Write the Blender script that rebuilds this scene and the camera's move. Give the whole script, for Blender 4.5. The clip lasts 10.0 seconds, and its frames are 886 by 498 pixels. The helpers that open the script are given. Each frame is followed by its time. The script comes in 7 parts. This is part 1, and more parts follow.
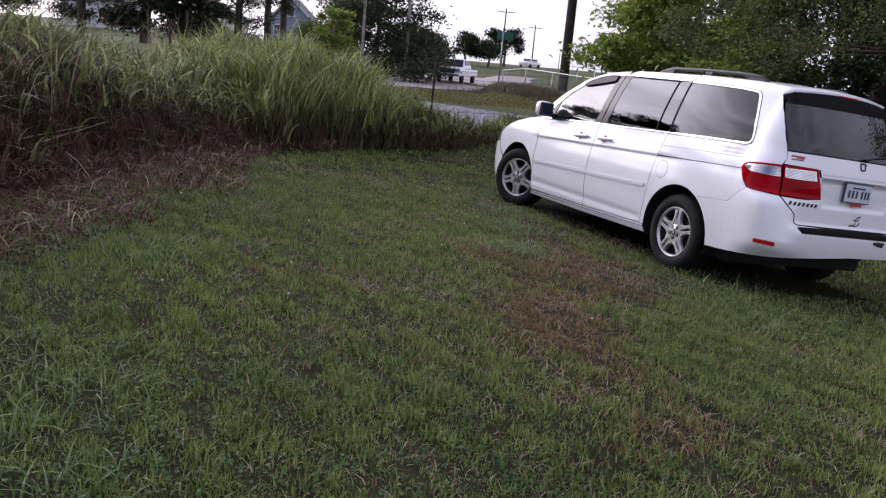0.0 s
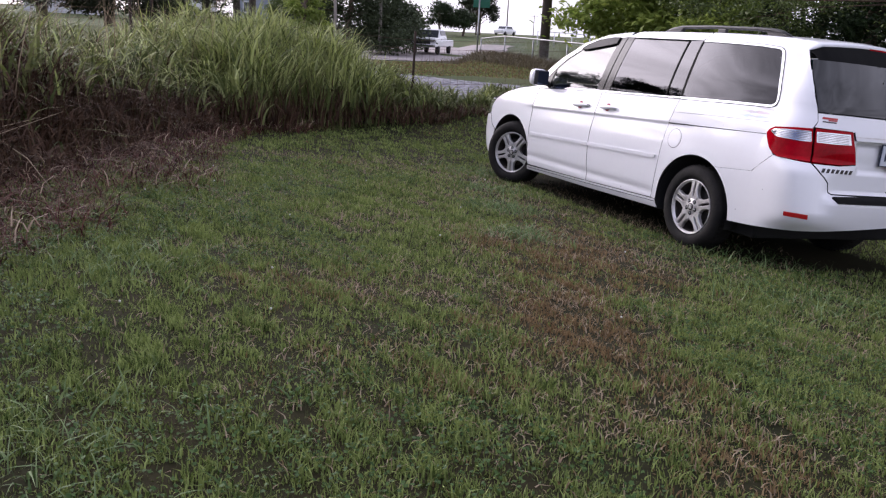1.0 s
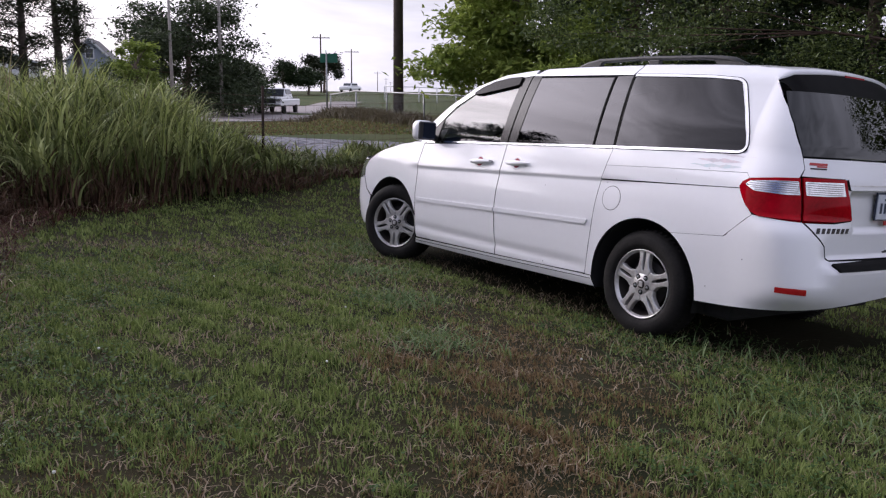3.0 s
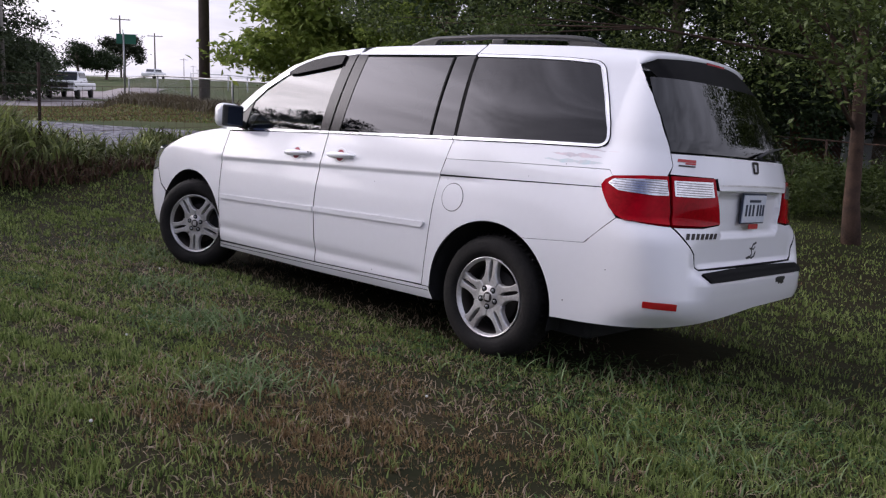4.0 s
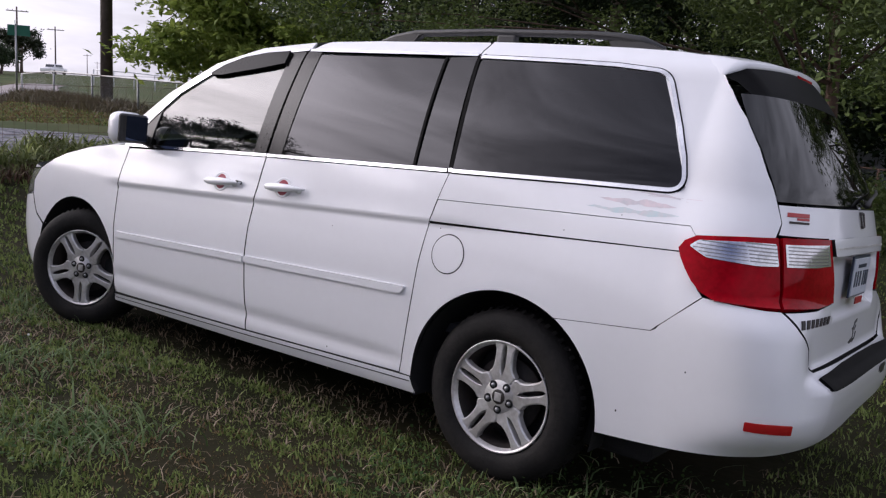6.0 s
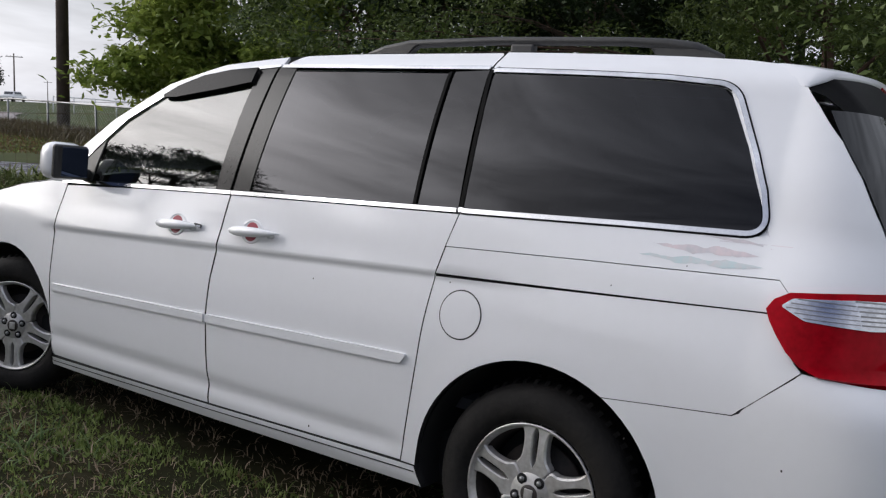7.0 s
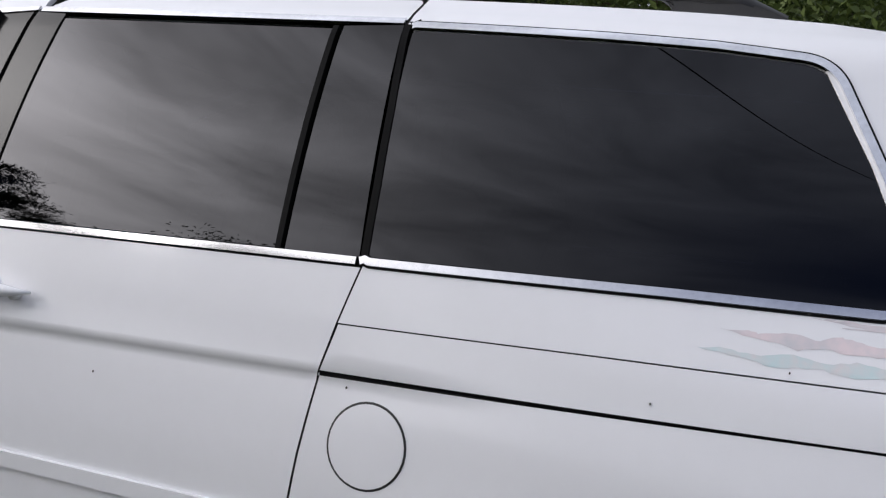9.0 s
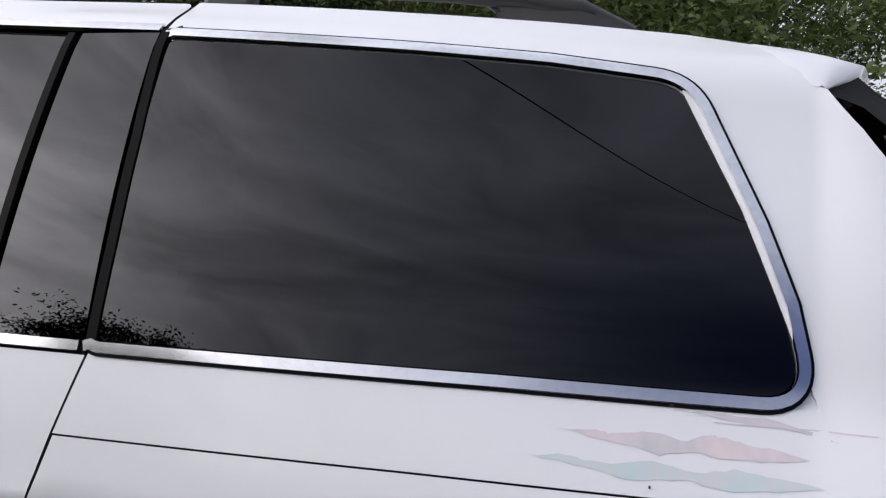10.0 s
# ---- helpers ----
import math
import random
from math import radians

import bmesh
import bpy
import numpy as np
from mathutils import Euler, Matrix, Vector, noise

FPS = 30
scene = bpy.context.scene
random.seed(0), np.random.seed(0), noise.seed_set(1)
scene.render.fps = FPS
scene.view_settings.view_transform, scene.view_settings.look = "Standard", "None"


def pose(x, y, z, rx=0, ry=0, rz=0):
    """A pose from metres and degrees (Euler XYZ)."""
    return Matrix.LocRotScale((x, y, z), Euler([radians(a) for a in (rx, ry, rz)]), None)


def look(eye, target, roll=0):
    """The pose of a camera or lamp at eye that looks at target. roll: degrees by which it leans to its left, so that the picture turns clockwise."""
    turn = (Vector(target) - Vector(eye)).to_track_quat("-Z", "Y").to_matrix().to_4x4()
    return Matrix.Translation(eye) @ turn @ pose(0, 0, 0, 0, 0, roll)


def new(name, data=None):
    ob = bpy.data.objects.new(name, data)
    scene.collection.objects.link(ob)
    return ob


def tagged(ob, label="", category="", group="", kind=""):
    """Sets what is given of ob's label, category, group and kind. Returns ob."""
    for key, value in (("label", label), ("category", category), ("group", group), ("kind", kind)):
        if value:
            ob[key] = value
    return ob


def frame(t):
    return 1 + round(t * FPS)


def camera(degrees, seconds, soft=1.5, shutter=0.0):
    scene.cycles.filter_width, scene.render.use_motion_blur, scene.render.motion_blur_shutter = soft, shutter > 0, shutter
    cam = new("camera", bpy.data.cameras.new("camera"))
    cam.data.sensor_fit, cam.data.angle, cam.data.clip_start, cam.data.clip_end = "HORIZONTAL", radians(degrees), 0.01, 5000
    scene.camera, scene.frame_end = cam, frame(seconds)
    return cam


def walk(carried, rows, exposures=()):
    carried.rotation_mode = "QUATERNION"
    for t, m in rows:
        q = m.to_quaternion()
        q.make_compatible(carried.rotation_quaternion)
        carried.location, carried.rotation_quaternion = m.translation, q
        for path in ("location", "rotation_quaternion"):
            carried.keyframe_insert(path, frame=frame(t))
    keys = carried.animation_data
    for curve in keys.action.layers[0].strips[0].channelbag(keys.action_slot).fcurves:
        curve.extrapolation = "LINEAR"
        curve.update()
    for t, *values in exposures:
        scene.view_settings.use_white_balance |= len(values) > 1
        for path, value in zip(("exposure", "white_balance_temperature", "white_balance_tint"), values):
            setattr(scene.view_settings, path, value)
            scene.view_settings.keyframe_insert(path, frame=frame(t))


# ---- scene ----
cam = camera(54.00, 10.0, soft=1.25)
PATH = [
    (0.0, (-6.027, -6.151, 1.743), (-5.201, -4.380, 1.316), 5.16),
    (0.5, (-5.893, -5.768, 1.736), (-4.974, -4.058, 1.252), 2.90),
    (1.0, (-5.829, -5.440, 1.709), (-4.970, -3.701, 1.223), 2.79),
    (1.5, (-5.774, -5.064, 1.674), (-4.968, -3.290, 1.223), 3.08),
    (2.0, (-5.617, -4.624, 1.641), (-4.945, -2.783, 1.244), 0.96),
    (2.5, (-5.415, -4.173, 1.608), (-4.434, -2.480, 1.194), 2.43),
    (3.0, (-5.130, -3.708, 1.610), (-3.981, -2.111, 1.255), 0.46),
    (4.3, (-4.435, -2.774, 1.517), (-2.935, -1.503, 1.153), 2.44),
    (4.5, (-4.355, -2.649, 1.520), (-2.856, -1.375, 1.159), 2.11),
    (5.0, (-4.146, -2.324, 1.533), (-2.634, -1.068, 1.164), 2.43),
    (5.2, (-4.016, -2.227, 1.546), (-2.510, -0.968, 1.161), 1.95),
    (6.3, (-3.561, -1.557, 1.552), (-1.930, -0.451, 1.214), 3.19),
    (6.5, (-3.440, -1.456, 1.567), (-1.792, -0.376, 1.222), 2.50),
    (7.0, (-3.212, -1.204, 1.545), (-1.572, -0.095, 1.257), 2.81),
    (7.5, (-2.950, -0.888, 1.564), (-1.317, 0.234, 1.290), 2.33),
    (8.0, (-2.630, -0.667, 1.534), (-0.969, 0.412, 1.252), 1.18),
    (8.5, (-2.443, -0.474, 1.523), (-0.738, 0.528, 1.224), 0.97),
    (9.0, (-2.283, -0.369, 1.507), (-0.432, 0.345, 1.251), 4.67),
    (9.5, (-2.047, -0.405, 1.523), (-0.191, 0.310, 1.316), 4.18),
    (10.0, (-1.856, -0.391, 1.519), (0.083, 0.079, 1.372), 4.12),
]
EXPOSURES = [(0.0, 0.87, 5920, 22), (0.5, 1.22, 5920, 22), (1.0, 1.13, 6020, 21), (1.5, 0.92, 6020, 20), (2.5, 0.75, 6020, 19), (4.5, 0.7, 6020, 19), (5.5, 0.66, 6070, 18), (6.5, 0.57, 6120, 16), (7.0, 0.49, 6170, 8), (7.5, 0.45, 6170, 8), (9.0, 0.55, 6170, 9), (10.0, 0.65, 6170, 10)]
walk(cam, [(t, look(eye, target, roll)) for t, eye, target, roll in PATH], EXPOSURES)

# ---- sky and sun: overcast evening, the low sun behind cloud ahead, a wide glow over it ----
world = bpy.data.worlds.new("overcast_sky")
scene.world = world
world.use_nodes = True
wn, wl = world.node_tree.nodes, world.node_tree.links
wn.clear()
SUN_AZ, SUN_EL = -12.0, 13.0


def sky_way(az, el):
    a, e = radians(az), radians(el)
    return (math.sin(a) * math.cos(e), math.cos(a) * math.cos(e), math.sin(e))


def sky_math(op, a, b=None, c=None):
    """A math node of the sky; each input is a number or a socket."""
    node = wn.new("ShaderNodeMath")
    node.operation = op
    for k, v in enumerate((a, b, c)):
        if isinstance(v, (int, float)):
            node.inputs[k].default_value = v
        elif v is not None:
            wl.new(v, node.inputs[k])
    return node.outputs[0]


def sky_lobe(way, sharp):
    """1 in that direction, falling off softly all round it."""
    dot = wn.new("ShaderNodeVectorMath")
    dot.operation = "DOT_PRODUCT"
    dot.inputs[1].default_value = way
    wl.new(w_tc.outputs["Generated"], dot.inputs[0])
    return sky_math("EXPONENT", sky_math("MULTIPLY_ADD", dot.outputs["Value"], sharp, -sharp))


def sky_scale(vector, factor):
    node = wn.new("ShaderNodeVectorMath")
    node.operation = "SCALE"
    if isinstance(vector, tuple):
        node.inputs[0].default_value = vector
    else:
        wl.new(vector, node.inputs[0])
    wl.new(factor, node.inputs["Scale"])
    return node.outputs["Vector"]


w_out = wn.new("ShaderNodeOutputWorld")
w_bg = wn.new("ShaderNodeBackground")
w_tc = wn.new("ShaderNodeTexCoord")
w_sky = wn.new("ShaderNodeTexSky")
w_sky.sky_type = "NISHITA"
w_sky.sun_disc = False
w_sky.sun_elevation = radians(SUN_EL)
w_sky.sun_rotation = radians(SUN_AZ)
w_sky.air_density, w_sky.dust_density = 1.0, 3.0
# cloud deck: lighter at the horizon, darker overhead, in soft level streaks
w_map = wn.new("ShaderNodeMapping")
w_map.inputs["Scale"].default_value = (1.1, 1.1, 4.2)
w_noise = wn.new("ShaderNodeTexNoise")
w_noise.inputs["Scale"].default_value = 2.1
w_noise.inputs["Detail"].default_value = 6.0
w_noise.inputs["Roughness"].default_value = 0.58
w_noise.inputs["Distortion"].default_value = 0.5
w_streak = wn.new("ShaderNodeMapRange")
w_streak.inputs["From Min"].default_value, w_streak.inputs["From Max"].default_value = 0.3, 0.7
w_streak.inputs["To Min"].default_value, w_streak.inputs["To Max"].default_value = 0.60, 1.42
w_xyz = wn.new("ShaderNodeSeparateXYZ")
w_ramp = wn.new("ShaderNodeValToRGB")
for pos, col in ((0.0, (4.7, 4.6, 4.9, 1)), (0.15, (5.3, 5.25, 5.6, 1)), (0.45, (5.9, 5.9, 6.4, 1)), (0.8, (5.2, 5.3, 5.9, 1)), (1.0, (4.8, 4.9, 5.5, 1))):
    e = w_ramp.color_ramp.elements[0] if pos == 0 else w_ramp.color_ramp.elements[-1] if pos == 1 else w_ramp.color_ramp.elements.new(pos)
    e.position, e.color = pos, col
# the low sun shines through the deck as a broad glow; a dark bank of cloud lies to the south-west
GLOW, BANK = sky_way(-26, 20), sky_way(-118, 26)
w_glow = sky_math("ADD", sky_math("MULTIPLY", sky_lobe(GLOW, 22.0), 2.7), sky_math("MULTIPLY", sky_lobe(GLOW, 6.5), 2.45))
w_bank = sky_lobe(BANK, 8.0)
w_dim = sky_math("MULTIPLY_ADD", w_bank, -0.95, 1.0)
w_add = wn.new("ShaderNodeVectorMath")
w_mix = wn.new("ShaderNodeMix")
w_mix.data_type = "RGBA"
w_mix.inputs[0].default_value = 0.93
wl.new(w_tc.outputs["Generated"], w_map.inputs["Vector"])
wl.new(w_tc.outputs["Generated"], w_xyz.inputs["Vector"])
wl.new(w_map.outputs["Vector"], w_noise.inputs["Vector"])
wl.new(w_noise.outputs["Fac"], w_streak.inputs["Value"])
wl.new(w_xyz.outputs["Z"], w_ramp.inputs["Fac"])
wl.new(w_ramp.outputs["Color"], w_add.inputs[0])
wl.new(sky_scale((9.5, 8.75, 8.2), w_glow), w_add.inputs[1])
wl.new(w_sky.outputs["Color"], w_mix.inputs[6])
w_deck = wn.new("ShaderNodeVectorMath")
wl.new(sky_scale(w_add.outputs["Vector"], sky_math("MULTIPLY", w_streak.outputs["Result"], w_dim)), w_deck.inputs[0])
wl.new(sky_scale((0.10, 0.28, 1.1), w_bank), w_deck.inputs[1])
wl.new(w_deck.outputs["Vector"], w_mix.inputs[7])
wl.new(w_mix.outputs[2], w_bg.inputs["Color"])
w_bg.inputs["Strength"].default_value = 0.10
wl.new(w_bg.outputs["Background"], w_out.inputs["Surface"])

sun_data = bpy.data.lights.new("sun", "SUN")
sun_data.energy, sun_data.angle, sun_data.color = 0.5, radians(20), (1.0, 0.90, 0.80)
sun = new("sun", sun_data)
sun.matrix_world = look((0, 0, 0), tuple(-v for v in sky_way(SUN_AZ, SUN_EL)))

# ---- materials ----


def material(name, base=(0.5, 0.5, 0.5), rough=0.5, metal=0.0, var=None, scale=8.0, fine=60.0, bump=0.0, coat=0.0, spec=0.5, island=None, coords="Object", detail=4.0, sharp=1.0):
    """A Principled surface. var: a second colour mixed in by coarse and fine noise; island: a third colour by random piece."""
    m = bpy.data.materials.new(name)
    m.use_nodes = True
    n, l = m.node_tree.nodes, m.node_tree.links
    b = n["Principled BSDF"]
    b.inputs["Base Color"].default_value = (*base, 1)
    b.inputs["Roughness"].default_value = rough
    b.inputs["Metallic"].default_value = metal
    b.inputs["Coat Weight"].default_value = coat
    b.inputs["Coat Roughness"].default_value = 0.08
    b.inputs["Specular IOR Level"].default_value = spec
    tc = n.new("ShaderNodeTexCoord")
    if var:
        big, small = n.new("ShaderNodeTexNoise"), n.new("ShaderNodeTexNoise")
        big.inputs["Scale"].default_value, big.inputs["Detail"].default_value = scale, detail
        small.inputs["Scale"].default_value, small.inputs["Detail"].default_value = fine, 3.0
        add = n.new("ShaderNodeMath")
        add.operation = "MULTIPLY_ADD"
        add.inputs[1].default_value = 0.45
        ramp = n.new("ShaderNodeMapRange")
        ramp.inputs["From Min"].default_value, ramp.inputs["From Max"].default_value = 0.72 - 0.2 / sharp, 0.72 + 0.2 / sharp
        mix = n.new("ShaderNodeMix")
        mix.data_type = "RGBA"
        mix.inputs[6].default_value, mix.inputs[7].default_value = (*base, 1), (*var, 1)
        for t in (big, small):
            l.new(tc.outputs[coords], t.inputs["Vector"])
        l.new(small.outputs["Fac"], add.inputs[0])
        l.new(big.outputs["Fac"], add.inputs[2])
        l.new(add.outputs[0], ramp.inputs["Value"])
        l.new(ramp.outputs["Result"], mix.inputs[0])
        col = mix.outputs[2]
        if island:
            geo = n.new("ShaderNodeNewGeometry")
            mix2 = n.new("ShaderNodeMix")
            mix2.data_type = "RGBA"
            mix2.inputs[7].default_value = (*island, 1)
            half = n.new("ShaderNodeMath")
            half.operation = "MULTIPLY"
            half.inputs[1].default_value = 0.8
            l.new(geo.outputs["Random Per Island"], half.inputs[0])
            l.new(half.outputs[0], mix2.inputs[0])
            l.new(col, mix2.inputs[6])
            col = mix2.outputs[2]
        l.new(col, b.inputs["Base Color"])
        if bump:
            bp = n.new("ShaderNodeBump")
            bp.inputs["Strength"].default_value = bump
            bp.inputs["Distance"].default_value = 0.02
            l.new(add.outputs[0], bp.inputs["Height"])
            l.new(bp.outputs["Normal"], b.inputs["Normal"])
    return m


def leaf_material(name, base, var, island, scale=1.5, fine=9.0, sharp=1.0, thin=0.22, spec=0.28):
    """Foliage: leaves that let some light through."""
    m = material(name, base, 0.55, var=var, scale=scale, fine=fine, island=island, spec=spec, sharp=sharp)
    n, l = m.node_tree.nodes, m.node_tree.links
    b, out = n["Principled BSDF"], n["Material Output"]
    tr, mx = n.new("ShaderNodeBsdfTranslucent"), n.new("ShaderNodeMixShader")
    l.new(b.inputs["Base Color"].links[0].from_socket, tr.inputs["Color"])
    mx.inputs[0].default_value = thin
    l.new(b.outputs[0], mx.inputs[1])
    l.new(tr.outputs[0], mx.inputs[2])
    l.new(mx.outputs[0], out.inputs["Surface"])
    return m


def glass_material(name, tint, ior, rough=0.0):
    m = bpy.data.materials.new(name)
    m.use_nodes = True
    n, l = m.node_tree.nodes, m.node_tree.links
    n.clear()
    out, mx = n.new("ShaderNodeOutputMaterial"), n.new("ShaderNodeMixShader")
    fr, gl, tp = n.new("ShaderNodeFresnel"), n.new("ShaderNodeBsdfGlossy"), n.new("ShaderNodeBsdfTransparent")
    fr.inputs["IOR"].default_value = ior
    gl.inputs["Roughness"].default_value = rough
    tp.inputs["Color"].default_value = (*tint, 1)
    l.new(fr.outputs[0], mx.inputs[0])
    l.new(tp.outputs[0], mx.inputs[1])
    l.new(gl.outputs[0], mx.inputs[2])
    l.new(mx.outputs[0], out.inputs["Surface"])
    return m


M_PAINT = material("white_paint", (0.80, 0.80, 0.825), 0.38, var=(0.780, 0.780, 0.80), scale=1.6, fine=26.0, coat=0.85)
M_PRIVACY = glass_material("privacy_glass", (0.010, 0.011, 0.020), 1.455)
for node in M_PRIVACY.node_tree.nodes:
    if node.type == "BSDF_GLOSSY":
        node.inputs["Color"].default_value = (0.95, 0.95, 1.0, 1)
M_REARGLASS = glass_material("rear_privacy_glass", (0.007, 0.008, 0.012), 1.72)
M_CLEARGLASS = glass_material("front_glass", (0.13, 0.15, 0.15), 1.90)
M_BLACK = material("black_plastic", (0.014, 0.014, 0.016), 0.45, var=(0.028, 0.027, 0.026), scale=6, fine=80)
M_PILLAR = material("pillar_film", (0.005, 0.0047, 0.0047), 0.20, var=(0.016, 0.014, 0.013), scale=5, fine=40, spec=0.30)
M_SEAL = material("rubber_seal", (0.004, 0.004, 0.0045), 0.5, var=(0.007, 0.007, 0.007), scale=9, fine=80, spec=0.04)
M_VISOR = material("smoked_plastic", (0.006, 0.006, 0.007), 0.12, var=(0.010, 0.010, 0.011), scale=6, fine=60, spec=0.08)
M_DARK = material("cavity_black", (0.006, 0.006, 0.007), 0.9, var=(0.010, 0.010, 0.010))
M_CHROME = material("chrome_trim", (0.82, 0.82, 0.84), 0.14, 1.0, var=(0.66, 0.66, 0.68), scale=9, fine=90)
M_ALLOY = material("alloy_wheel", (0.74, 0.73, 0.73), 0.36, 0.5, var=(0.44, 0.42, 0.405), scale=7, fine=60)
M_ALLOYDARK = material("brake_dark", (0.016, 0.015, 0.014), 0.7, 0.0, var=(0.04, 0.03, 0.026), scale=12, fine=70)
M_RUBBER = material("tyre_rubber", (0.009, 0.0085, 0.0085), 0.78, var=(0.018, 0.0165, 0.0155), scale=9, fine=70, bump=0.2, spec=0.2)
M_REDLENS = material("red_lens", (0.40, 0.002, 0.010), 0.06, var=(0.22, 0.001, 0.004), scale=7, fine=60, spec=0.10)
M_LENSRIB = material("lens_rib", (0.22, 0.21, 0.21), 0.25, 0.7, var=(0.36, 0.35, 0.35), scale=40, fine=120)
M_CLEARLENS = material("clear_lens", (0.76, 0.76, 0.78), 0.10, 0.8, var=(0.62, 0.62, 0.64), scale=60, fine=120, coat=0.6)
M_REFLECT = material("reflector_red", (0.48, 0.012, 0.015), 0.25, var=(0.40, 0.01, 0.012), scale=30, fine=200)
M_CUP = material("handle_cup_red", (0.28, 0.02, 0.05), 0.4, var=(0.30, 0.02, 0.04), scale=20, fine=100)
# dark blue base, painting a dark reflection into the mirror's colour
M_MIRROR = material("mirror_glass", (0.055, 0.07, 0.11), 0.02, 1.0, var=(0.05, 0.062, 0.10), scale=4, fine=30)
M_SEAT = material("seat_cloth", (0.050, 0.052, 0.056), 0.9, var=(0.08, 0.08, 0.085), scale=12, fine=150)
M_TEAL = material("seat_cover_blue", (0.03, 0.085, 0.12), 0.85, var=(0.05, 0.11, 0.14), scale=9, fine=120)
M_PLATE = material("plate_white", (0.62, 0.64, 0.68), 0.4, var=(0.50, 0.54, 0.62), scale=18, fine=90)
M_PLATEFRAME = material("plate_frame", (0.02, 0.03, 0.06), 0.35, var=(0.03, 0.04, 0.07), scale=18, fine=90)
M_STICKER = material("red_sticker", (0.45, 0.03, 0.03), 0.4, var=(0.40, 0.03, 0.03), scale=30, fine=90)
M_PEEL = material("peeled_clearcoat", (0.56, 0.55, 0.58), 0.6, var=(0.72, 0.62, 0.64), scale=14, fine=60)
M_PEELTEAL = material("faded_decal", (0.52, 0.66, 0.68), 0.6, var=(0.66, 0.62, 0.63), scale=14, fine=60)
M_BARK = material("bark", (0.085, 0.062, 0.045), 0.9, var=(0.16, 0.12, 0.09), scale=5, fine=35, bump=0.6)
M_REDBARK = material("reddish_bark", (0.050, 0.030, 0.021), 0.9, var=(0.11, 0.066, 0.045), scale=5, fine=35, bump=0.6)
M_POLE = material("pole_wood", (0.070, 0.052, 0.044), 0.85, var=(0.13, 0.10, 0.085), scale=3, fine=40, bump=0.4)
M_GREYWOOD = material("weathered_wood", (0.24, 0.22, 0.20), 0.9, var=(0.34, 0.31, 0.28), scale=4, fine=50)
M_STEEL = material("galvanised_steel", (0.36, 0.37, 0.38), 0.45, 0.7, var=(0.26, 0.26, 0.26), scale=6, fine=70)
M_RUST = material("rusty_post", (0.060, 0.038, 0.030), 0.85, var=(0.11, 0.06, 0.04), scale=9, fine=70)
M_SIGN = material("sign_green", (0.012, 0.16, 0.10), 0.4, var=(0.016, 0.18, 0.11), scale=4, fine=40)
M_GRAVEL = material("gravel", (0.085, 0.085, 0.10), 0.95, var=(0.27, 0.265, 0.29), scale=7.0, fine=24, bump=0.9, spec=0.1, sharp=1.8)
M_ROAD = material("old_road", (0.20, 0.175, 0.178), 0.95, var=(0.26, 0.23, 0.228), scale=0.6, fine=12, bump=0.3)
M_BRICK = material("red_brick", (0.20, 0.075, 0.055), 0.9, var=(0.28, 0.12, 0.09), scale=2, fine=25)
M_SIDING_BLUE = material("blue_siding", (0.20, 0.23, 0.30), 0.7, var=(0.26, 0.29, 0.35), scale=1, fine=15)
M_SIDING_WHITE = material("white_siding", (0.66, 0.67, 0.70), 0.7, var=(0.56, 0.57, 0.60), scale=1, fine=15)
M_ROOF = material("shingle_roof", (0.085, 0.080, 0.085), 0.9, var=(0.15, 0.14, 0.14), scale=1.5, fine=20)
M_PANE = material("window_pane", (0.03, 0.035, 0.045), 0.08, var=(0.05, 0.055, 0.065), scale=1, fine=10)
M_RUSTDARK = material("dark_rusty_steel", (0.045, 0.028, 0.022), 0.85, var=(0.022, 0.016, 0.013), scale=6, fine=60, spec=0.2)
M_LEAF_BRIGHT = leaf_material("leaf_bright", (0.200, 0.270, 0.045), (0.110, 0.170, 0.030), (0.330, 0.390, 0.095), thin=0.48)
M_LEAF_MID = leaf_material("leaf_mid", (0.064, 0.094, 0.022), (0.034, 0.055, 0.014), (0.125, 0.165, 0.046), thin=0.30)
M_LEAF_DARK = leaf_material("leaf_dark", (0.022, 0.042, 0.014), (0.014, 0.028, 0.010), (0.040, 0.062, 0.020))
M_NEEDLE = leaf_material("needle", (0.026, 0.036, 0.016), (0.016, 0.022, 0.010), (0.040, 0.050, 0.022))
M_BLADE = leaf_material("lawn_blade", (0.022, 0.051, 0.008), (0.122, 0.166, 0.042), (0.330, 0.395, 0.130), scale=7.0, fine=40.0, sharp=2.5, spec=0.12)
M_TUFT = leaf_material("tuft_blade", (0.100, 0.160, 0.055), (0.045, 0.085, 0.024), (0.230, 0.300, 0.135), scale=3.0, spec=0.2)
M_BLADE_DRY = leaf_material("dry_blade", (0.185, 0.115, 0.056), (0.105, 0.064, 0.032), (0.300, 0.220, 0.115), scale=2.0, spec=0.10)
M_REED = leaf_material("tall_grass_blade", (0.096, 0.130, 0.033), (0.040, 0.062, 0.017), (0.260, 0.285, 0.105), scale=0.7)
# dead brown, darkened as well for the shade low in the bank
M_REED_DRY_SHADE = leaf_material("dry_shaded_leaf", (0.058, 0.033, 0.023), (0.028, 0.017, 0.012), (0.130, 0.080, 0.050), scale=1.2, thin=0.10, spec=0.08)
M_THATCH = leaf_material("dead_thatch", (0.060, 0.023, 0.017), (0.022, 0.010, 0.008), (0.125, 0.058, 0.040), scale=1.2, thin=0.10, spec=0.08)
M_STRAW = leaf_material("pale_straw", (0.28, 0.205, 0.135), (0.19, 0.13, 0.085), (0.40, 0.32, 0.22), scale=1.2)
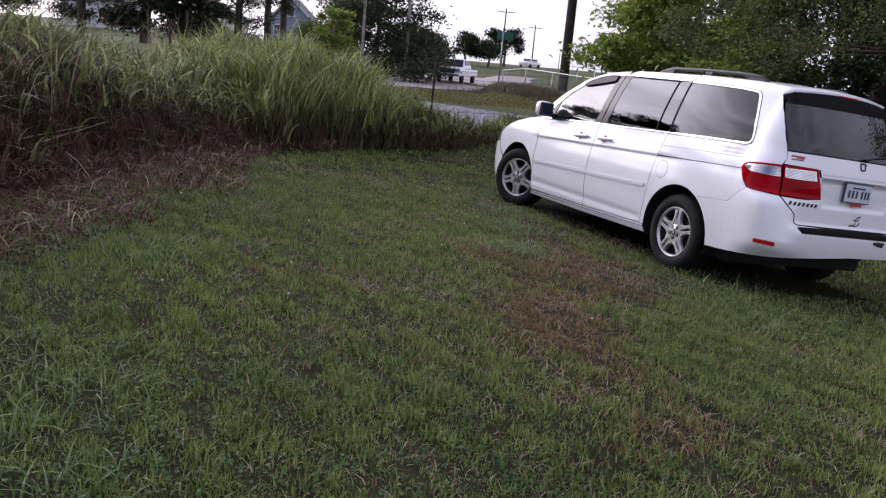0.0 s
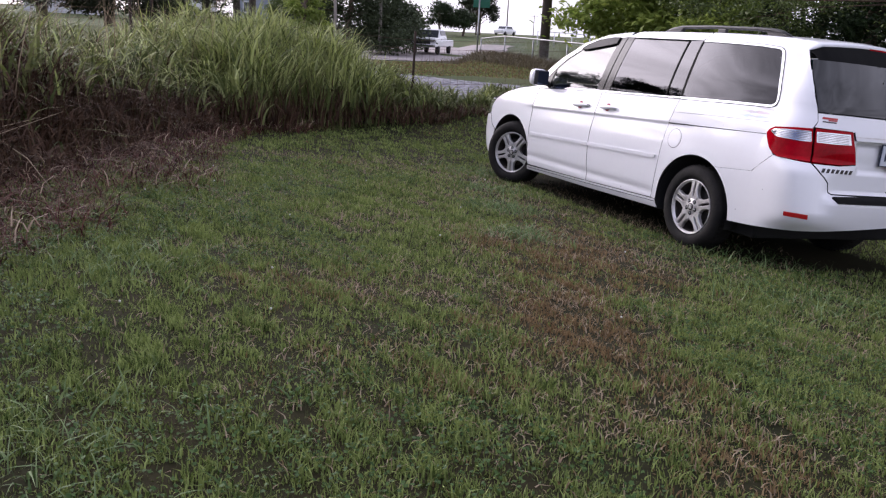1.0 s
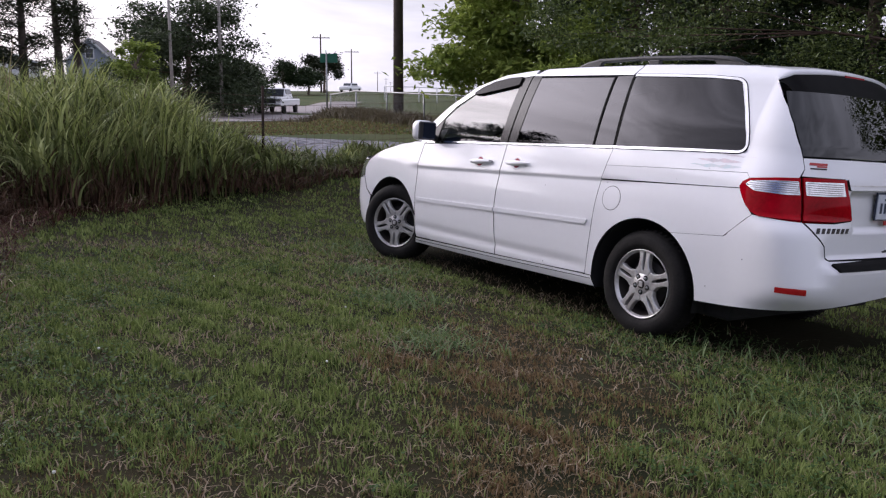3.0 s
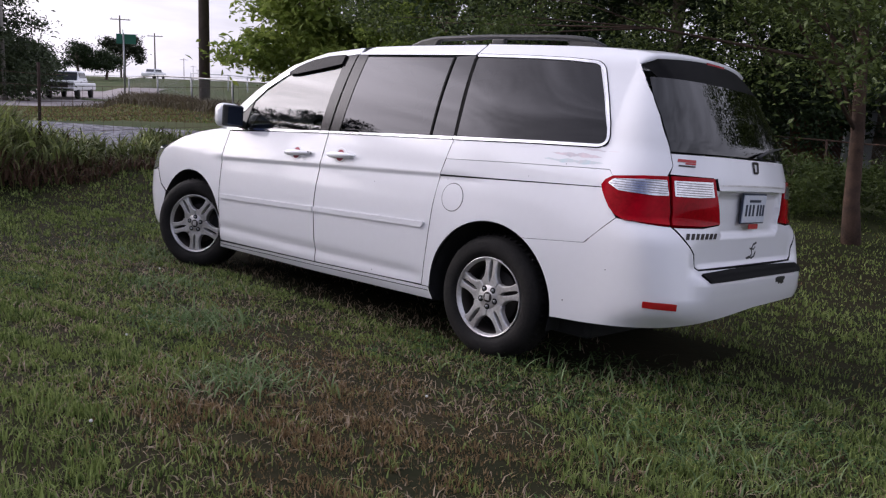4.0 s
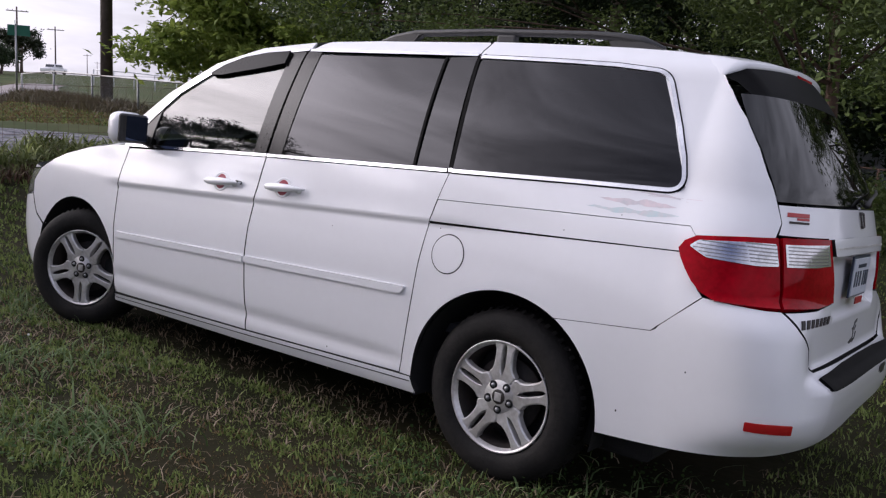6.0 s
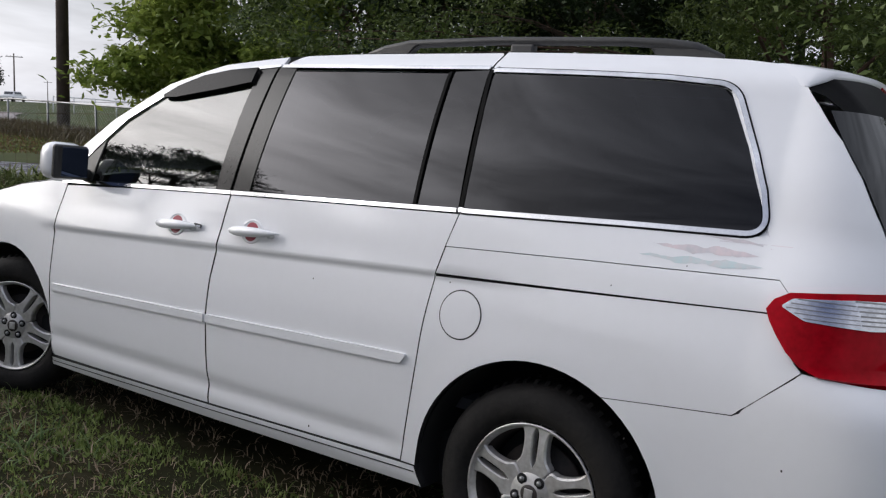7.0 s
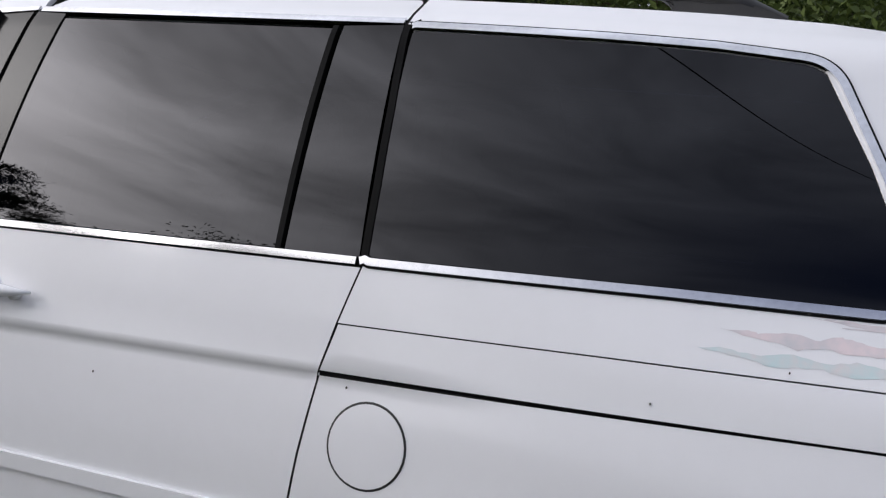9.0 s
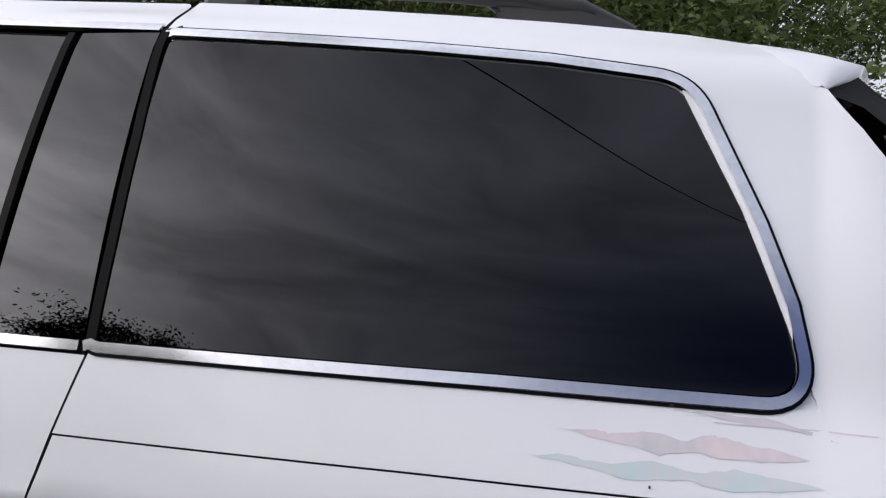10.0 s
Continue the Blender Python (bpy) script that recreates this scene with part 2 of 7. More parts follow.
M_PINEBARK = material("pine_bark", (0.045, 0.036, 0.032), 0.9, var=(0.085, 0.066, 0.055), scale=5, fine=35, bump=0.5)
M_LEAF_FAR = leaf_material("leaf_far", (0.045, 0.066, 0.030), (0.028, 0.042, 0.018), (0.075, 0.098, 0.045))


def ground_material():
    """Soil under the mown grass; past the yard the short pasture itself."""
    m = material("lawn_soil", (0.014, 0.016, 0.006), 0.95, var=(0.028, 0.023, 0.011), scale=1.1, fine=25, bump=0.5, spec=0.1)
    n, l = m.node_tree.nodes, m.node_tree.links
    b = n["Principled BSDF"]
    geo, vm, mr, mx = n.new("ShaderNodeNewGeometry"), n.new("ShaderNodeVectorMath"), n.new("ShaderNodeMapRange"), n.new("ShaderNodeMix")
    vm.operation = "DISTANCE"
    vm.inputs[1].default_value = (-2.0, 0.5, 0.0)
    mr.inputs["From Min"].default_value, mr.inputs["From Max"].default_value = 9.0, 15.0
    mx.data_type = "RGBA"
    tone, nz = n.new("ShaderNodeValToRGB"), n.new("ShaderNodeTexNoise")
    nz.inputs["Scale"].default_value, nz.inputs["Detail"].default_value = 0.35, 8.0
    tone.color_ramp.elements[0].position, tone.color_ramp.elements[0].color = 0.35, (0.036, 0.058, 0.017, 1)
    tone.color_ramp.elements[1].position, tone.color_ramp.elements[1].color = 0.68, (0.080, 0.084, 0.036, 1)
    src = b.inputs["Base Color"].links[0].from_socket
    l.new(geo.outputs["Position"], vm.inputs[0])
    l.new(geo.outputs["Position"], nz.inputs["Vector"])
    l.new(vm.outputs["Value"], mr.inputs["Value"])
    l.new(nz.outputs["Fac"], tone.inputs["Fac"])
    l.new(mr.outputs["Result"], mx.inputs[0])
    l.new(src, mx.inputs[6])
    l.new(tone.outputs["Color"], mx.inputs[7])
    l.new(mx.outputs[2], b.inputs["Base Color"])
    return m


M_GROUND = ground_material()
M_CLOVER = leaf_material("clover_leaf", (0.024, 0.056, 0.014), (0.040, 0.077, 0.021), (0.075, 0.130, 0.036), spec=0.14)
M_PETAL = material("clover_flower", (0.62, 0.62, 0.58), 0.7, var=(0.5, 0.5, 0.46), scale=40, fine=200)
# paler than M_REED, painting the light on the bank's upper leaves
M_REED_LIT = leaf_material("lit_arching_blade", (0.330, 0.385, 0.100), (0.215, 0.275, 0.065), (0.500, 0.520, 0.240), scale=0.7)
M_CANE = material("dry_cane", (0.34, 0.27, 0.18), 0.7, var=(0.24, 0.18, 0.12), scale=6, fine=60)
M_BRUSH = leaf_material("rough_brush", (0.110, 0.092, 0.050), (0.075, 0.062, 0.036), (0.165, 0.135, 0.078), scale=0.6)

# ---- building helpers ----


def part(name, data, mat, parent=None, label="", smooth=False):
    """Links a bmesh or a mesh as one mesh object, under parent if there is one."""
    if isinstance(data, bmesh.types.BMesh):
        me = bpy.data.meshes.new(name)
        data.to_mesh(me)
        data.free()
    else:
        me = data
    if smooth:
        me.polygons.foreach_set("use_smooth", [True] * len(me.polygons))
    if mat:
        me.materials.clear()
        me.materials.append(mat)
        if mat == M_PAINT and me.get("seam"):
            me.materials.append(M_DARK)
            k = len(me.polygons)
            me.polygons.foreach_set("material_index", [0] * (k - me["seam"]) + [1] * me["seam"])
    ob = new(name, me)
    ob.parent = parent
    if label:
        ob["label"] = label
    return ob


def empty(name, m=None):
    ob = new(name)
    ob.empty_display_size = 0.2
    if m is not None:
        ob.matrix_world = m
    return ob


def np_mesh(name, verts, faces):
    """A mesh from arrays: verts (n, 3), faces (m, k) with k corners each."""
    me = bpy.data.meshes.new(name)
    verts, faces = np.asarray(verts, np.float32), np.asarray(faces, np.int32)
    k = faces.shape[1]
    me.vertices.add(len(verts))
    me.vertices.foreach_set("co", verts.ravel())
    me.loops.add(faces.size)
    me.loops.foreach_set("vertex_index", faces.ravel())
    me.polygons.add(len(faces))
    me.polygons.foreach_set("loop_start", np.arange(0, faces.size, k, dtype=np.int32))
    me.update(calc_edges=True)
    return me


def box(bm, size, at=(0, 0, 0), bevel=0.0, rot=None):
    m = Matrix.Translation(at) @ (rot or Matrix.Identity(4)) @ Matrix.Diagonal((*size, 1))
    vs = bmesh.ops.create_cube(bm, size=1.0, matrix=m)["verts"]
    if bevel:
        es = list({e for v in vs for e in v.link_edges})
        bmesh.ops.bevel(bm, geom=es, offset=bevel, segments=3, profile=0.5, affect="EDGES", clamp_overlap=True)
    return bm


def box_part(name, size, at, mat, parent=None, bevel=0.0, rot=None, label="", smooth=False):
    return part(name, box(bmesh.new(), size, at, bevel, rot), mat, parent, label, smooth)


def tube(bm, points, radii, sides=8, caps=True):
    """A tube along points, with a radius at each."""
    rings = []
    for i, p in enumerate(points):
        p = Vector(p)
        d = (Vector(points[min(i + 1, len(points) - 1)]) - Vector(points[max(i - 1, 0)])).normalized()
        a = d.orthogonal().normalized() if i == 0 else (last - d * last.dot(d)).normalized()
        last = a
        b = d.cross(a)
        r = radii[i] if hasattr(radii, "__len__") else radii
        rings.append([bm.verts.new(p + a * (r * math.cos(k * math.tau / sides)) + b * (r * math.sin(k * math.tau / sides))) for k in range(sides)])
    for r0, r1 in zip(rings, rings[1:]):
        for k in range(sides):
            f = bm.faces.new((r0[k], r0[(k + 1) % sides], r1[(k + 1) % sides], r1[k]))
            f.smooth = True
    if caps:
        bm.faces.new(rings[0][::-1])
        bm.faces.new(rings[-1])
    return bm


def lathe(bm, profile, segs=48, axis_x=True, close=False):
    """Turns a profile of (radius, along) round the x axis."""
    rings = []
    for r, a in profile:
        rings.append([bm.verts.new((a, r * math.cos(k * math.tau / segs), r * math.sin(k * math.tau / segs))) for k in range(segs)])
    for r0, r1 in zip(rings, rings[1:]):
        for k in range(segs):
            f = bm.faces.new((r0[k], r0[(k + 1) % segs], r1[(k + 1) % segs], r1[k]))
            f.smooth = True
    return bm


def smoothstep(a, b, x):
    t = np.clip((np.asarray(x, float) - a) / (b - a), 0, 1)
    return t * t * (3 - 2 * t)


# ---- the lie of the land ----
# the lawn falls away to the van's right; ahead it climbs a bank to the drive and the road
LEAN_X, LEAN_Y = -0.0745, 0.009


def land(x, y):
    x, y = np.asarray(x, float), np.asarray(y, float)
    xe = 9.0 * np.tanh(x / 9.0)
    ye = 12.0 * np.tanh(y / 12.0)
    plane = LEAN_X * xe + LEAN_Y * ye
    dx, dy = x + 5.6, y + 4.6
    d, az = np.hypot(dx, dy), np.degrees(np.arctan2(dx, dy))
    far = np.interp(d, [8, 12, 14, 19, 25, 34, 40, 46, 55, 65, 80, 100, 120, 300], [0.0, 0.10, 0.30, 0.48, 0.62, 0.72, 0.36, 0.05, -0.12, 0.10, 0.80, 1.30, 1.45, 1.5])
    dip = np.interp(d, [8, 12, 14, 19, 25, 30, 34, 40, 46, 55, 65, 80, 90, 100, 120, 300], [0.0, 0.10, 0.30, 0.48, 0.58, 0.56, 0.42, 0.20, 0.02, -0.14, -0.06, 0.34, 0.70, 1.20, 1.45, 1.5])
    e = smoothstep(26.8, 28.2, az)
    far = dip * (1 - e) + far * e
    left = 1 - smoothstep(8, 21, az)
    far = far + left * np.interp(d, [8, 13, 25, 60], [0.12, 0.45, 0.75, 1.0])
    w = smoothstep(11.0, 14.5, d) * (1 - smoothstep(40, 62, az)) * smoothstep(-75, -40, az)
    lumps = 0.012 * np.sin(1.7 * x + 0.6 * y) * np.sin(1.3 * y - 0.4 * x) + 0.006 * np.sin(4.1 * x) * np.sin(3.7 * y + 1.0)
    return plane * (1 - w) + far * w + lumps


def ground_z(x, y):
    return float(land(x, y))


# one sheet, fine near the lawn and coarse to the horizon
ax = np.concatenate([-np.geomspace(2500, 22, 26), np.linspace(-20, 24, 177), np.geomspace(26, 2500, 26)])
ay = np.concatenate([-np.geomspace(2500, 16, 24), np.linspace(-14, 34, 193), np.geomspace(36, 2500, 28)])
GX, GY = np.meshgrid(ax, ay, indexing="ij")
GZ = land(GX, GY)
idx = np.arange(GX.size).reshape(GX.shape)
gf = np.stack([idx[:-1, :-1], idx[1:, :-1], idx[1:, 1:], idx[:-1, 1:]], -1).reshape(-1, 4)
ground = part("ground", np_mesh("ground", np.stack([GX, GY, GZ], -1).reshape(-1, 3), gf), M_GROUND, smooth=True)
tagged(ground, "sloping mown lawn with dull green and dry brown patches", "lawn", kind="structure")

# ---- the minivan ----
# van axes: x to its right, y ahead, z up, origin on the ground below the middle of the rear axle
from mathutils.geometry import delaunay_2d_cdt

VAN = Matrix(((0.99724, 0.0, 0.07430, 0), (0.00067, 0.99996, -0.00898, 0), (-0.07430, 0.00900, 0.99720, 0), (0, 0, 0, 1)))
minivan = empty("minivan", VAN)
tagged(minivan, "white minivan with dark tinted windows parked on the lawn", "car")


def smooth_table(pairs, step=0.004, sigma=0.03):
    z0, z1 = pairs[0][0] - 0.2, pairs[-1][0] + 0.2
    z = np.arange(z0, z1, step)
    v = np.interp(z, [p[0] for p in pairs], [p[1] for p in pairs])
    k = np.exp(-0.5 * (np.arange(-30, 31) * step / sigma) ** 2)
    pad = np.concatenate([np.full(30, v[0]), v, np.full(30, v[-1])])
    return z, np.convolve(pad, k / k.sum(), "valid")


T_WIDE = smooth_table([(0.20, 0.885), (0.26, 0.925), (0.34, 0.940), (0.5, 0.952), (0.65, 0.958), (0.8, 0.957), (0.9, 0.951), (0.965, 0.940), (1.0, 0.931), (1.07, 0.921),
                       (1.15, 0.905), (1.2, 0.893), (1.3, 0.864), (1.45, 0.813), (1.6, 0.750), (1.67, 0.716), (1.71, 0.680), (1.74, 0.630), (1.765, 0.580)], sigma=0.022)
T_REAR = smooth_table([(0.20, 0.98), (0.30, 1.07), (0.36, 1.115), (0.5, 1.145), (0.59, 1.155), (0.622, 1.148), (0.655, 1.058), (0.8, 1.055), (0.95, 1.058), (1.1, 1.043),
                       (1.28, 1.0), (1.45, 0.91), (1.6, 0.82), (1.7, 0.76)], sigma=0.014)
# one even curve through the window glass
t_z, t_w = T_WIDE
t_in = (t_z > 1.14) & (t_z < 1.665)
t_fit = np.polyval(np.polyfit(t_z[t_in], t_w[t_in], 3), t_z)
t_mix = smoothstep(1.15, 1.24, t_z) * (1 - smoothstep(1.60, 1.66, t_z))
T_WIDE = (t_z, t_w + (t_fit - t_w) * t_mix)
T_FRONT = smooth_table([(0.20, 3.80), (0.32, 3.90), (0.5, 3.95), (0.7, 3.93), (0.85, 3.84), (1.0, 3.62), (1.1, 3.5)], sigma=0.03)
U_REAR, L_REAR, U_FRONT, L_FRONT, EXP = -0.60, 1.17, 3.30, 1.25, 3.0


def arc_table(a, b, n):
    ph = np.linspace(0, np.pi / 2, 2001)
    x, y = a * np.cos(ph) ** (2 / n), b * np.sin(ph) ** (2 / n)
    s = np.concatenate([[0], np.cumsum(np.hypot(np.diff(x), np.diff(y)))])
    return s / s[-1], ph


S_REAR, PH_REAR = arc_table(0.87, 0.45, EXP)
EXP_SQUARE = EXP + 2.2
S_SQUARE, PH_SQUARE = arc_table(0.92, 0.50, EXP_SQUARE)
EXP_FRONT = 3.2
S_FRONT, PH_FRONT = arc_table(0.90, 0.60, EXP_FRONT)


def half_width(z, y):
    w = np.interp(z, *T_WIDE)
    taper = 0.022 + 0.012 * smoothstep(0.70, 1.0, z) + 0.051 * smoothstep(1.04, 1.26, z) + 0.030 * smoothstep(1.35, 1.64, z)
    w = w - taper * np.clip(0.4 - y, 0, 1.0) ** 2 - 0.022 * (np.clip(y - 2.0, 0, 1.3) / 1.3) ** 2
    # soft crease through the door handles
    zc = 1.001 - 0.0445 * y
    below = zc - z
    w = w - 0.0095 * smoothstep(0.0, 0.020, below) * (1 - smoothstep(0.03, 0.26, below)) * smoothstep(3.2, 2.4, y) * smoothstep(-0.05, 0.45, y)
    # raised lip round the rear wheel arch
    w = w + 0.004 * smoothstep(0.54, 0.43, np.hypot(y, z - 0.335)) * smoothstep(0.46, 0.36, np.abs(y))
    # rocker tuck under the doors
    w = w - 0.011 * np.exp(-((z - 0.365) / 0.035) ** 2) * smoothstep(0.42, 0.6, y) * smoothstep(2.7, 2.5, y)
    return w


def squareness(z):
    """The bumper's corners are boxier than the body above."""
    return smoothstep(0.34, 0.48, z) * (1 - smoothstep(0.78, 0.90, z))


def tail_share(t, z):
    """How far out a place on the tail is, 1 at the corner and 0 in the middle, as t runs from 0 to 1."""
    k = squareness(z)
    return (1 - k) * np.cos(np.interp(t, S_REAR, PH_REAR)) ** (2 / EXP) + k * np.cos(np.interp(t, S_SQUARE, PH_SQUARE)) ** (2 / EXP_SQUARE)


def surface(u, z):
    """The van's skin. u runs along the side (there u is y), round the rear corner to the tail's middle and on to the right."""
    u, z = np.broadcast_arrays(np.asarray(u, float), np.asarray(z, float))
    side = np.stack([-half_width(z, u), u, z], -1)
    # tail
    t = (U_REAR - u) / L_REAR
    sgn = np.where(t > 1, 1.0, -1.0)
    tt = np.clip(np.where(t > 1, 2 - t, t), 0, 1)
    share = tail_share(tt, z)
    a, b = half_width(z, np.full_like(z, U_REAR)), np.interp(z, *T_REAR) + U_REAR
    # the bumper's shelf runs out towards the corners
    plain = np.interp(z, [0.36, 0.5, 0.65, 0.8, 0.9], [1.115, 1.132, 1.098, 1.062, 1.056]) + U_REAR
    shelf = np.where((z > 0.36) & (z < 0.9), smoothstep(0.80, 0.62, share), 1.0)
    b = plain + (b - plain) * shelf
    square = EXP + (EXP_SQUARE - EXP) * squareness(z)
    x = sgn * a * share
    y = U_REAR - b * np.clip(1 - np.clip(share, 0, 1) ** square, 0, 1) ** (1 / square)
    # number plate recess
    edge = np.minimum(0.405 - np.abs(x) - 0.35 * np.clip(0.93 - z, 0, 1), np.minimum(1.045 - z, z - 0.825))
    y = y + 0.028 * smoothstep(-0.004, 0.016, edge)
    rear = np.stack([x, y, z], -1)
    # nose
    t = (u - U_FRONT) / L_FRONT
    sgn = np.where(t > 1, 1.0, -1.0)
    tt = np.clip(np.where(t > 1, 2 - t, t), 0, 1)
    ph = np.interp(tt, S_FRONT, PH_FRONT)
    a, b = half_width(z, np.full_like(z, U_FRONT)), np.interp(z, *T_FRONT) - U_FRONT
    nose = np.stack([sgn * a * np.cos(ph) ** (2 / EXP_FRONT), U_FRONT + b * np.sin(ph) ** (2 / EXP_FRONT), z], -1)
    return np.where((u < U_REAR)[..., None], rear, np.where((u > U_FRONT)[..., None], nose, side))


def surface_normal(u, z):
    h = 0.004
    du, dz = surface(u + h, z) - surface(u - h, z), surface(u, z + h) - surface(u, z - h)
    n = np.cross(dz, du)
    return n / (np.linalg.norm(n, axis=-1, keepdims=True) + 1e-9)


def rear_u(x, z):
    """The u of the place on the tail at that x."""
    a = float(half_width(np.array(z), np.array(U_REAR)))
    lo, hi = 0.0, 1.0
    for _ in range(26):
        t = (lo + hi) / 2
        lo, hi = (t, hi) if float(tail_share(t, np.array(z))) * a > abs(x) else (lo, t)
    return U_REAR - L_REAR * (t if x <= 0 else 2 - t)


def tail(points):
    return [(rear_u(x, z), z) for x, z in points]


def corner(points, steps=4):
    """A line round the rear corner through places given by their y and z."""
    out = []
    for (y0, z0), (y1, z1) in zip(points, points[1:]):
        for k in range(steps):
            y, z = y0 + (y1 - y0) * k / steps, z0 + (z1 - z0) * k / steps
            lo, hi = -1.05, -0.40
            for _ in range(24):
                mid = (lo + hi) / 2
                lo, hi = (mid, hi) if float(surface(np.array(mid), np.array(z))[1]) < y else (lo, mid)
            out.append((mid, z))
    return out


def shrink(poly, d):
    """The outline moved inwards by d (outwards if d is negative)."""
    p = np.array(poly, float)
    area = 0.5 * np.sum(p[:, 0] * np.roll(p[:, 1], -1) - p[:, 1] * np.roll(p[:, 0], -1))
    out = []
    for i in range(len(p)):
        e0, e1 = p[i] - p[i - 1], p[(i + 1) % len(p)] - p[i]
        n0, n1 = np.array([-e0[1], e0[0]]) / (np.hypot(*e0) + 1e-9), np.array([-e1[1], e1[0]]) / (np.hypot(*e1) + 1e-9)
        m = (n0 + n1) / max(0.3, 1 + float(n0 @ n1))
        out.append(p[i] + m * d * (1 if area > 0 else -1))
    return [tuple(q) for q in out]


def round_poly(poly, r, steps=9):
    """Rounds the corners of an outline."""
    out, n = [], len(poly)
    for i in range(n):
        p, a, b = np.array(poly[i]), np.array(poly[i - 1]), np.array(poly[(i + 1) % n])
        rr = r[i] if hasattr(r, "__len__") else r
        if rr <= 0:
            out.append(tuple(p))
            continue
        ra, rb = min(rr, 0.48 * np.hypot(*(a - p))), min(rr, 0.48 * np.hypot(*(b - p)))
        q0, q1 = p + (a - p) / np.hypot(*(a - p)) * ra, p + (b - p) / np.hypot(*(b - p)) * rb
        for k in range(steps + 1):
            t = k / steps
            out.append(tuple((1 - t) ** 2 * q0 + 2 * t * (1 - t) * p + t * t * q1))
    return out


def densify(poly, res):
    out = []
    for i in range(len(poly)):
        p, q = np.array(poly[i]), np.array(poly[(i + 1) % len(poly)])
        k = max(1, int(math.ceil(np.hypot(*(q - p)) / res)))
        out += [tuple(p + (q - p) * j / k) for j in range(k)]
    return out


def inside(poly, pts):
    p = np.array(poly)
    q = np.roll(p, -1, 0)
    x, y = pts[:, 0][:, None], pts[:, 1][:, None]
    cond = (p[:, 1] > y) != (q[:, 1] > y)
    xi = (q[:, 0] - p[:, 0]) * (y - p[:, 1]) / (q[:, 1] - p[:, 1] + 1e-12) + p[:, 0]
    return (np.sum(cond & (x < xi), 1) % 2) == 1


def panel_mesh(name, poly, off=0.0, thick=0.022, res=0.035, mirror=False):
    """A sheet of the van's skin within the outline, off metres proud of it, with turned-in edges."""
    edge = densify(poly, res)
    e = np.array(edge)
    lo, hi = e.min(0), e.max(0)
    slope = 0.0445 if lo[0] > U_REAR and hi[0] < U_FRONT else 0.0
    gx, gy = np.meshgrid(np.arange(lo[0], hi[0], res) + 0.5 * res, np.arange(1.001 - 0.75, hi[1] + slope * hi[0], res))
    pts = np.stack([gx.ravel(), gy.ravel() - slope * gx.ravel()], -1)
    pts = pts[pts[:, 1] > lo[1]]
    if len(pts):
        pts = pts[inside(edge, pts)]
    if len(pts):
        gap = np.min(np.hypot(pts[:, None, 0] - e[None, :, 0], pts[:, None, 1] - e[None, :, 1]), 1)
        pts = pts[gap > 0.5 * res]
    vs = [Vector(p) for p in edge] + [Vector(p) for p in pts]
    loop = list(range(len(edge)))
    v2, _, tris, orig, _, _ = delaunay_2d_cdt(vs, [], [loop], 1, 1e-6)
    uv = np.array([tuple(v) for v in v2])
    # the panes are flatter than the body above them
    flat = name in ("slide_window", "quarter_window", "slide_rear_trim")
    nrm = surface_normal(uv[:, 0], np.where(uv[:, 1] > 1.40, 1.40 + 0.15 * (1 - np.exp((1.40 - uv[:, 1]) / 0.15)), uv[:, 1]) if flat else uv[:, 1])
    pos = surface(uv[:, 0], uv[:, 1]) + nrm * off
    faces = []
    for f in tris:
        f = list(f)
        a, b, c = pos[f[0]], pos[f[1]], pos[f[2]]
        if np.dot(np.cross(b - a, c - a), nrm[f[0]]) < 0:
            f = f[::-1]
        faces.append(f)
    counts = {}
    for f in faces:
        for k in range(len(f)):
            a, b = f[k], f[(k + 1) % len(f)]
            key = (min(a, b), max(a, b))
            counts.setdefault(key, []).append((a, b))
    verts, normals = [tuple(p) for p in pos], [tuple(n) for n in nrm]
    rim = 0
    if thick:
        for pairs in counts.values():
            if len(pairs) == 1:
                a, b = pairs[0]
                side = np.cross(pos[b] - pos[a], nrm[a])
                side = side / (np.linalg.norm(side) + 1e-9)
                base = len(verts)
                for i in (a, b):
                    verts.append(tuple(pos[i]))
                    normals.append(tuple(side))
                for i in (b, a):
                    verts.append(tuple(pos[i] - nrm[i] * thick))
                    normals.append(tuple(side))
                faces.append([base + 1, base, base + 3, base + 2])
                rim += 1
    if mirror:
        verts = [(-x, y, z) for x, y, z in verts]
        normals = [(-x, y, z) for x, y, z in normals]
        faces = [f[::-1] for f in faces]
    me = bpy.data.meshes.new(name)
    me.from_pydata(verts, [], faces)
    me.polygons.foreach_set("use_smooth", [True] * len(me.polygons))
    me.normals_split_custom_set_from_vertices(normals)
    if rim and thick >= 0.02:
        me["seam"] = rim
    me.update()
    return me


def panel(name, poly, mat, parent=None, off=0.0, thick=0.022, res=0.035, label="", both=False):
    parent = parent or minivan
    ob = part(name, panel_mesh(name, poly, off, thick, res), mat, parent, label)
    if both:
        part(name, panel_mesh(name, poly, off, thick, res, True), mat, None if parent is None else (parent.get("twin_object") or parent), label)
    return ob


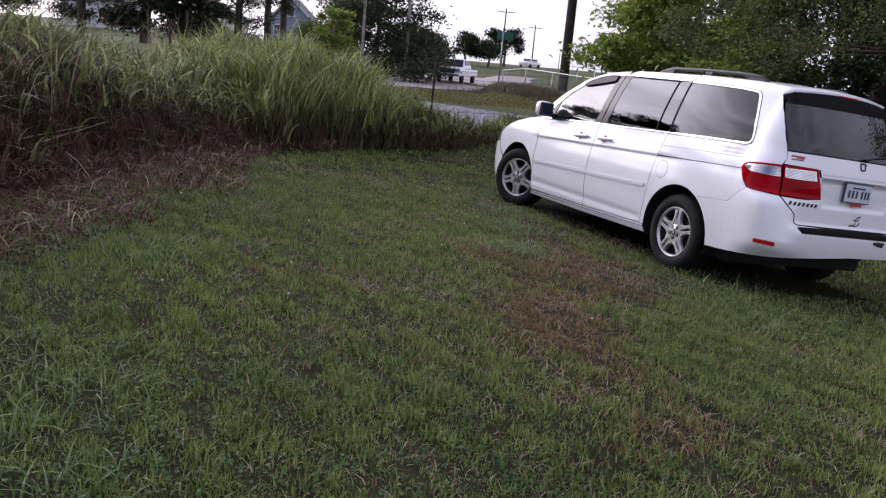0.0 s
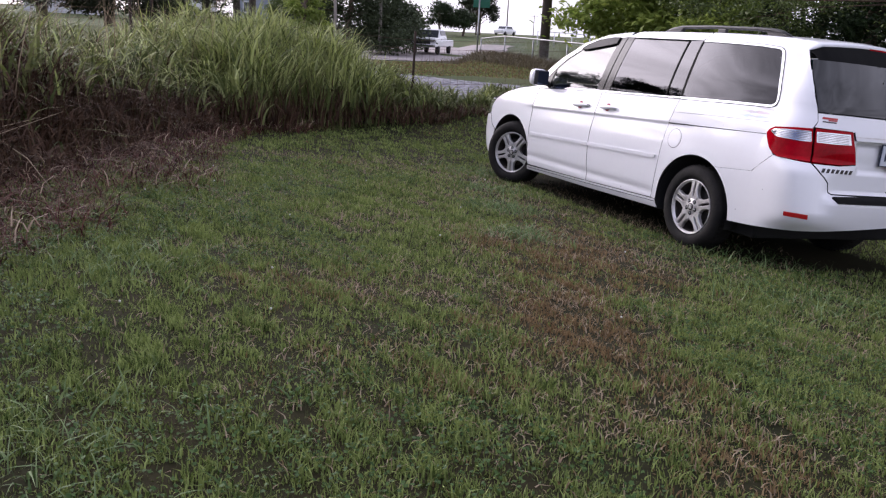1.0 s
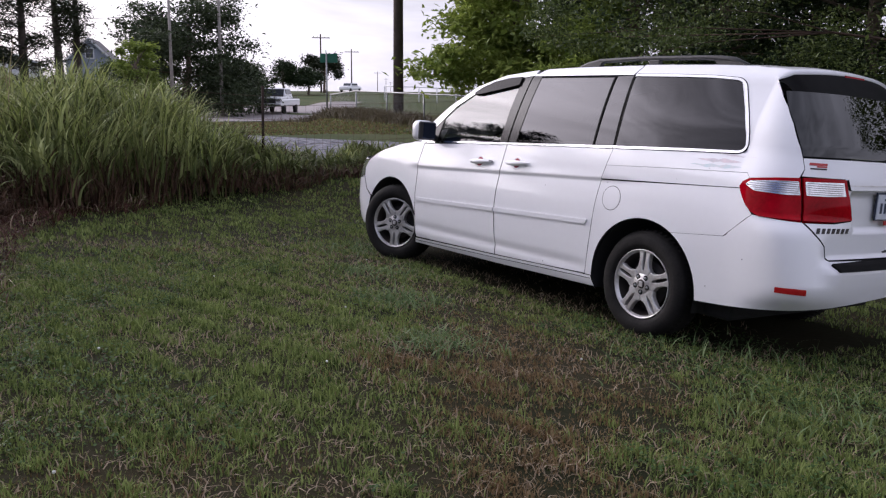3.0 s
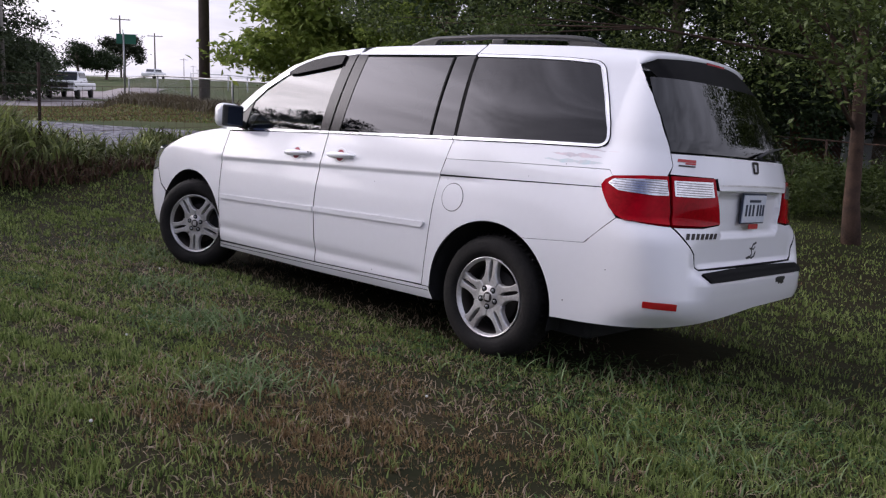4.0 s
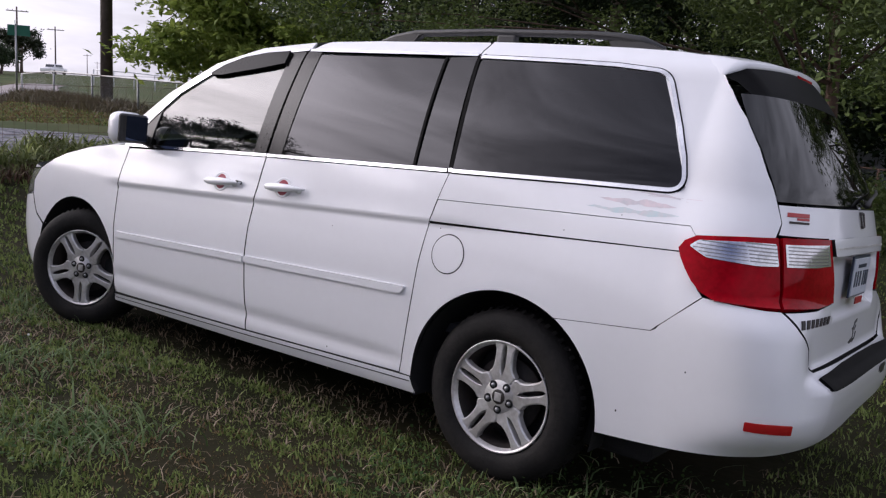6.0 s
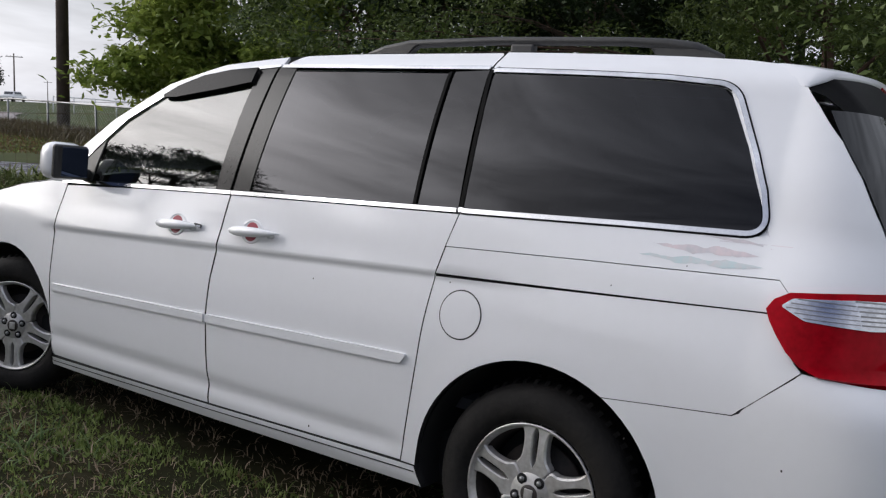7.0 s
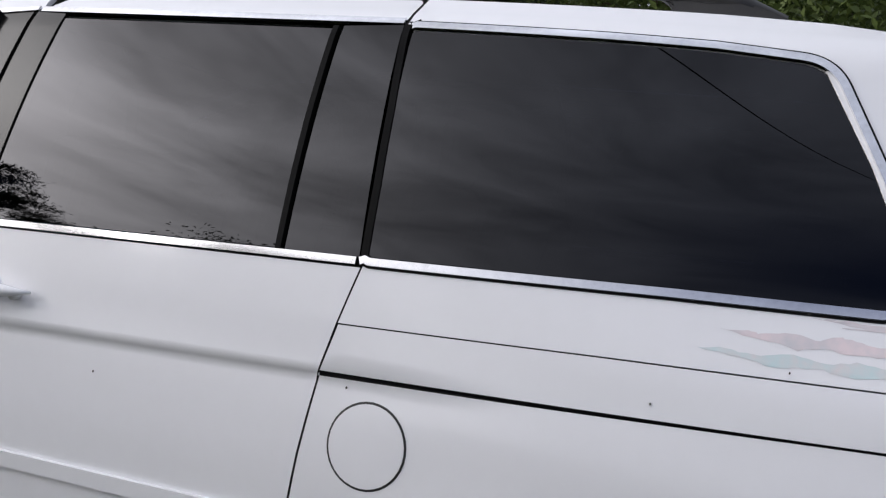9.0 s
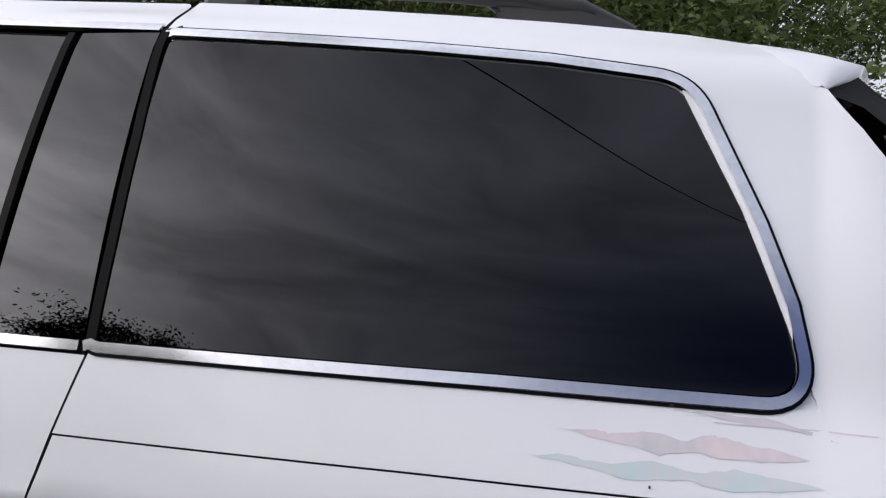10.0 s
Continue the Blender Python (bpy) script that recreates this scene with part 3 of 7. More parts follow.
def frame_mesh(name, poly, inner, off, depth, res=0.05, mirror=False):
    """A raised rim between an outline and the same outline moved inwards."""
    o = densify(poly, res)
    i_ = np.array(shrink(o, inner))
    o = np.array(o)
    rows = []
    for uv, h in ((o, off), (o * 0.7 + i_ * 0.3, off + depth), (o * 0.3 + i_ * 0.7, off + depth), (i_, off)):
        rows.append(surface(uv[:, 0], uv[:, 1]) + surface_normal(uv[:, 0], uv[:, 1]) * h)
    n = len(o)
    verts = np.concatenate(rows)
    if mirror:
        verts = verts * [-1, 1, 1]
    faces = [[r * n + k, r * n + (k + 1) % n, (r + 1) * n + (k + 1) % n, (r + 1) * n + k] for r in range(3) for k in range(n)]
    me = bpy.data.meshes.new(name)
    me.from_pydata([tuple(v) for v in verts], [], faces)
    me.polygons.foreach_set("use_smooth", [True] * len(me.polygons))
    me.update()
    return me


def strip_poly(line, width):
    """A thin outline along a line of points."""
    p = np.array(line, float)
    d = np.gradient(p, axis=0)
    d /= np.linalg.norm(d, axis=1, keepdims=True)
    n = np.stack([-d[:, 1], d[:, 0]], -1) * width / 2
    return [tuple(q) for q in p + n] + [tuple(q) for q in (p - n)[::-1]]


def belt(y):
    return 1.142 + (1.45 - y) * (0.0455 if y > 1.45 else 0.0392)


def arc(cy, cz, r, a0, a1, n=14):
    return [(cy + r * math.cos(radians(a0 + (a1 - a0) * k / n)), cz + r * math.sin(radians(a0 + (a1 - a0) * k / n))) for k in range(n + 1)]


G = 0.0040
DOOR_GAP = [(1.460, 1.142), (1.480, 0.95), (1.497, 0.80), (1.500, 0.65), (1.488, 0.50), (1.478, 0.40), (1.475, 0.285)]
SLIDE_GAP = [(0.372, 1.184), (0.400, 1.07), (0.421, 0.974), (0.438, 0.82), (0.450, 0.66), (0.470, 0.47), (0.490, 0.315)]
FENDER_GAP = [(2.560, 1.085), (2.585, 0.98), (2.600, 0.88), (2.602, 0.62), (2.595, 0.42), (2.585, 0.262)]
REAR_ARCH, FRONT_ARCH = (0.0, 0.335, 0.425), (3.0, 0.335, 0.415)

# doors: skins below the belt
front_door = panel("front_door", shrink(FENDER_GAP[::-1] + [(2.0, belt(2.0)), (1.75, belt(1.75))] + DOOR_GAP, G), M_PAINT, res=0.02)
slide_door = panel("sliding_door", shrink(DOOR_GAP[::-1] + [(1.1, belt(1.1)), (0.75, belt(0.75))] + SLIDE_GAP, G), M_PAINT, res=0.02)
far_front_door = part("front_door", panel_mesh("front_door", shrink(FENDER_GAP[::-1] + [(2.0, belt(2.0)), (1.75, belt(1.75))] + DOOR_GAP, G), mirror=True), M_PAINT, minivan)
far_slide_door = part("sliding_door", panel_mesh("sliding_door", shrink(DOOR_GAP[::-1] + [(1.1, belt(1.1)), (0.75, belt(0.75))] + SLIDE_GAP, G), mirror=True), M_PAINT, minivan)


def two(name, poly, mat, parents=None, label="", **kw):
    """The same panel on both flanks."""
    a, b = parents or (minivan, minivan)
    first = part(name, panel_mesh(name, poly, **kw), mat, a, label)
    second = part(name, panel_mesh(name, poly, mirror=True, **kw), mat, b, label)
    return first, second


# front fender, quarter and rear bumper skins
FENDER_TOP = [(2.560, 1.10), (2.70, 1.095), (2.95, 1.055), (3.19, 0.995), (3.36, 0.93), (3.46, 0.885)]
fender = FENDER_TOP + [(3.52, 0.80), (3.50, 0.72), (3.44, 0.60)] + arc(*FRONT_ARCH, 30, 190, 18) + FENDER_GAP[::-1]
two("front_fender", shrink(fender, G), M_PAINT)
upper = [(0.372, belt(0.372)), (0.0, belt(0.0)), (-0.35, belt(-0.35)), (-0.60, belt(-0.60)), (-0.66, 1.14), (-0.655, 1.1132), (-0.10, 1.0932), (0.400, 1.0712)]
two("quarter_upper", upper, M_PAINT, thick=0.012)
rail_cover = [(0.400, 1.070), (-0.10, 1.092), (-0.655, 1.112), (-0.685, 1.082), (-0.645, 1.0225), (-0.49, 1.0155), (0.422, 0.9765)]
two("rail_cover", shrink(rail_cover, 0.0016), M_PAINT)
bumper_line = corner([(-0.588, 0.735), (-0.633, 0.776), (-0.673, 0.813), (-0.714, 0.851), (-0.757, 0.892)])
lower = [(0.424, 0.968), (-0.49, 1.0135), (-0.645, 1.0205), (-0.70, 0.94)] + bumper_line[::-1] + [(-0.215, 0.702)] + arc(*REAR_ARCH, 120, 4, 20)
lower += [(0.430, 0.315)] + SLIDE_GAP[2:][::-1]
quarter = two("quarter_panel", shrink(lower, 0.0010), M_PAINT, res=0.028)
bumper = [(-0.215, 0.702)] + bumper_line + tail([(-0.86, 0.87), (-0.82, 0.866), (-0.768, 0.864), (-0.757, 0.842), (-0.740, 0.817), (-0.702, 0.780), (-0.650, 0.735), (-0.636, 0.668), (-0.606, 0.654), (-0.3, 0.652), (0.0, 0.652)])
bumper_r = tail([(0.3, 0.652), (0.606, 0.654), (0.636, 0.668), (0.650, 0.722), (0.708, 0.785), (0.772, 0.860), (0.82, 0.864), (0.86, 0.87)])
right_u = 2 * (U_REAR - L_REAR)
bumper_r += [(right_u + 0.755, 0.885), (right_u + 0.59, 0.735), (right_u + 0.62, 0.5)]
bottom_r = [(right_u + 0.62, 0.41)] + tail([(0.80, 0.43), (0.5, 0.44), (0.0, 0.43), (-0.5, 0.395), (-0.80, 0.360)]) + [(-0.60, 0.325), (-0.425, 0.315)]
rear_bumper = panel("rear_bumper", shrink(bumper + bumper_r + bottom_r + arc(*REAR_ARCH, 178, 121, 10), 0.0016), M_PAINT, res=0.03)
far_wrap = [(-0.215, 0.702), (-0.59, 0.735), (-0.62, 0.5), (-0.62, 0.33), (-0.425, 0.315)] + arc(*REAR_ARCH, 178, 121, 10)
part("bumper_side", panel_mesh("bumper_side", far_wrap, mirror=True), M_PAINT, rear_bumper)

# pillars and the frames round the windows
def top_z(y):
    return float(np.interp(y, [-0.70, -0.635, -0.51, -0.38, -0.1, 0.4, 1.08, 1.45, 1.77, 2.07, 2.36, 2.54, 2.75], [1.708, 1.720, 1.742, 1.753, 1.759, 1.760, 1.749, 1.727, 1.682, 1.585, 1.405, 1.255, 1.10]))


GLASS_Q = round_poly([(0.410, 1.671), (0.0, 1.668), (-0.20, 1.664), (-0.402, 1.650), (-0.504, 1.448), (-0.548, 1.345), (-0.578, 1.233), (-0.2, belt(-0.2) + 0.016), (0.368, belt(0.368) + 0.016)], [0.012, 0, 0, 0.05, 0, 0, 0.055, 0, 0.012])
GLASS_S = round_poly([(1.352, 1.662), (0.585, 1.668), (0.562, belt(0.562) + 0.016), (1.368, belt(1.368) + 0.016)], 0.012)
GLASS_F = round_poly([(1.540, 1.652), (1.78, 1.622), (2.05, 1.525), (2.25, 1.400), (2.375, 1.285), (2.400, belt(2.40) + 0.016), (1.552, belt(1.552) + 0.016)], [0.012, 0, 0, 0, 0.02, 0.01, 0.01])
d_pillar = [(0.425, 1.684), (-0.385, 1.661), (-0.488, 1.470), (-0.545, 1.340), (-0.596, belt(-0.6)), (-0.66, 1.14), (-0.655, 1.112), (-0.685, 1.082)] + tail([(-0.753, 1.108), (-0.716, 1.158), (-0.706, 1.222), (-0.704, 1.312), (-0.690, 1.404), (-0.665, 1.508), (-0.631, 1.604)]) + [(-0.606, 1.662), (-0.575, 1.705), (-0.54, 1.7365), (-0.40, 1.7510), (-0.2, 1.7565), (0.425, 1.7595)]
two("d_pillar", d_pillar, M_PAINT, thick=0.012, res=0.03)
two("door_top", shrink(round_poly([(1.425, 1.682), (0.43, 1.692), (0.43, 1.758), (1.06, 1.748), (1.37, 1.735)], [0.0, 0.0, 0.02, 0.0, 0.03]), 0.002), M_PAINT, (slide_door, far_slide_door), res=0.03)
a_pillar = [(1.432, 1.682), (1.60, 1.662), (1.80, 1.632), (2.05, 1.542), (2.26, 1.416), (2.40, 1.285), (2.52, 1.155), (2.56, 1.10), (2.70, 1.11), (2.54, 1.255), (2.36, 1.405), (2.07, 1.585), (1.77, 1.682), (1.45, 1.726)]
two("a_pillar", a_pillar, M_PAINT, thick=0.012, res=0.03)
two("door_pillar_trim", [(1.545, 1.660), (1.555, belt(1.55) + 0.014), (1.470, belt(1.47) + 0.014), (1.450, 1.672)], M_PILLAR, (front_door, far_front_door), off=0.002, res=0.03)
two("slide_pillar_trim", [(1.437, 1.672), (1.452, belt(1.45) + 0.014), (1.362, belt(1.36) + 0.014), (1.345, 1.670)], M_PILLAR, (slide_door, far_slide_door), off=0.002, res=0.03)
two("slide_rear_trim", [(0.570, 1.672), (0.548, belt(0.55) + 0.014), (0.384, belt(0.39) + 0.016), (0.432, 1.680)], M_PRIVACY, (slide_door, far_slide_door), off=0.001, res=0.03)
two("window_bar", strip_poly([(0.586, 1.668), (0.576, 1.45), (0.562, belt(0.56) + 0.016)], 0.013), M_SEAL, (slide_door, far_slide_door), off=0.006, res=0.03)
two("pillar_seal", strip_poly([(0.426, 1.69), (0.400, 1.50), (0.384, 1.34), (0.374, belt(0.374) + 0.012)], 0.015), M_SEAL, off=0.000, thick=0.03, res=0.03)
two("mirror_sail", [(2.36, 1.305), (2.385, belt(2.38) + 0.014), (2.555, belt(2.55) + 0.014), (2.52, 1.155)], M_BLACK, (front_door, far_front_door), off=0.002, res=0.03)

# glass
two("front_window", shrink(GLASS_F, 0.002), M_CLEARGLASS, (front_door, far_front_door), off=-0.004, thick=0.0, res=0.05)
two("slide_window", shrink(GLASS_S, 0.002), M_PRIVACY, (slide_door, far_slide_door), off=-0.002, thick=0.0, res=0.025)
two("quarter_window", shrink(GLASS_Q, 0.002), M_PRIVACY, off=-0.003, thick=0.0, res=0.02)


# bright trim
def trim_both(name, poly, parents=None, off=0.002, mat=M_CHROME, label="bright metal trim", thick=0.008):
    two(name, poly, mat, parents, label, off=off, thick=thick, res=0.04)


def belt_strip(y0, y1, w=0.014):
    ys = np.linspace(y0, y1, 9)
    return strip_poly([(y, belt(y) + 0.0075) for y in ys], w)


trim_both("belt_trim", belt_strip(2.60, 1.463), (front_door, far_front_door), 0.005)
trim_both("belt_trim", belt_strip(1.457, 0.388), (slide_door, far_slide_door), 0.005)
q_line = shrink(GLASS_Q, -0.0085)
q_line = q_line[5:-5]
trim_both("quarter_window_trim", strip_poly([(0.40, 1.682)] + q_line + [(0.380, belt(0.380) + 0.0075)], 0.0145), None, 0.005, label="bright metal window surround")
q_seal = shrink(GLASS_Q, -0.0185)[5:-5]
trim_both("quarter_window_seal", strip_poly([(0.40, 1.694)] + q_seal + [(0.380, belt(0.380) - 0.0025)], 0.0045), None, 0.002, M_SEAL, "")
trim_both("top_trim", strip_poly([(1.43, 1.681), (0.9, 1.686), (0.435, 1.690)], 0.014), (slide_door, far_slide_door), 0.003)
trim_both("pillar_line", strip_poly([(1.44, 1.681), (1.60, 1.664), (1.80, 1.632), (2.05, 1.542), (2.26, 1.416), (2.40, 1.285), (2.52, 1.160)], 0.012), (front_door, far_front_door), 0.005)
for mir in (False, True):
    part("window_surround", panel_mesh("window_surround", strip_poly(shrink(GLASS_Q, -0.026)[6:-6], 0.048), -0.006, 0.004, 0.04, mir), M_PAINT, minivan)

# wind deflector over the front window
visor_top = [(1.545, 1.662), (1.70, 1.649), (1.85, 1.622), (1.98, 1.574), (2.062, 1.526)]
visor_low = [(2.050, 1.517), (1.97, 1.520), (1.86, 1.540), (1.76, 1.557), (1.65, 1.578), (1.545, 1.599)]
two("window_visor", visor_top + visor_low, M_VISOR, (front_door, far_front_door), "smoked plastic wind deflector", off=0.018, thick=0.016, res=0.02)

# rub strips and door handles
two("rub_strip", round_poly([(2.578, 0.615), (1.508, 0.654), (1.508, 0.621), (2.578, 0.581)], 0.006), M_PAINT, (front_door, far_front_door), off=0.010, thick=0.011, res=0.035)
two("rub_strip", round_poly([(1.492, 0.655), (0.486, 0.692), (0.512, 0.656), (1.492, 0.622)], [0.006, 0.02, 0.012, 0.006]), M_PAINT, (slide_door, far_slide_door), off=0.010, thick=0.011, res=0.035)


def oval(cy, cz, ry, rz, n=20, tilt=0.0):
    out = []
    for k in range(n):
        a = k * math.tau / n
        dy, dz = ry * math.cos(a), rz * math.sin(a)
        out.append((cy + dy - tilt * dz, cz + dz + tilt * dy))
    return out


def door_handle(parent, cy, cz, mirror=False):
    sx = -1 if mirror else 1
    cup = part("handle_cup", panel_mesh("handle_cup", oval(cy + 0.028, cz + 0.002, 0.036, 0.037), 0.0012, 0.002, 0.02, mirror), M_CUP, parent, "red lined handle cup")
    part("cup_rim", frame_mesh("cup_rim", oval(cy + 0.025, cz + 0.003, 0.057, 0.048), 0.008, 0.0, 0.003, mirror=mirror), M_PAINT, cup)
    ys = np.linspace(cy + 0.135, cy - 0.135, 15)
    base = surface(ys, np.full_like(ys, cz))
    bm = bmesh.new()
    pts, rad = [], []
    for i, y in enumerate(ys):
        s = (y - cy) / 0.135
        pts.append(((base[i, 0] - 0.016 - 0.016 * math.sqrt(max(0, 1 - s * s))) * sx, y, cz + 0.004 - 0.012 * s * 0.6))
        rad.append(0.0035 + 0.0165 * max(0, 1 - abs(s) ** (5 if s > 0 else 1.6)))
    tube(bm, pts, rad, 12)
    for end in (-1, 1):
        y = cy + end * 0.085
        x = float(surface(np.array(y), np.array(cz))[0])
        tube(bm, [((x + 0.01) * sx, y, cz), ((x - 0.02) * sx, y, cz)], [0.012, 0.012], 8)
    part("handle_bar", bm, M_PAINT, parent, smooth=True)


door_handle(front_door, 1.715, 0.988)
door_handle(slide_door, 1.275, 1.008)
door_handle(far_front_door, 1.715, 0.988, True)
door_handle(far_slide_door, 1.275, 1.008, True)
lock = part("lock", panel_mesh("lock", oval(1.598, 0.998, 0.008, 0.008, 12), 0.03, 0.03, 0.01), M_BLACK, front_door)

# fuel flap
fuel = panel("fuel_door", oval(0.300, 0.858, 0.077, 0.077, 32), M_PAINT, quarter[0], off=0.0022, thick=0.002, res=0.03)
part("fuel_door_gap", frame_mesh("fuel_door_gap", oval(0.300, 0.858, 0.0815, 0.0815, 36), 0.0045, 0.0006, 0.0006), M_BLACK, quarter[0])

# sill
sill_line = [(2.60, 0.255), (2.0, 0.272), (1.475, 0.284), (0.95, 0.300), (0.43, 0.314)]
two("sill", sill_line + [(0.405, 0.245), (1.5, 0.222), (2.62, 0.212)], M_PAINT, off=0.006, thick=0.03, res=0.04)
two("sill_groove", strip_poly([(y, z - 0.020) for y, z in sill_line], 0.0035), M_DARK, off=0.0068, thick=0.002, res=0.04)
two("inner_shell", [(3.45, 0.85), (2.6, 1.10), (0.4, 1.185), (-0.58, 1.225), (-0.60, 0.75)] + arc(*REAR_ARCH, 118, 5, 14) + [(0.43, 0.27), (2.58, 0.24)] + arc(*FRONT_ARCH, 182, 30, 14), M_DARK, off=-0.030, thick=0.0, res=0.06)

# roof, windscreen and bonnet
def cap_mesh(name, ys, zs, hws, crown, nx=25):
    verts, faces = [], []
    for y, z, w in zip(ys, zs, hws):
        for k in range(nx):
            s = -1 + 2 * k / (nx - 1)
            s = math.sin(s * math.pi / 2)
            verts.append((s * w, y, z + crown * (1 - abs(s) ** 2.6)))
    for i in range(len(ys) - 1):
        for k in range(nx - 1):
            a = i * nx + k
            faces.append((a, a + nx, a + nx + 1, a + 1))
    me = bpy.data.meshes.new(name)
    me.from_pydata(verts, [], faces)
    me.polygons.foreach_set("use_smooth", [True] * len(me.polygons))
    me.update()
    return me


def edge_width(y, z):
    if y >= U_REAR:
        return float(half_width(np.array(z), np.array(y)))
    a, b = float(half_width(np.array(z), np.array(U_REAR))), float(np.interp(z, *T_REAR)) + U_REAR
    return a * max(0.0, 1 - ((U_REAR - y) / b) ** EXP) ** (1 / EXP)


ys = list(np.linspace(-0.505, 1.78, 33))
zs = [top_z(y) for y in ys]
part("roof", cap_mesh("roof", ys, zs, [edge_width(y, z) for y, z in zip(ys, zs)], 0.030), M_PAINT, minivan)
ys = list(np.linspace(1.78, 2.70, 20))
zs = [top_z(y) for y in ys]
part("windscreen", cap_mesh("windscreen", ys, zs, [edge_width(y, z) * 0.995 for y, z in zip(ys, zs)], 0.055), M_CLEARGLASS, minivan)
ys = list(np.linspace(2.60, 3.46, 18))
zs = [float(np.interp(y, [p[0] for p in FENDER_TOP], [p[1] for p in FENDER_TOP])) for y in ys]
part("bonnet", cap_mesh("bonnet", ys, zs, [edge_width(y, z) if y < U_FRONT else float(np.abs(surface(np.array(y), np.array(z))[0])) for y, z in zip(ys, zs)], 0.075), M_PAINT, minivan)

# nose: lamps, grille, bumper
nu = U_FRONT + L_FRONT
head = [(3.46, 0.882), (3.52, 0.80), (3.50, 0.72), (3.62, 0.70), (3.95, 0.70), (3.98, 0.80), (3.72, 0.86)]
two("headlight", shrink(head, 0.003), M_CLEARLENS, label="clear plastic headlight", res=0.04)
panel("grille", [(3.985, 0.70), (3.985, 0.82), (2 * nu - 3.985, 0.82), (2 * nu - 3.985, 0.70)], M_BLACK, res=0.05)
nose = [(3.366, 0.540), (3.44, 0.596), (3.50, 0.715), (3.62, 0.695), (nu, 0.695), (2 * nu - 3.62, 0.695), (2 * nu - 3.50, 0.715), (2 * nu - 3.44, 0.596), (2 * nu - 3.366, 0.540), (2 * nu - 3.408, 0.42), (2 * nu - 3.414, 0.26), (nu, 0.24), (3.414, 0.26), (3.408, 0.42)]
panel("front_bumper", shrink(nose, G), M_PAINT, res=0.04)
panel("nose_panel", [(3.46, 0.885), (3.72, 0.865), (3.98, 0.805), (2 * nu - 3.98, 0.805), (2 * nu - 3.72, 0.865), (2 * nu - 3.46, 0.885), (nu, 0.95)], M_PAINT, res=0.05)

# tail lamps
lamp_out = [(-0.632, 1.034), (-0.650, 1.062), (-0.690, 1.084)] + tail([(-0.83, 1.100), (-0.748, 1.108), (-0.753, 1.039), (-0.755, 0.982), (-0.755, 0.924), (-0.772, 0.866), (-0.84, 0.868)]) + [(-0.778, 0.873), (-0.737, 0.895), (-0.700, 0.927), (-0.669, 0.966), (-0.645, 1.003)]
lamp_in = tail([(-0.738, 1.109), (-0.60, 1.113), (-0.462, 1.113), (-0.43, 1.0), (-0.398, 0.880), (-0.55, 0.866), (-0.762, 0.866), (-0.745, 0.924), (-0.745, 0.982), (-0.743, 1.039), (-0.738, 1.101)])
clear_out = round_poly([(-0.672, 1.046), (-0.700, 1.068)] + tail([(-0.83, 1.082), (-0.762, 1.085), (-0.760, 1.012), (-0.82, 1.008)]) + [(-0.735, 1.015)], 0.008)
clear_in = tail([(-0.732, 1.086), (-0.60, 1.090), (-0.487, 1.092), (-0.468, 1.018), (-0.58, 1.013), (-0.731, 1.012)])
for mir in (False, True):
    lamp = part("tail_light", panel_mesh("tail_light", shrink(lamp_out, 0.002), 0.010, 0.02, 0.03, mir), M_REDLENS, minivan, "red and clear plastic tail light")
    clear = part("clear_lens", panel_mesh("clear_lens", clear_out, 0.0125, 0.006, 0.025, mir), M_CLEARLENS, lamp, "clear reversing lens")
    lamp2 = part("tailgate_light", panel_mesh("tailgate_light", shrink(lamp_in, 0.002), 0.010, 0.02, 0.03, mir), M_REDLENS, minivan, "red and clear plastic tail light")
    part("clear_lens", panel_mesh("clear_lens", clear_in, 0.0125, 0.006, 0.025, mir), M_CLEARLENS, lamp2, "clear reversing lens")
    for k in range(6):
        zz = 1.022 + k * 0.0115
        part("lens_rib", panel_mesh("lens_rib", strip_poly([(rear_u(-0.765, zz), zz), (rear_u(-0.80, zz), zz), (rear_u(-0.835, zz), zz)], 0.0040), 0.0145, 0.003, 0.03, mir), M_LENSRIB, lamp)
        if k < 5:
            end = float(np.interp(zz, [1.015, 1.046, 1.068, 1.080], [-0.745, -0.684, -0.712, -0.76]))
            part("lens_rib", panel_mesh("lens_rib", strip_poly([(rear_u(-0.838, zz), zz), (0.5 * (rear_u(-0.838, zz) + end), zz), (end, zz)], 0.0024), 0.0145, 0.002, 0.03, mir), M_LENSRIB, lamp)
        part("lens_rib", panel_mesh("lens_rib", strip_poly(tail([(-0.722, zz), (-0.59, zz), (-0.495, zz)]), 0.0040), 0.0145, 0.003, 0.03, mir), M_LENSRIB, lamp2)

# tailgate
left_gate = tail([(-0.703, 1.218), (-0.713, 1.158), (-0.738, 1.118), (-0.46, 1.116), (-0.392, 0.876), (-0.55, 0.860), (-0.755, 0.860), (-0.745, 0.843), (-0.728, 0.818), (-0.690, 0.781), (-0.640, 0.737), (-0.628, 0.674), (-0.600, 0.660)])
right_gate = tail([(0.600, 0.660), (0.628, 0.674), (0.640, 0.737), (0.690, 0.781), (0.728, 0.818), (0.745, 0.843), (0.755, 0.860), (0.55, 0.860), (0.392, 0.876), (0.46, 1.116), (0.738, 1.118), (0.713, 1.158), (0.703, 1.218)])
gate_top = tail([(0.5, 1.222), (0.25, 1.223), (0.0, 1.223), (-0.25, 1.223), (-0.5, 1.222)])
panel("tail_core", tail([(-0.80, 0.89), (0.80, 0.89), (0.80, 0.48), (-0.80, 0.48)]), M_DARK, off=-0.045, thick=0.0, res=0.05)
tailgate = panel("tailgate", left_gate + right_gate + gate_top, M_PAINT, res=0.026)
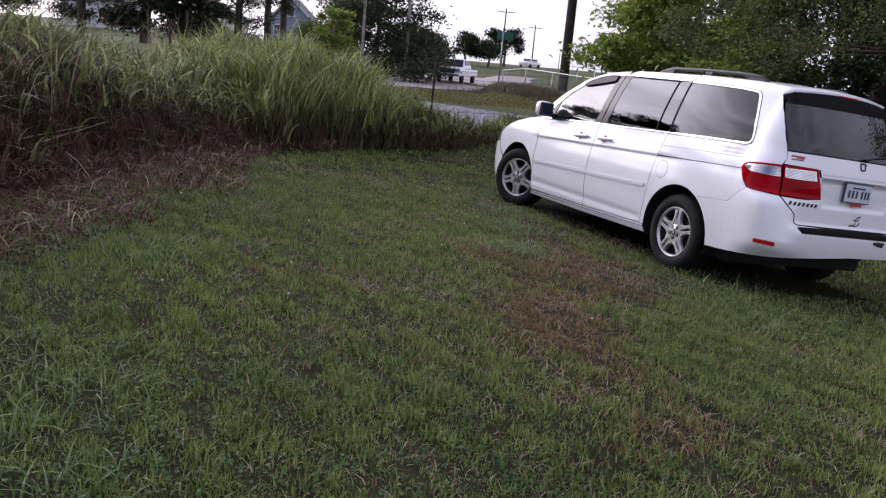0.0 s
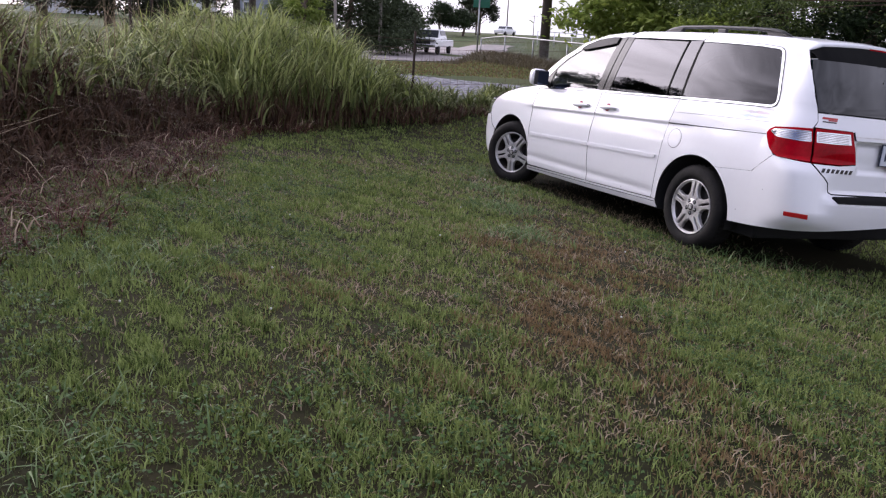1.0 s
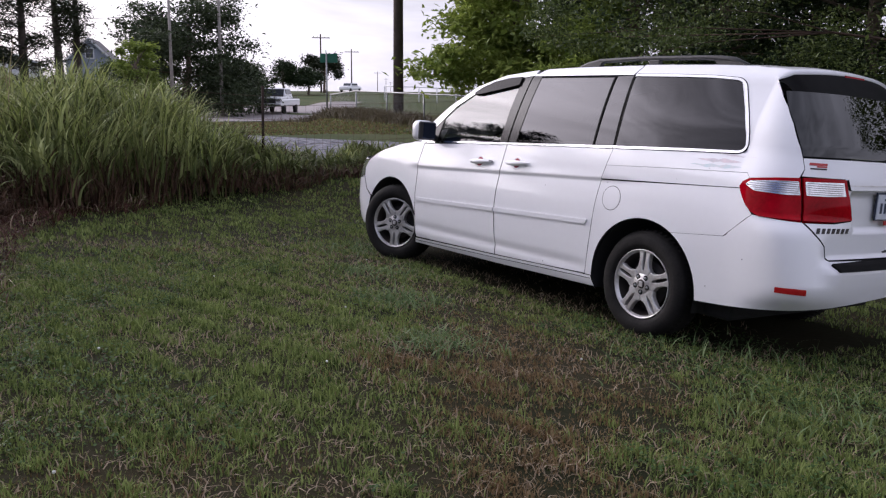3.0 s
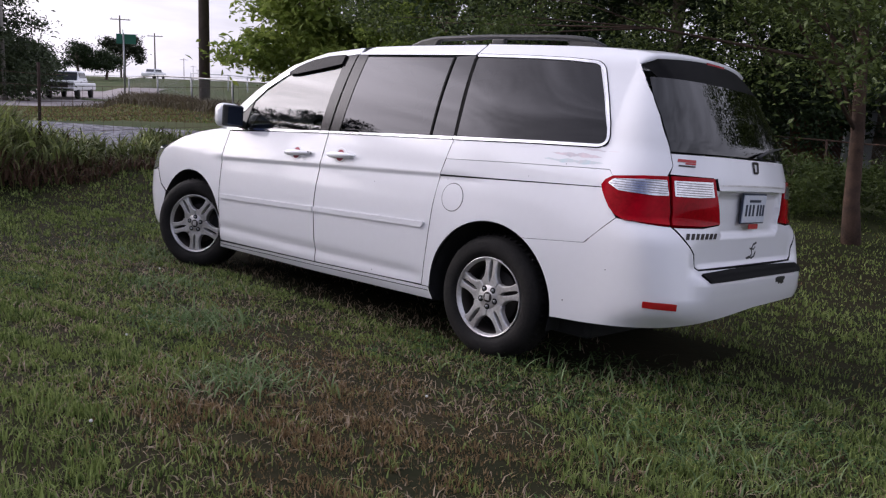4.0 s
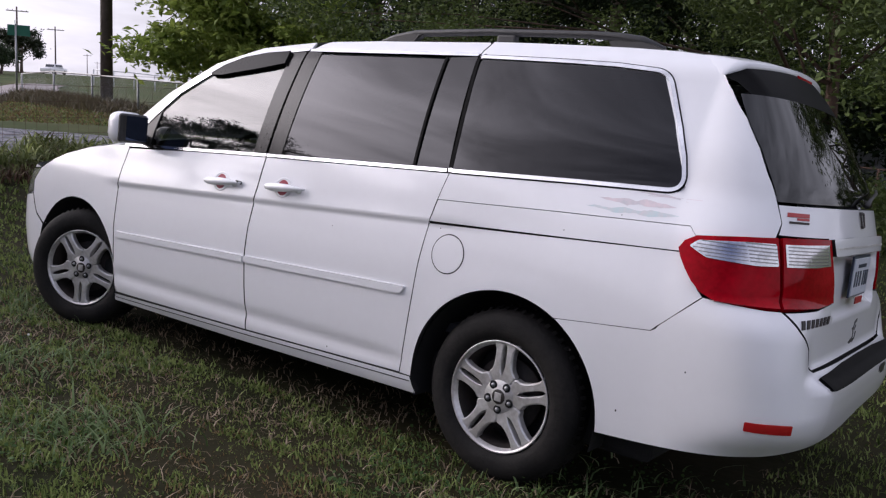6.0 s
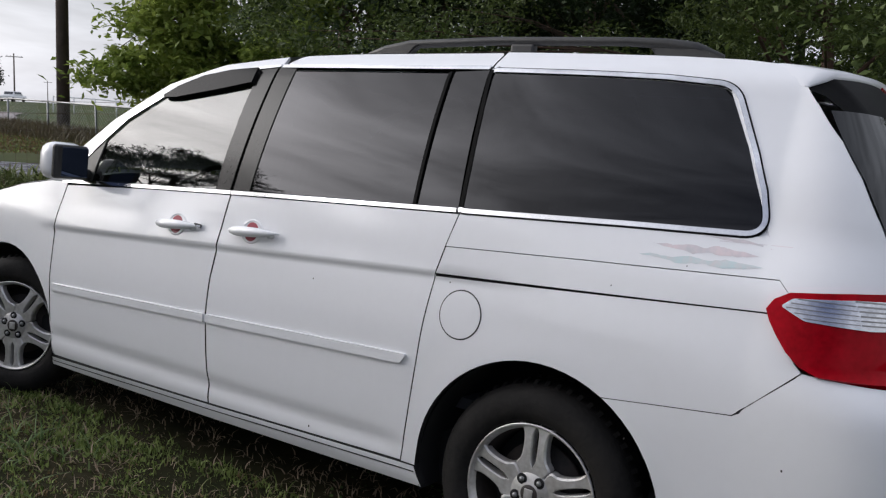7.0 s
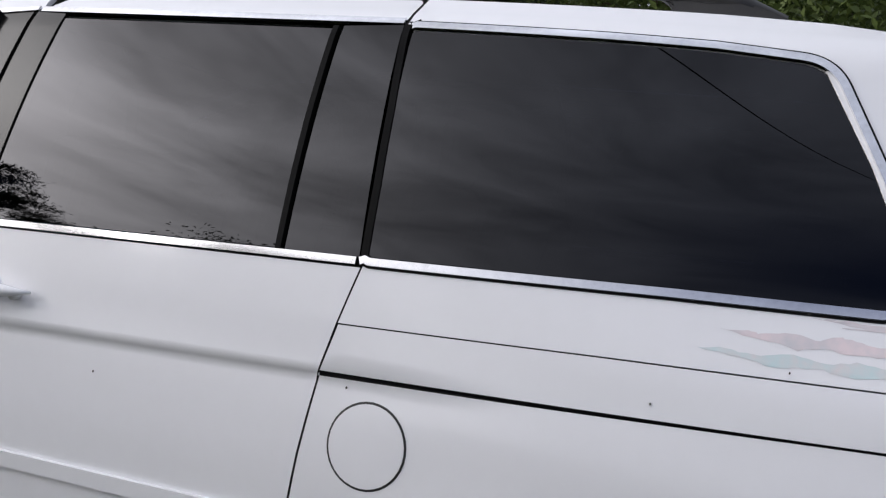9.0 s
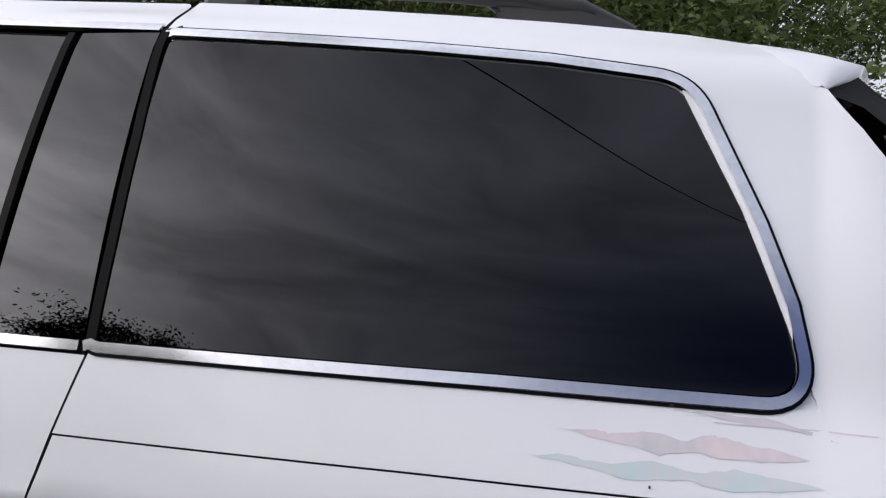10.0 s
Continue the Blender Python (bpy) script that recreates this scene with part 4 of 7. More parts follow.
part("rear_window", panel_mesh("rear_window", shrink(tail([(-0.703, 1.228), (-0.4, 1.232), (0.0, 1.233), (0.4, 1.232), (0.703, 1.228), (0.686, 1.40), (0.627, 1.60), (0.3, 1.606), (0.0, 1.608), (-0.3, 1.606), (-0.627, 1.60), (-0.686, 1.40)]), 0.002), -0.002, 0.0, 0.05), M_REARGLASS, tailgate)
garnish = tail([(-0.455, 1.112), (-0.2, 1.118), (0.2, 1.118), (0.455, 1.112), (0.435, 1.052), (0.2, 1.056), (-0.2, 1.056), (-0.435, 1.052)])
part("plate_garnish", panel_mesh("plate_garnish", round_poly(garnish, 0.012), 0.018, 0.03, 0.03), M_PAINT, tailgate)
part("garnish_groove", panel_mesh("garnish_groove", strip_poly(tail([(-0.44, 1.078), (-0.2, 1.083), (0.2, 1.083), (0.44, 1.078)]), 0.008), 0.0195, 0.002, 0.03), M_ALLOY, tailgate)
wiper = bmesh.new()
wp = [tuple(surface(np.array(rear_u(x, z)), np.array(z)) + surface_normal(np.array(rear_u(x, z)), np.array(z)) * 0.025) for x, z in ((0.02, 1.235), (0.12, 1.262), (0.30, 1.285), (0.50, 1.30))]
part("rear_wiper", tube(wiper, wp, [0.012, 0.008, 0.007, 0.005], 6), M_BLACK, tailgate, smooth=True)


def skin_top(x, y):
    """Height of the roof, or past its edge of the body side, over a place."""
    z = top_z(y)
    w = edge_width(y, z)
    if abs(x) <= w:
        return z + 0.030 * (1 - (abs(x) / w) ** 2.6)
    zz = np.linspace(1.50, z, 60)
    ww = np.array([edge_width(y, q) for q in zz])
    return float(np.interp(abs(x), ww[::-1], zz[::-1]))


def spoiler():
    """A wing that carries the roof on, its ends turned down on to the pillars, black below."""
    half = [0.0, 0.08, 0.15, 0.22, 0.30, 0.37, 0.43, 0.475, 0.51, 0.534, 0.550, 0.563, 0.578, 0.590, 0.603]
    xs = [-x for x in half[:0:-1]] + half
    top, under = [], []
    for x in xs:
        s = abs(x) / 0.534
        if s <= 1:
            y0, ty, tz, lip = -0.50, -0.66 - 0.07 * (1 - s ** 2.4), 1.716 + 0.030 * (1 - s ** 2), 0.018
        else:
            k = (abs(x) - 0.534) / (0.603 - 0.534)
            y0, ty, tz, lip = -0.50 - 0.088 * k, -0.66 + 0.060 * k, 1.716 - 0.054 * k, 0.018 * (1 - k) + 0.002
        z0, z1 = skin_top(x, y0 + 0.04) - 0.006, skin_top(x, y0) + 0.001
        top += [(x, y0 + 0.04, z0), (x, y0, z1)]
        for k in (0.33, 0.66):
            top.append((x, y0 + (ty - y0) * k, z1 + (tz - z1) * k + 0.010 * k * (1 - k) * 4 * (1 - 0.6 * min(1, s) ** 3)))
        top += [(x, ty, tz), (x, ty + 0.006, tz - lip)]
        gy = U_REAR - (float(np.interp(1.592, *T_REAR)) + U_REAR) * max(0.0, 1 - (abs(x) / float(half_width(np.array(1.592), np.array(U_REAR)))) ** EXP) ** (1 / EXP)
        under += [(x, ty + 0.006, tz - lip), (x, 0.5 * (ty + gy) + 0.01, 0.5 * (tz - lip + 1.595) + 0.012), (x, gy + 0.004, 1.590)]

    def sheet(name, v, m):
        n = len(v) // m
        f = [(i * m + k, i * m + k + 1, (i + 1) * m + k + 1, (i + 1) * m + k) for i in range(n - 1) for k in range(m - 1)]
        me = bpy.data.meshes.new(name)
        me.from_pydata(v, [], f)
        me.polygons.foreach_set("use_smooth", [True] * len(f))
        me.update()
        return me

    ob = part("spoiler", sheet("spoiler", top, 6), M_PAINT, tailgate)
    # matt black sheet down to the glass; its colour carries the wing's shade
    part("spoiler_underside", sheet("spoiler_underside", under, 3), M_SEAL, ob, "black underside, also painting the shade below the wing")
    box_part("brake_light", (0.22, 0.010, 0.020), (0, -0.724, 1.722), M_REDLENS, ob, 0.004)


spoiler()

# rear bumper step pad, reflectors, scuff
pad = tail([(-0.628, 0.638), (-0.3, 0.645), (0.0, 0.646), (0.3, 0.645), (0.628, 0.638), (0.605, 0.602), (0.0, 0.604), (-0.605, 0.602)])
part("step_pad", panel_mesh("step_pad", round_poly(pad, 0.012), 0.010, 0.012, 0.02), M_SEAL, rear_bumper, "black bumper step pad")
for mir in (False, True):
    part("bumper_reflector", panel_mesh("bumper_reflector", round_poly(tail([(-0.910, 0.500), (-0.860, 0.503), (-0.803, 0.500), (-0.797, 0.466), (-0.855, 0.469), (-0.907, 0.469)]), 0.004), 0.003, 0.004, 0.03, mir), M_REFLECT, rear_bumper, "red reflector")
scuff = tail([(0.20, 0.585), (0.24, 0.592), (0.33, 0.590), (0.345, 0.578), (0.325, 0.566), (0.335, 0.552), (0.30, 0.545), (0.285, 0.556), (0.262, 0.548), (0.245, 0.562), (0.215, 0.560)])
part("bumper_scuff", panel_mesh("bumper_scuff", scuff, 0.002, 0.002, 0.02), M_BLACK, rear_bumper, "torn black scuff in the bumper")

# number plate with unreadable bars, badges and dealer sticker
plate_y = -1.052


def rear_box(name, x, z, w, h, mat, parent, y=plate_y, d=0.008, bevel=0.002, label="", rot=0.0):
    return box_part(name, (w, d, h), (x, y, z), mat, parent, bevel, Matrix.Rotation(radians(rot), 4, "Y"), label)


plate = rear_box("number_plate", 0.0, 0.965, 0.312, 0.165, M_PLATEFRAME, tailgate, label="number plate in a dark frame")
rear_box("plate_face", 0.0, 0.963, 0.298, 0.148, M_PLATE, plate, y=plate_y - 0.004)
for k, x in enumerate((-0.105, -0.06, -0.015, 0.045, 0.085, 0.12)):
    rear_box("plate_bar", x, 0.955, 0.022, 0.062, M_PLATEFRAME, plate, y=plate_y - 0.0065, d=0.006, bevel=0)
rear_box("plate_bar", 0.0, 1.006, 0.15, 0.014, M_PLATEFRAME, plate, y=plate_y - 0.0065, d=0.006, bevel=0)
rear_box("plate_tag", 0.0, 0.868, 0.12, 0.026, M_STICKER, plate, y=plate_y - 0.012, d=0.005, bevel=0, label="red tag under the plate")
for k in range(7):
    x = -0.695 + k * 0.043
    u = rear_u(x, 0.822)
    part("badge_letter", panel_mesh("badge_letter", [(u + 0.011, 0.808), (u + 0.011, 0.836), (u - 0.011, 0.836), (u - 0.011, 0.808)], 0.004, 0.004, 0.02), M_ALLOYDARK, tailgate)
emb = rear_u(0.02, 1.185)
part("emblem", frame_mesh("emblem", round_poly([(emb - 0.042, 1.215), (emb + 0.042, 1.215), (emb + 0.030, 1.150), (emb - 0.030, 1.150)], 0.012), 0.013, 0.003, 0.006, 0.01), M_ALLOYDARK, tailgate, "plain chrome emblem")
u0 = rear_u(-0.635, 1.185)
part("dealer_sticker", panel_mesh("dealer_sticker", [(u0 + 0.062, 1.182), (u0 + 0.062, 1.196), (u0 - 0.062, 1.196), (u0 - 0.062, 1.182)], 0.0025, 0.002, 0.02), M_STICKER, tailgate, "small red sticker")
part("dealer_sticker", panel_mesh("dealer_sticker", [(u0 + 0.01, 1.172), (u0 + 0.01, 1.180), (u0 - 0.062, 1.180), (u0 - 0.062, 1.172)], 0.0025, 0.002, 0.02), M_STICKER, tailgate)
part("dealer_sticker", panel_mesh("dealer_sticker", [(u0 + 0.05, 1.160), (u0 + 0.05, 1.167), (u0 - 0.062, 1.167), (u0 - 0.062, 1.160)], 0.0025, 0.002, 0.02), M_ALLOYDARK, tailgate)
swirl = [(0.10, 0.775), (0.06, 0.765), (0.04, 0.74), (0.055, 0.715), (0.03, 0.695), (-0.02, 0.69)]
for a, b in ((swirl, 0.012), ([(0.0, 0.70), (0.05, 0.688), (0.085, 0.70), (0.10, 0.725)], 0.010), ([(0.02, 0.745), (0.07, 0.738), (0.09, 0.752)], 0.008)):
    part("tailgate_decal", panel_mesh("tailgate_decal", strip_poly(tail(a), b), 0.002, 0.002, 0.03), M_BLACK, tailgate, "dark swirl decal")

# roof rails
for sx in (-1, 1):
    bm = bmesh.new()
    pts = [(sx * 0.560, 1.10, 1.752), (sx * 0.556, 1.02, 1.776), (sx * 0.550, 0.90, 1.797), (sx * 0.546, 0.5, 1.810), (sx * 0.538, 0.0, 1.808), (sx * 0.526, -0.13, 1.803), (sx * 0.514, -0.22, 1.790), (sx * 0.500, -0.31, 1.758)]
    tube(bm, pts, [0.010, 0.015, 0.017, 0.016, 0.016, 0.018, 0.022, 0.016], 10)
    rail = part("roof_rail", bm, M_BLACK, minivan, "dark grey roof rail", smooth=True)
    box_part("rail_foot", (0.034, 0.10, 0.045), (sx * 0.540, 0.40, 1.780), M_BLACK, rail, 0.012)
    for x, line in ((0.516, [(-0.045, 1.806), (-0.13, 1.806), (-0.21, 1.796), (-0.275, 1.778), (-0.345, 1.748), (-0.20, 1.750), (-0.10, 1.752), (-0.085, 1.780)]), (0.553, [(0.83, 1.800), (0.92, 1.797), (1.00, 1.784), (1.06, 1.768), (1.12, 1.742), (0.90, 1.748), (0.87, 1.780)])):
        foot = bmesh.new()
        sides = [[foot.verts.new((sx * (x + w), y, z)) for y, z in line] for w in (-0.019, 0.019)]
        foot.faces.new(sides[0])
        foot.faces.new(sides[1][::-1])
        for k in range(len(line)):
            q = (k + 1) % len(line)
            foot.faces.new((sides[0][q], sides[0][k], sides[1][k], sides[1][q]))
        bmesh.ops.recalc_face_normals(foot, faces=foot.faces)
        bmesh.ops.bevel(foot, geom=foot.edges[:], offset=0.006, segments=2, affect="EDGES")
        part("rail_foot", foot, M_BLACK, rail)

# door mirrors
for sx in (-1, 1):
    dparent = front_door if sx < 0 else far_front_door
    bm = bmesh.new()
    box(bm, (0.182, 0.13, 0.168), (sx * 1.030, 2.43, 1.195), 0.052)
    mir = part("door_mirror", bm, M_PAINT, dparent, "white door mirror", smooth=True)
    box_part("mirror_frame", (0.166, 0.03, 0.150), (sx * 1.030, 2.374, 1.195), M_BLACK, mir, 0.014)
    box_part("mirror_glass", (0.148, 0.008, 0.130), (sx * 1.030, 2.358, 1.195), M_MIRROR, mir, 0.003, Matrix.Rotation(radians(6 * sx), 4, "Z"))
    box_part("mirror_arm", (0.15, 0.07, 0.05), (sx * 0.91, 2.44, 1.140), M_BLACK, mir, 0.015)


# wheels
def spoke_pair(bm, a, depth):
    """Two broad spokes that leave the hub as one, with a narrow slot between them and an open window on either side."""
    # radius, slot edge, window edge, height of the face
    profile = ((0.050, 0.0, 0.0362, 0.003), (0.080, 0.0, 0.0580, 0.001), (0.088, 0.0015, 0.0600, 0.001), (0.096, 0.0052, 0.0560, 0.0), (0.106, 0.0080, 0.0475, 0.0), (0.122, 0.0098, 0.0425, 0.0),
               (0.145, 0.0105, 0.0400, 0.0), (0.168, 0.0105, 0.0402, 0.001), (0.187, 0.0098, 0.0430, 0.002), (0.200, 0.0075, 0.0485, 0.003), (0.208, 0.0030, 0.0545, 0.003), (0.2145, 0.0, 0.0630, 0.003), (0.2185, 0.0, 0.0660, 0.002))
    c, s = math.cos(a), math.sin(a)
    for side in (-1, 1):
        rows = []
        for r, t0, t1, lift in profile:
            x = depth + lift
            ring = []
            for t, xx in ((t0, x + 0.035), (t0, x + 0.004 * min(1, t0 / 0.004)), (t0 + 0.0035 * min(1, t0 / 0.004), x), (t1 - 0.006, x), (t1, x + 0.006), (t1, x + 0.035)):
                ring.append(bm.verts.new((xx, r * c - side * t * s, r * s + side * t * c)))
            rows.append(ring)
        for r0, r1 in zip(rows, rows[1:]):
            for k in range(5):
                q = (r0[k], r1[k], r1[k + 1], r0[k + 1])
                bm.faces.new(q if side > 0 else q[::-1])


def wheel(x, y, sx, turn, steer=0.0):
    w = empty("wheel")
    w.parent = minivan
    w.matrix_local = pose(x, y, 0.335, 0, 0, steer) @ Matrix.Diagonal((sx, 1, 1, 1))
    tyre = [(0.224, 0.030), (0.232, 0.010), (0.262, -0.004), (0.300, -0.002), (0.327, 0.012), (0.343, 0.035), (0.345, 0.085), (0.345, 0.15), (0.343, 0.195), (0.327, 0.222), (0.29, 0.235), (0.23, 0.228), (0.215, 0.20)]
    bm = bmesh.new()
    lathe(bm, tyre, 64)
    tyre_ob = part("tyre", bm, M_RUBBER, w)
    bm = bmesh.new()
    for k in range(56):
        a = k * math.tau / 56
        for xx, tw in ((0.052, 0.5), (0.178, -0.5)):
            box(bm, (0.046, 0.006, 0.014), (xx, 0.3412 * math.cos(a), 0.3412 * math.sin(a)), 0, Matrix.Rotation(a, 4, "X") @ Matrix.Rotation(tw, 4, "Z"))
    tread = part("tread", bm, M_RUBBER, tyre_ob)
    tread["kind"] = "stuff"
    rim = [(0.222, 0.022), (0.2255, 0.009), (0.2205, 0.008), (0.214, 0.018), (0.206, 0.032)]
    rim_ob = part("rim", lathe(bmesh.new(), rim, 64), M_ALLOY, w, "silver alloy rim", smooth=True)
    # barrel, disc and inside are blackened to paint the shade behind the spokes
    part("rim_barrel", lathe(bmesh.new(), [(0.206, 0.030), (0.199, 0.06), (0.195, 0.14), (0.20, 0.20)], 64), M_ALLOYDARK, rim_ob, smooth=True)
    bm = bmesh.new()
    for k in range(5):
        spoke_pair(bm, radians(turn) + k * math.tau / 5, 0.016)
    part("spokes", bm, M_ALLOY, rim_ob)
    part("hub", lathe(bmesh.new(), [(0.0, 0.013), (0.034, 0.013), (0.040, 0.0165), (0.066, 0.0172), (0.072, 0.022), (0.072, 0.06)], 40), M_ALLOY, rim_ob, smooth=True)
    cap = part("hub_cap", lathe(bmesh.new(), [(0.0, 0.0085), (0.027, 0.0095), (0.031, 0.014)], 28), M_ALLOYDARK, rim_ob, smooth=True)
    box_part("cap_emblem", (0.004, 0.030, 0.034), (0.0085, 0, 0), M_ALLOY, cap, 0.0015, label="plain chrome emblem")
    for k in range(5):
        a = radians(turn) + (k + 0.5) * math.tau / 5
        nut = bmesh.new()
        lathe(nut, [(0.0, 0.0085), (0.0065, 0.009), (0.0085, 0.012), (0.0085, 0.0158)], 8)
        ob = part("wheel_nut", nut, M_STEEL, rim_ob)
        # black ring on the hub, painting the dark of the nut's recess
        well = part("nut_well_shade", lathe(bmesh.new(), [(0.0085, 0.0158), (0.0175, 0.0148), (0.0182, 0.018)], 16), M_DARK, rim_ob)
        for q in (ob, well):
            q.location = (0, 0.052 * math.cos(a), 0.052 * math.sin(a))
    part("brake_disc", lathe(bmesh.new(), [(0.0, 0.085), (0.15, 0.085), (0.15, 0.10)], 32), M_ALLOYDARK, w, smooth=True)
    part("wheel_inside", lathe(bmesh.new(), [(0.0, 0.13), (0.19, 0.13), (0.2, 0.2)], 32), M_DARK, w)
    return w


wheel(-0.930, 0.0, 1, 90)
wheel(-0.922, 2.961, 1, 54, 23)
wheel(0.930, 0.0, -1, 40)
wheel(0.922, 3.039, -1, 10, 23)
for cy, cz, r in (REAR_ARCH, FRONT_ARCH):
    for sx in (-1, 1):
        bm = bmesh.new()
        ring = arc(cy, cz, r - 0.002, -14, 194, 22)
        rows = [[bm.verts.new((sx * xx, y, z)) for y, z in ring] for xx in (0.925, 0.62)]
        for k in range(len(ring) - 1):
            bm.faces.new((rows[0][k], rows[0][k + 1], rows[1][k + 1], rows[1][k]))
        bm.faces.new(rows[1])
        part("wheel_well", bm, M_DARK, minivan, smooth=True)
# hung low, so that its shape deepens the shade under the van
box_part("underbody", (1.60, 4.0, 0.20), (0, 1.40, 0.31), M_DARK, minivan, 0.03)
box_part("tow_bar", (0.5, 0.06, 0.07), (0.15, -0.90, 0.41), M_DARK, minivan, 0.01)

# cabin
box_part("cabin_floor", (1.55, 3.6, 0.04), (0, 0.95, 0.52), M_SEAT, minivan)
box_part("dashboard", (1.45, 0.5, 0.35), (0, 2.42, 0.93), M_SEAT, minivan, 0.08)
for x, y, m in ((-0.42, 1.42, M_TEAL), (0.42, 1.42, M_SEAT), (-0.42, 0.52, M_SEAT), (0.42, 0.52, M_SEAT), (-0.35, -0.35, M_SEAT), (0.35, -0.35, M_SEAT)):
    seat = box_part("car_seat", (0.52, 0.52, 0.18), (x, y + 0.28, 0.72), m, minivan, 0.06)
    box_part("seat_back", (0.50, 0.16, 0.66), (x, y, 1.05), m, seat, 0.06, Matrix.Rotation(radians(12), 4, "X"))
    box_part("headrest", (0.26, 0.11, 0.17), (x, y - 0.11, 1.44), m, seat, 0.05)
bm = bmesh.new()
ring = [(-0.42 + 0.19 * math.cos(a), 2.02 + 0.07 * math.sin(a), 1.06 + 0.17 * math.sin(a)) for a in np.linspace(0, math.tau, 29)]
tube(bm, ring, 0.014, 6, False)
tube(bm, [(-0.42, 2.02, 1.06), (-0.42, 2.25, 0.98)], 0.025, 6)
part("steering_wheel", bm, M_BLACK, minivan, smooth=True)

part("scratch", panel_mesh("scratch", strip_poly([(-0.47, 1.196), (-0.56, 1.199), (-0.62, 1.2005), (-0.67, 1.2015)], 0.0014), 0.0008, 0.0, 0.02), M_PEEL, minivan, "thin grey scratch")
# wear: peeled lacquer streaks, chips and dirt specks
peels = [
    ([(-0.285, 1.168), (-0.33, 1.172), (-0.35, 1.168), (-0.40, 1.178), (-0.43, 1.170), (-0.47, 1.182), (-0.50, 1.176), (-0.55, 1.172), (-0.585, 1.166), (-0.54, 1.160), (-0.49, 1.155), (-0.45, 1.160), (-0.41, 1.152), (-0.36, 1.160)], M_PEEL),
    ([(-0.25, 1.133), (-0.30, 1.140), (-0.34, 1.134), (-0.40, 1.145), (-0.45, 1.138), (-0.50, 1.146), (-0.55, 1.142), (-0.60, 1.138), (-0.55, 1.128), (-0.48, 1.122), (-0.44, 1.128), (-0.38, 1.120), (-0.32, 1.128)], M_PEELTEAL),
    ([(-0.42, 1.205), (-0.48, 1.208), (-0.55, 1.205), (-0.60, 1.196), (-0.62, 1.188), (-0.56, 1.196), (-0.48, 1.200)], M_PEEL),
]
def ragged(poly, seed):
    """The outline broken into a torn edge."""
    rnd = random.Random(seed)
    out = []
    for (x0, y0), (x1, y1) in zip(poly, poly[1:] + poly[:1]):
        for k in range(4):
            out.append((x0 + (x1 - x0) * k / 4 + rnd.uniform(-0.003, 0.003), y0 + (y1 - y0) * k / 4 + rnd.uniform(-0.0018, 0.0018)))
    return out


for k, (poly, m) in enumerate(peels):
    poly = ragged(poly, k)
    part("peeled_patch", panel_mesh("peeled_patch", poly, 0.0007, 0.0, 0.02), m, minivan, "peeling grey lacquer patch")
for y, z, r in ((-0.193, 1.030, 0.0017), (-0.418, 1.212, 0.003), (0.36, 0.955, 0.002), (-0.30, 0.60, 0.0025), (-0.72, 0.62, 0.0025), (-0.400, 1.115, 0.0015), (0.95, 0.88, 0.002), (1.2, 0.93, 0.002), (-0.50, 0.42, 0.003), (0.92, 0.33, 0.003)):
    part("paint_chip", panel_mesh("paint_chip", oval(y, z, r, r * 1.4, 8), 0.0022, 0.001, 0.02), M_ALLOYDARK, minivan)

# ---- fences, poles, sign ----
from_eye = (-4.355, -2.649)


def spot(az, d, eye=from_eye):
    """The place on the ground at a bearing (degrees from +y to +x) and distance."""
    x, y = eye[0] + d * math.sin(radians(az)), eye[1] + d * math.cos(radians(az))
    return Vector((x, y, ground_z(x, y)))


def utility_pole(at, height, r, arm=2.0, lean=(0, 0), arms=1, az=0.0, label="dark weathered wooden utility pole", wood=M_POLE):
    p = empty("utility_pole", Matrix.Translation(at))
    tagged(p, label, "utility pole", "utility poles")
    part("shaft", tube(bmesh.new(), [(0, 0, -0.5), (lean[0] * 0.5, lean[1] * 0.5, height * 0.5), (lean[0], lean[1], height)], [r, r * 0.86, r * 0.7], 14), wood, p, smooth=True)
    for k in range(arms):
        z = height - 0.5 - 0.9 * k
        ca = box_part("crossarm", (arm, 0.10, 0.12), (lean[0], lean[1] - r, z), M_GREYWOOD, p, 0.01, Matrix.Rotation(radians(-az), 4, "Z"))
        for s in (-0.92, -0.45, 0.45, 0.92):
            part("insulator", lathe(bmesh.new(), [(0.0, 0.0), (0.04, 0.0), (0.05, 0.05), (0.03, 0.12), (0.0, 0.13)], 8), M_STEEL, ca).matrix_local = Matrix.Translation((s * arm / 2, 0, 0)) @ Matrix.Translation((lean[0], lean[1] - r, z + 0.06)) @ Matrix.Rotation(radians(-90), 4, "Y")
    return p


utility_pole(spot(32.6, 28.0), 11.5, 0.175, arms=1)

# street name sign
sp = spot(27.85, 33.0)
street_sign = empty("street_sign", Matrix.Translation(sp))
tagged(street_sign, "green street name sign on a thin steel post", "street sign")
part("post", tube(bmesh.new(), [(0, 0, -0.3), (0, 0, 2.42)], 0.032, 8), M_STEEL, street_sign)
blade = box_part("sign_blade", (0.66, 0.012, 0.34), (0.10, 0, 2.22), M_SIGN, street_sign, 0.004, Matrix.Rotation(radians(-28), 4, "Z"))
blade2 = box_part("sign_blade", (0.012, 0.60, 0.18), (-0.02, 0, 2.44), M_SIGN, street_sign, 0.004, Matrix.Rotation(radians(-26), 4, "Z"))


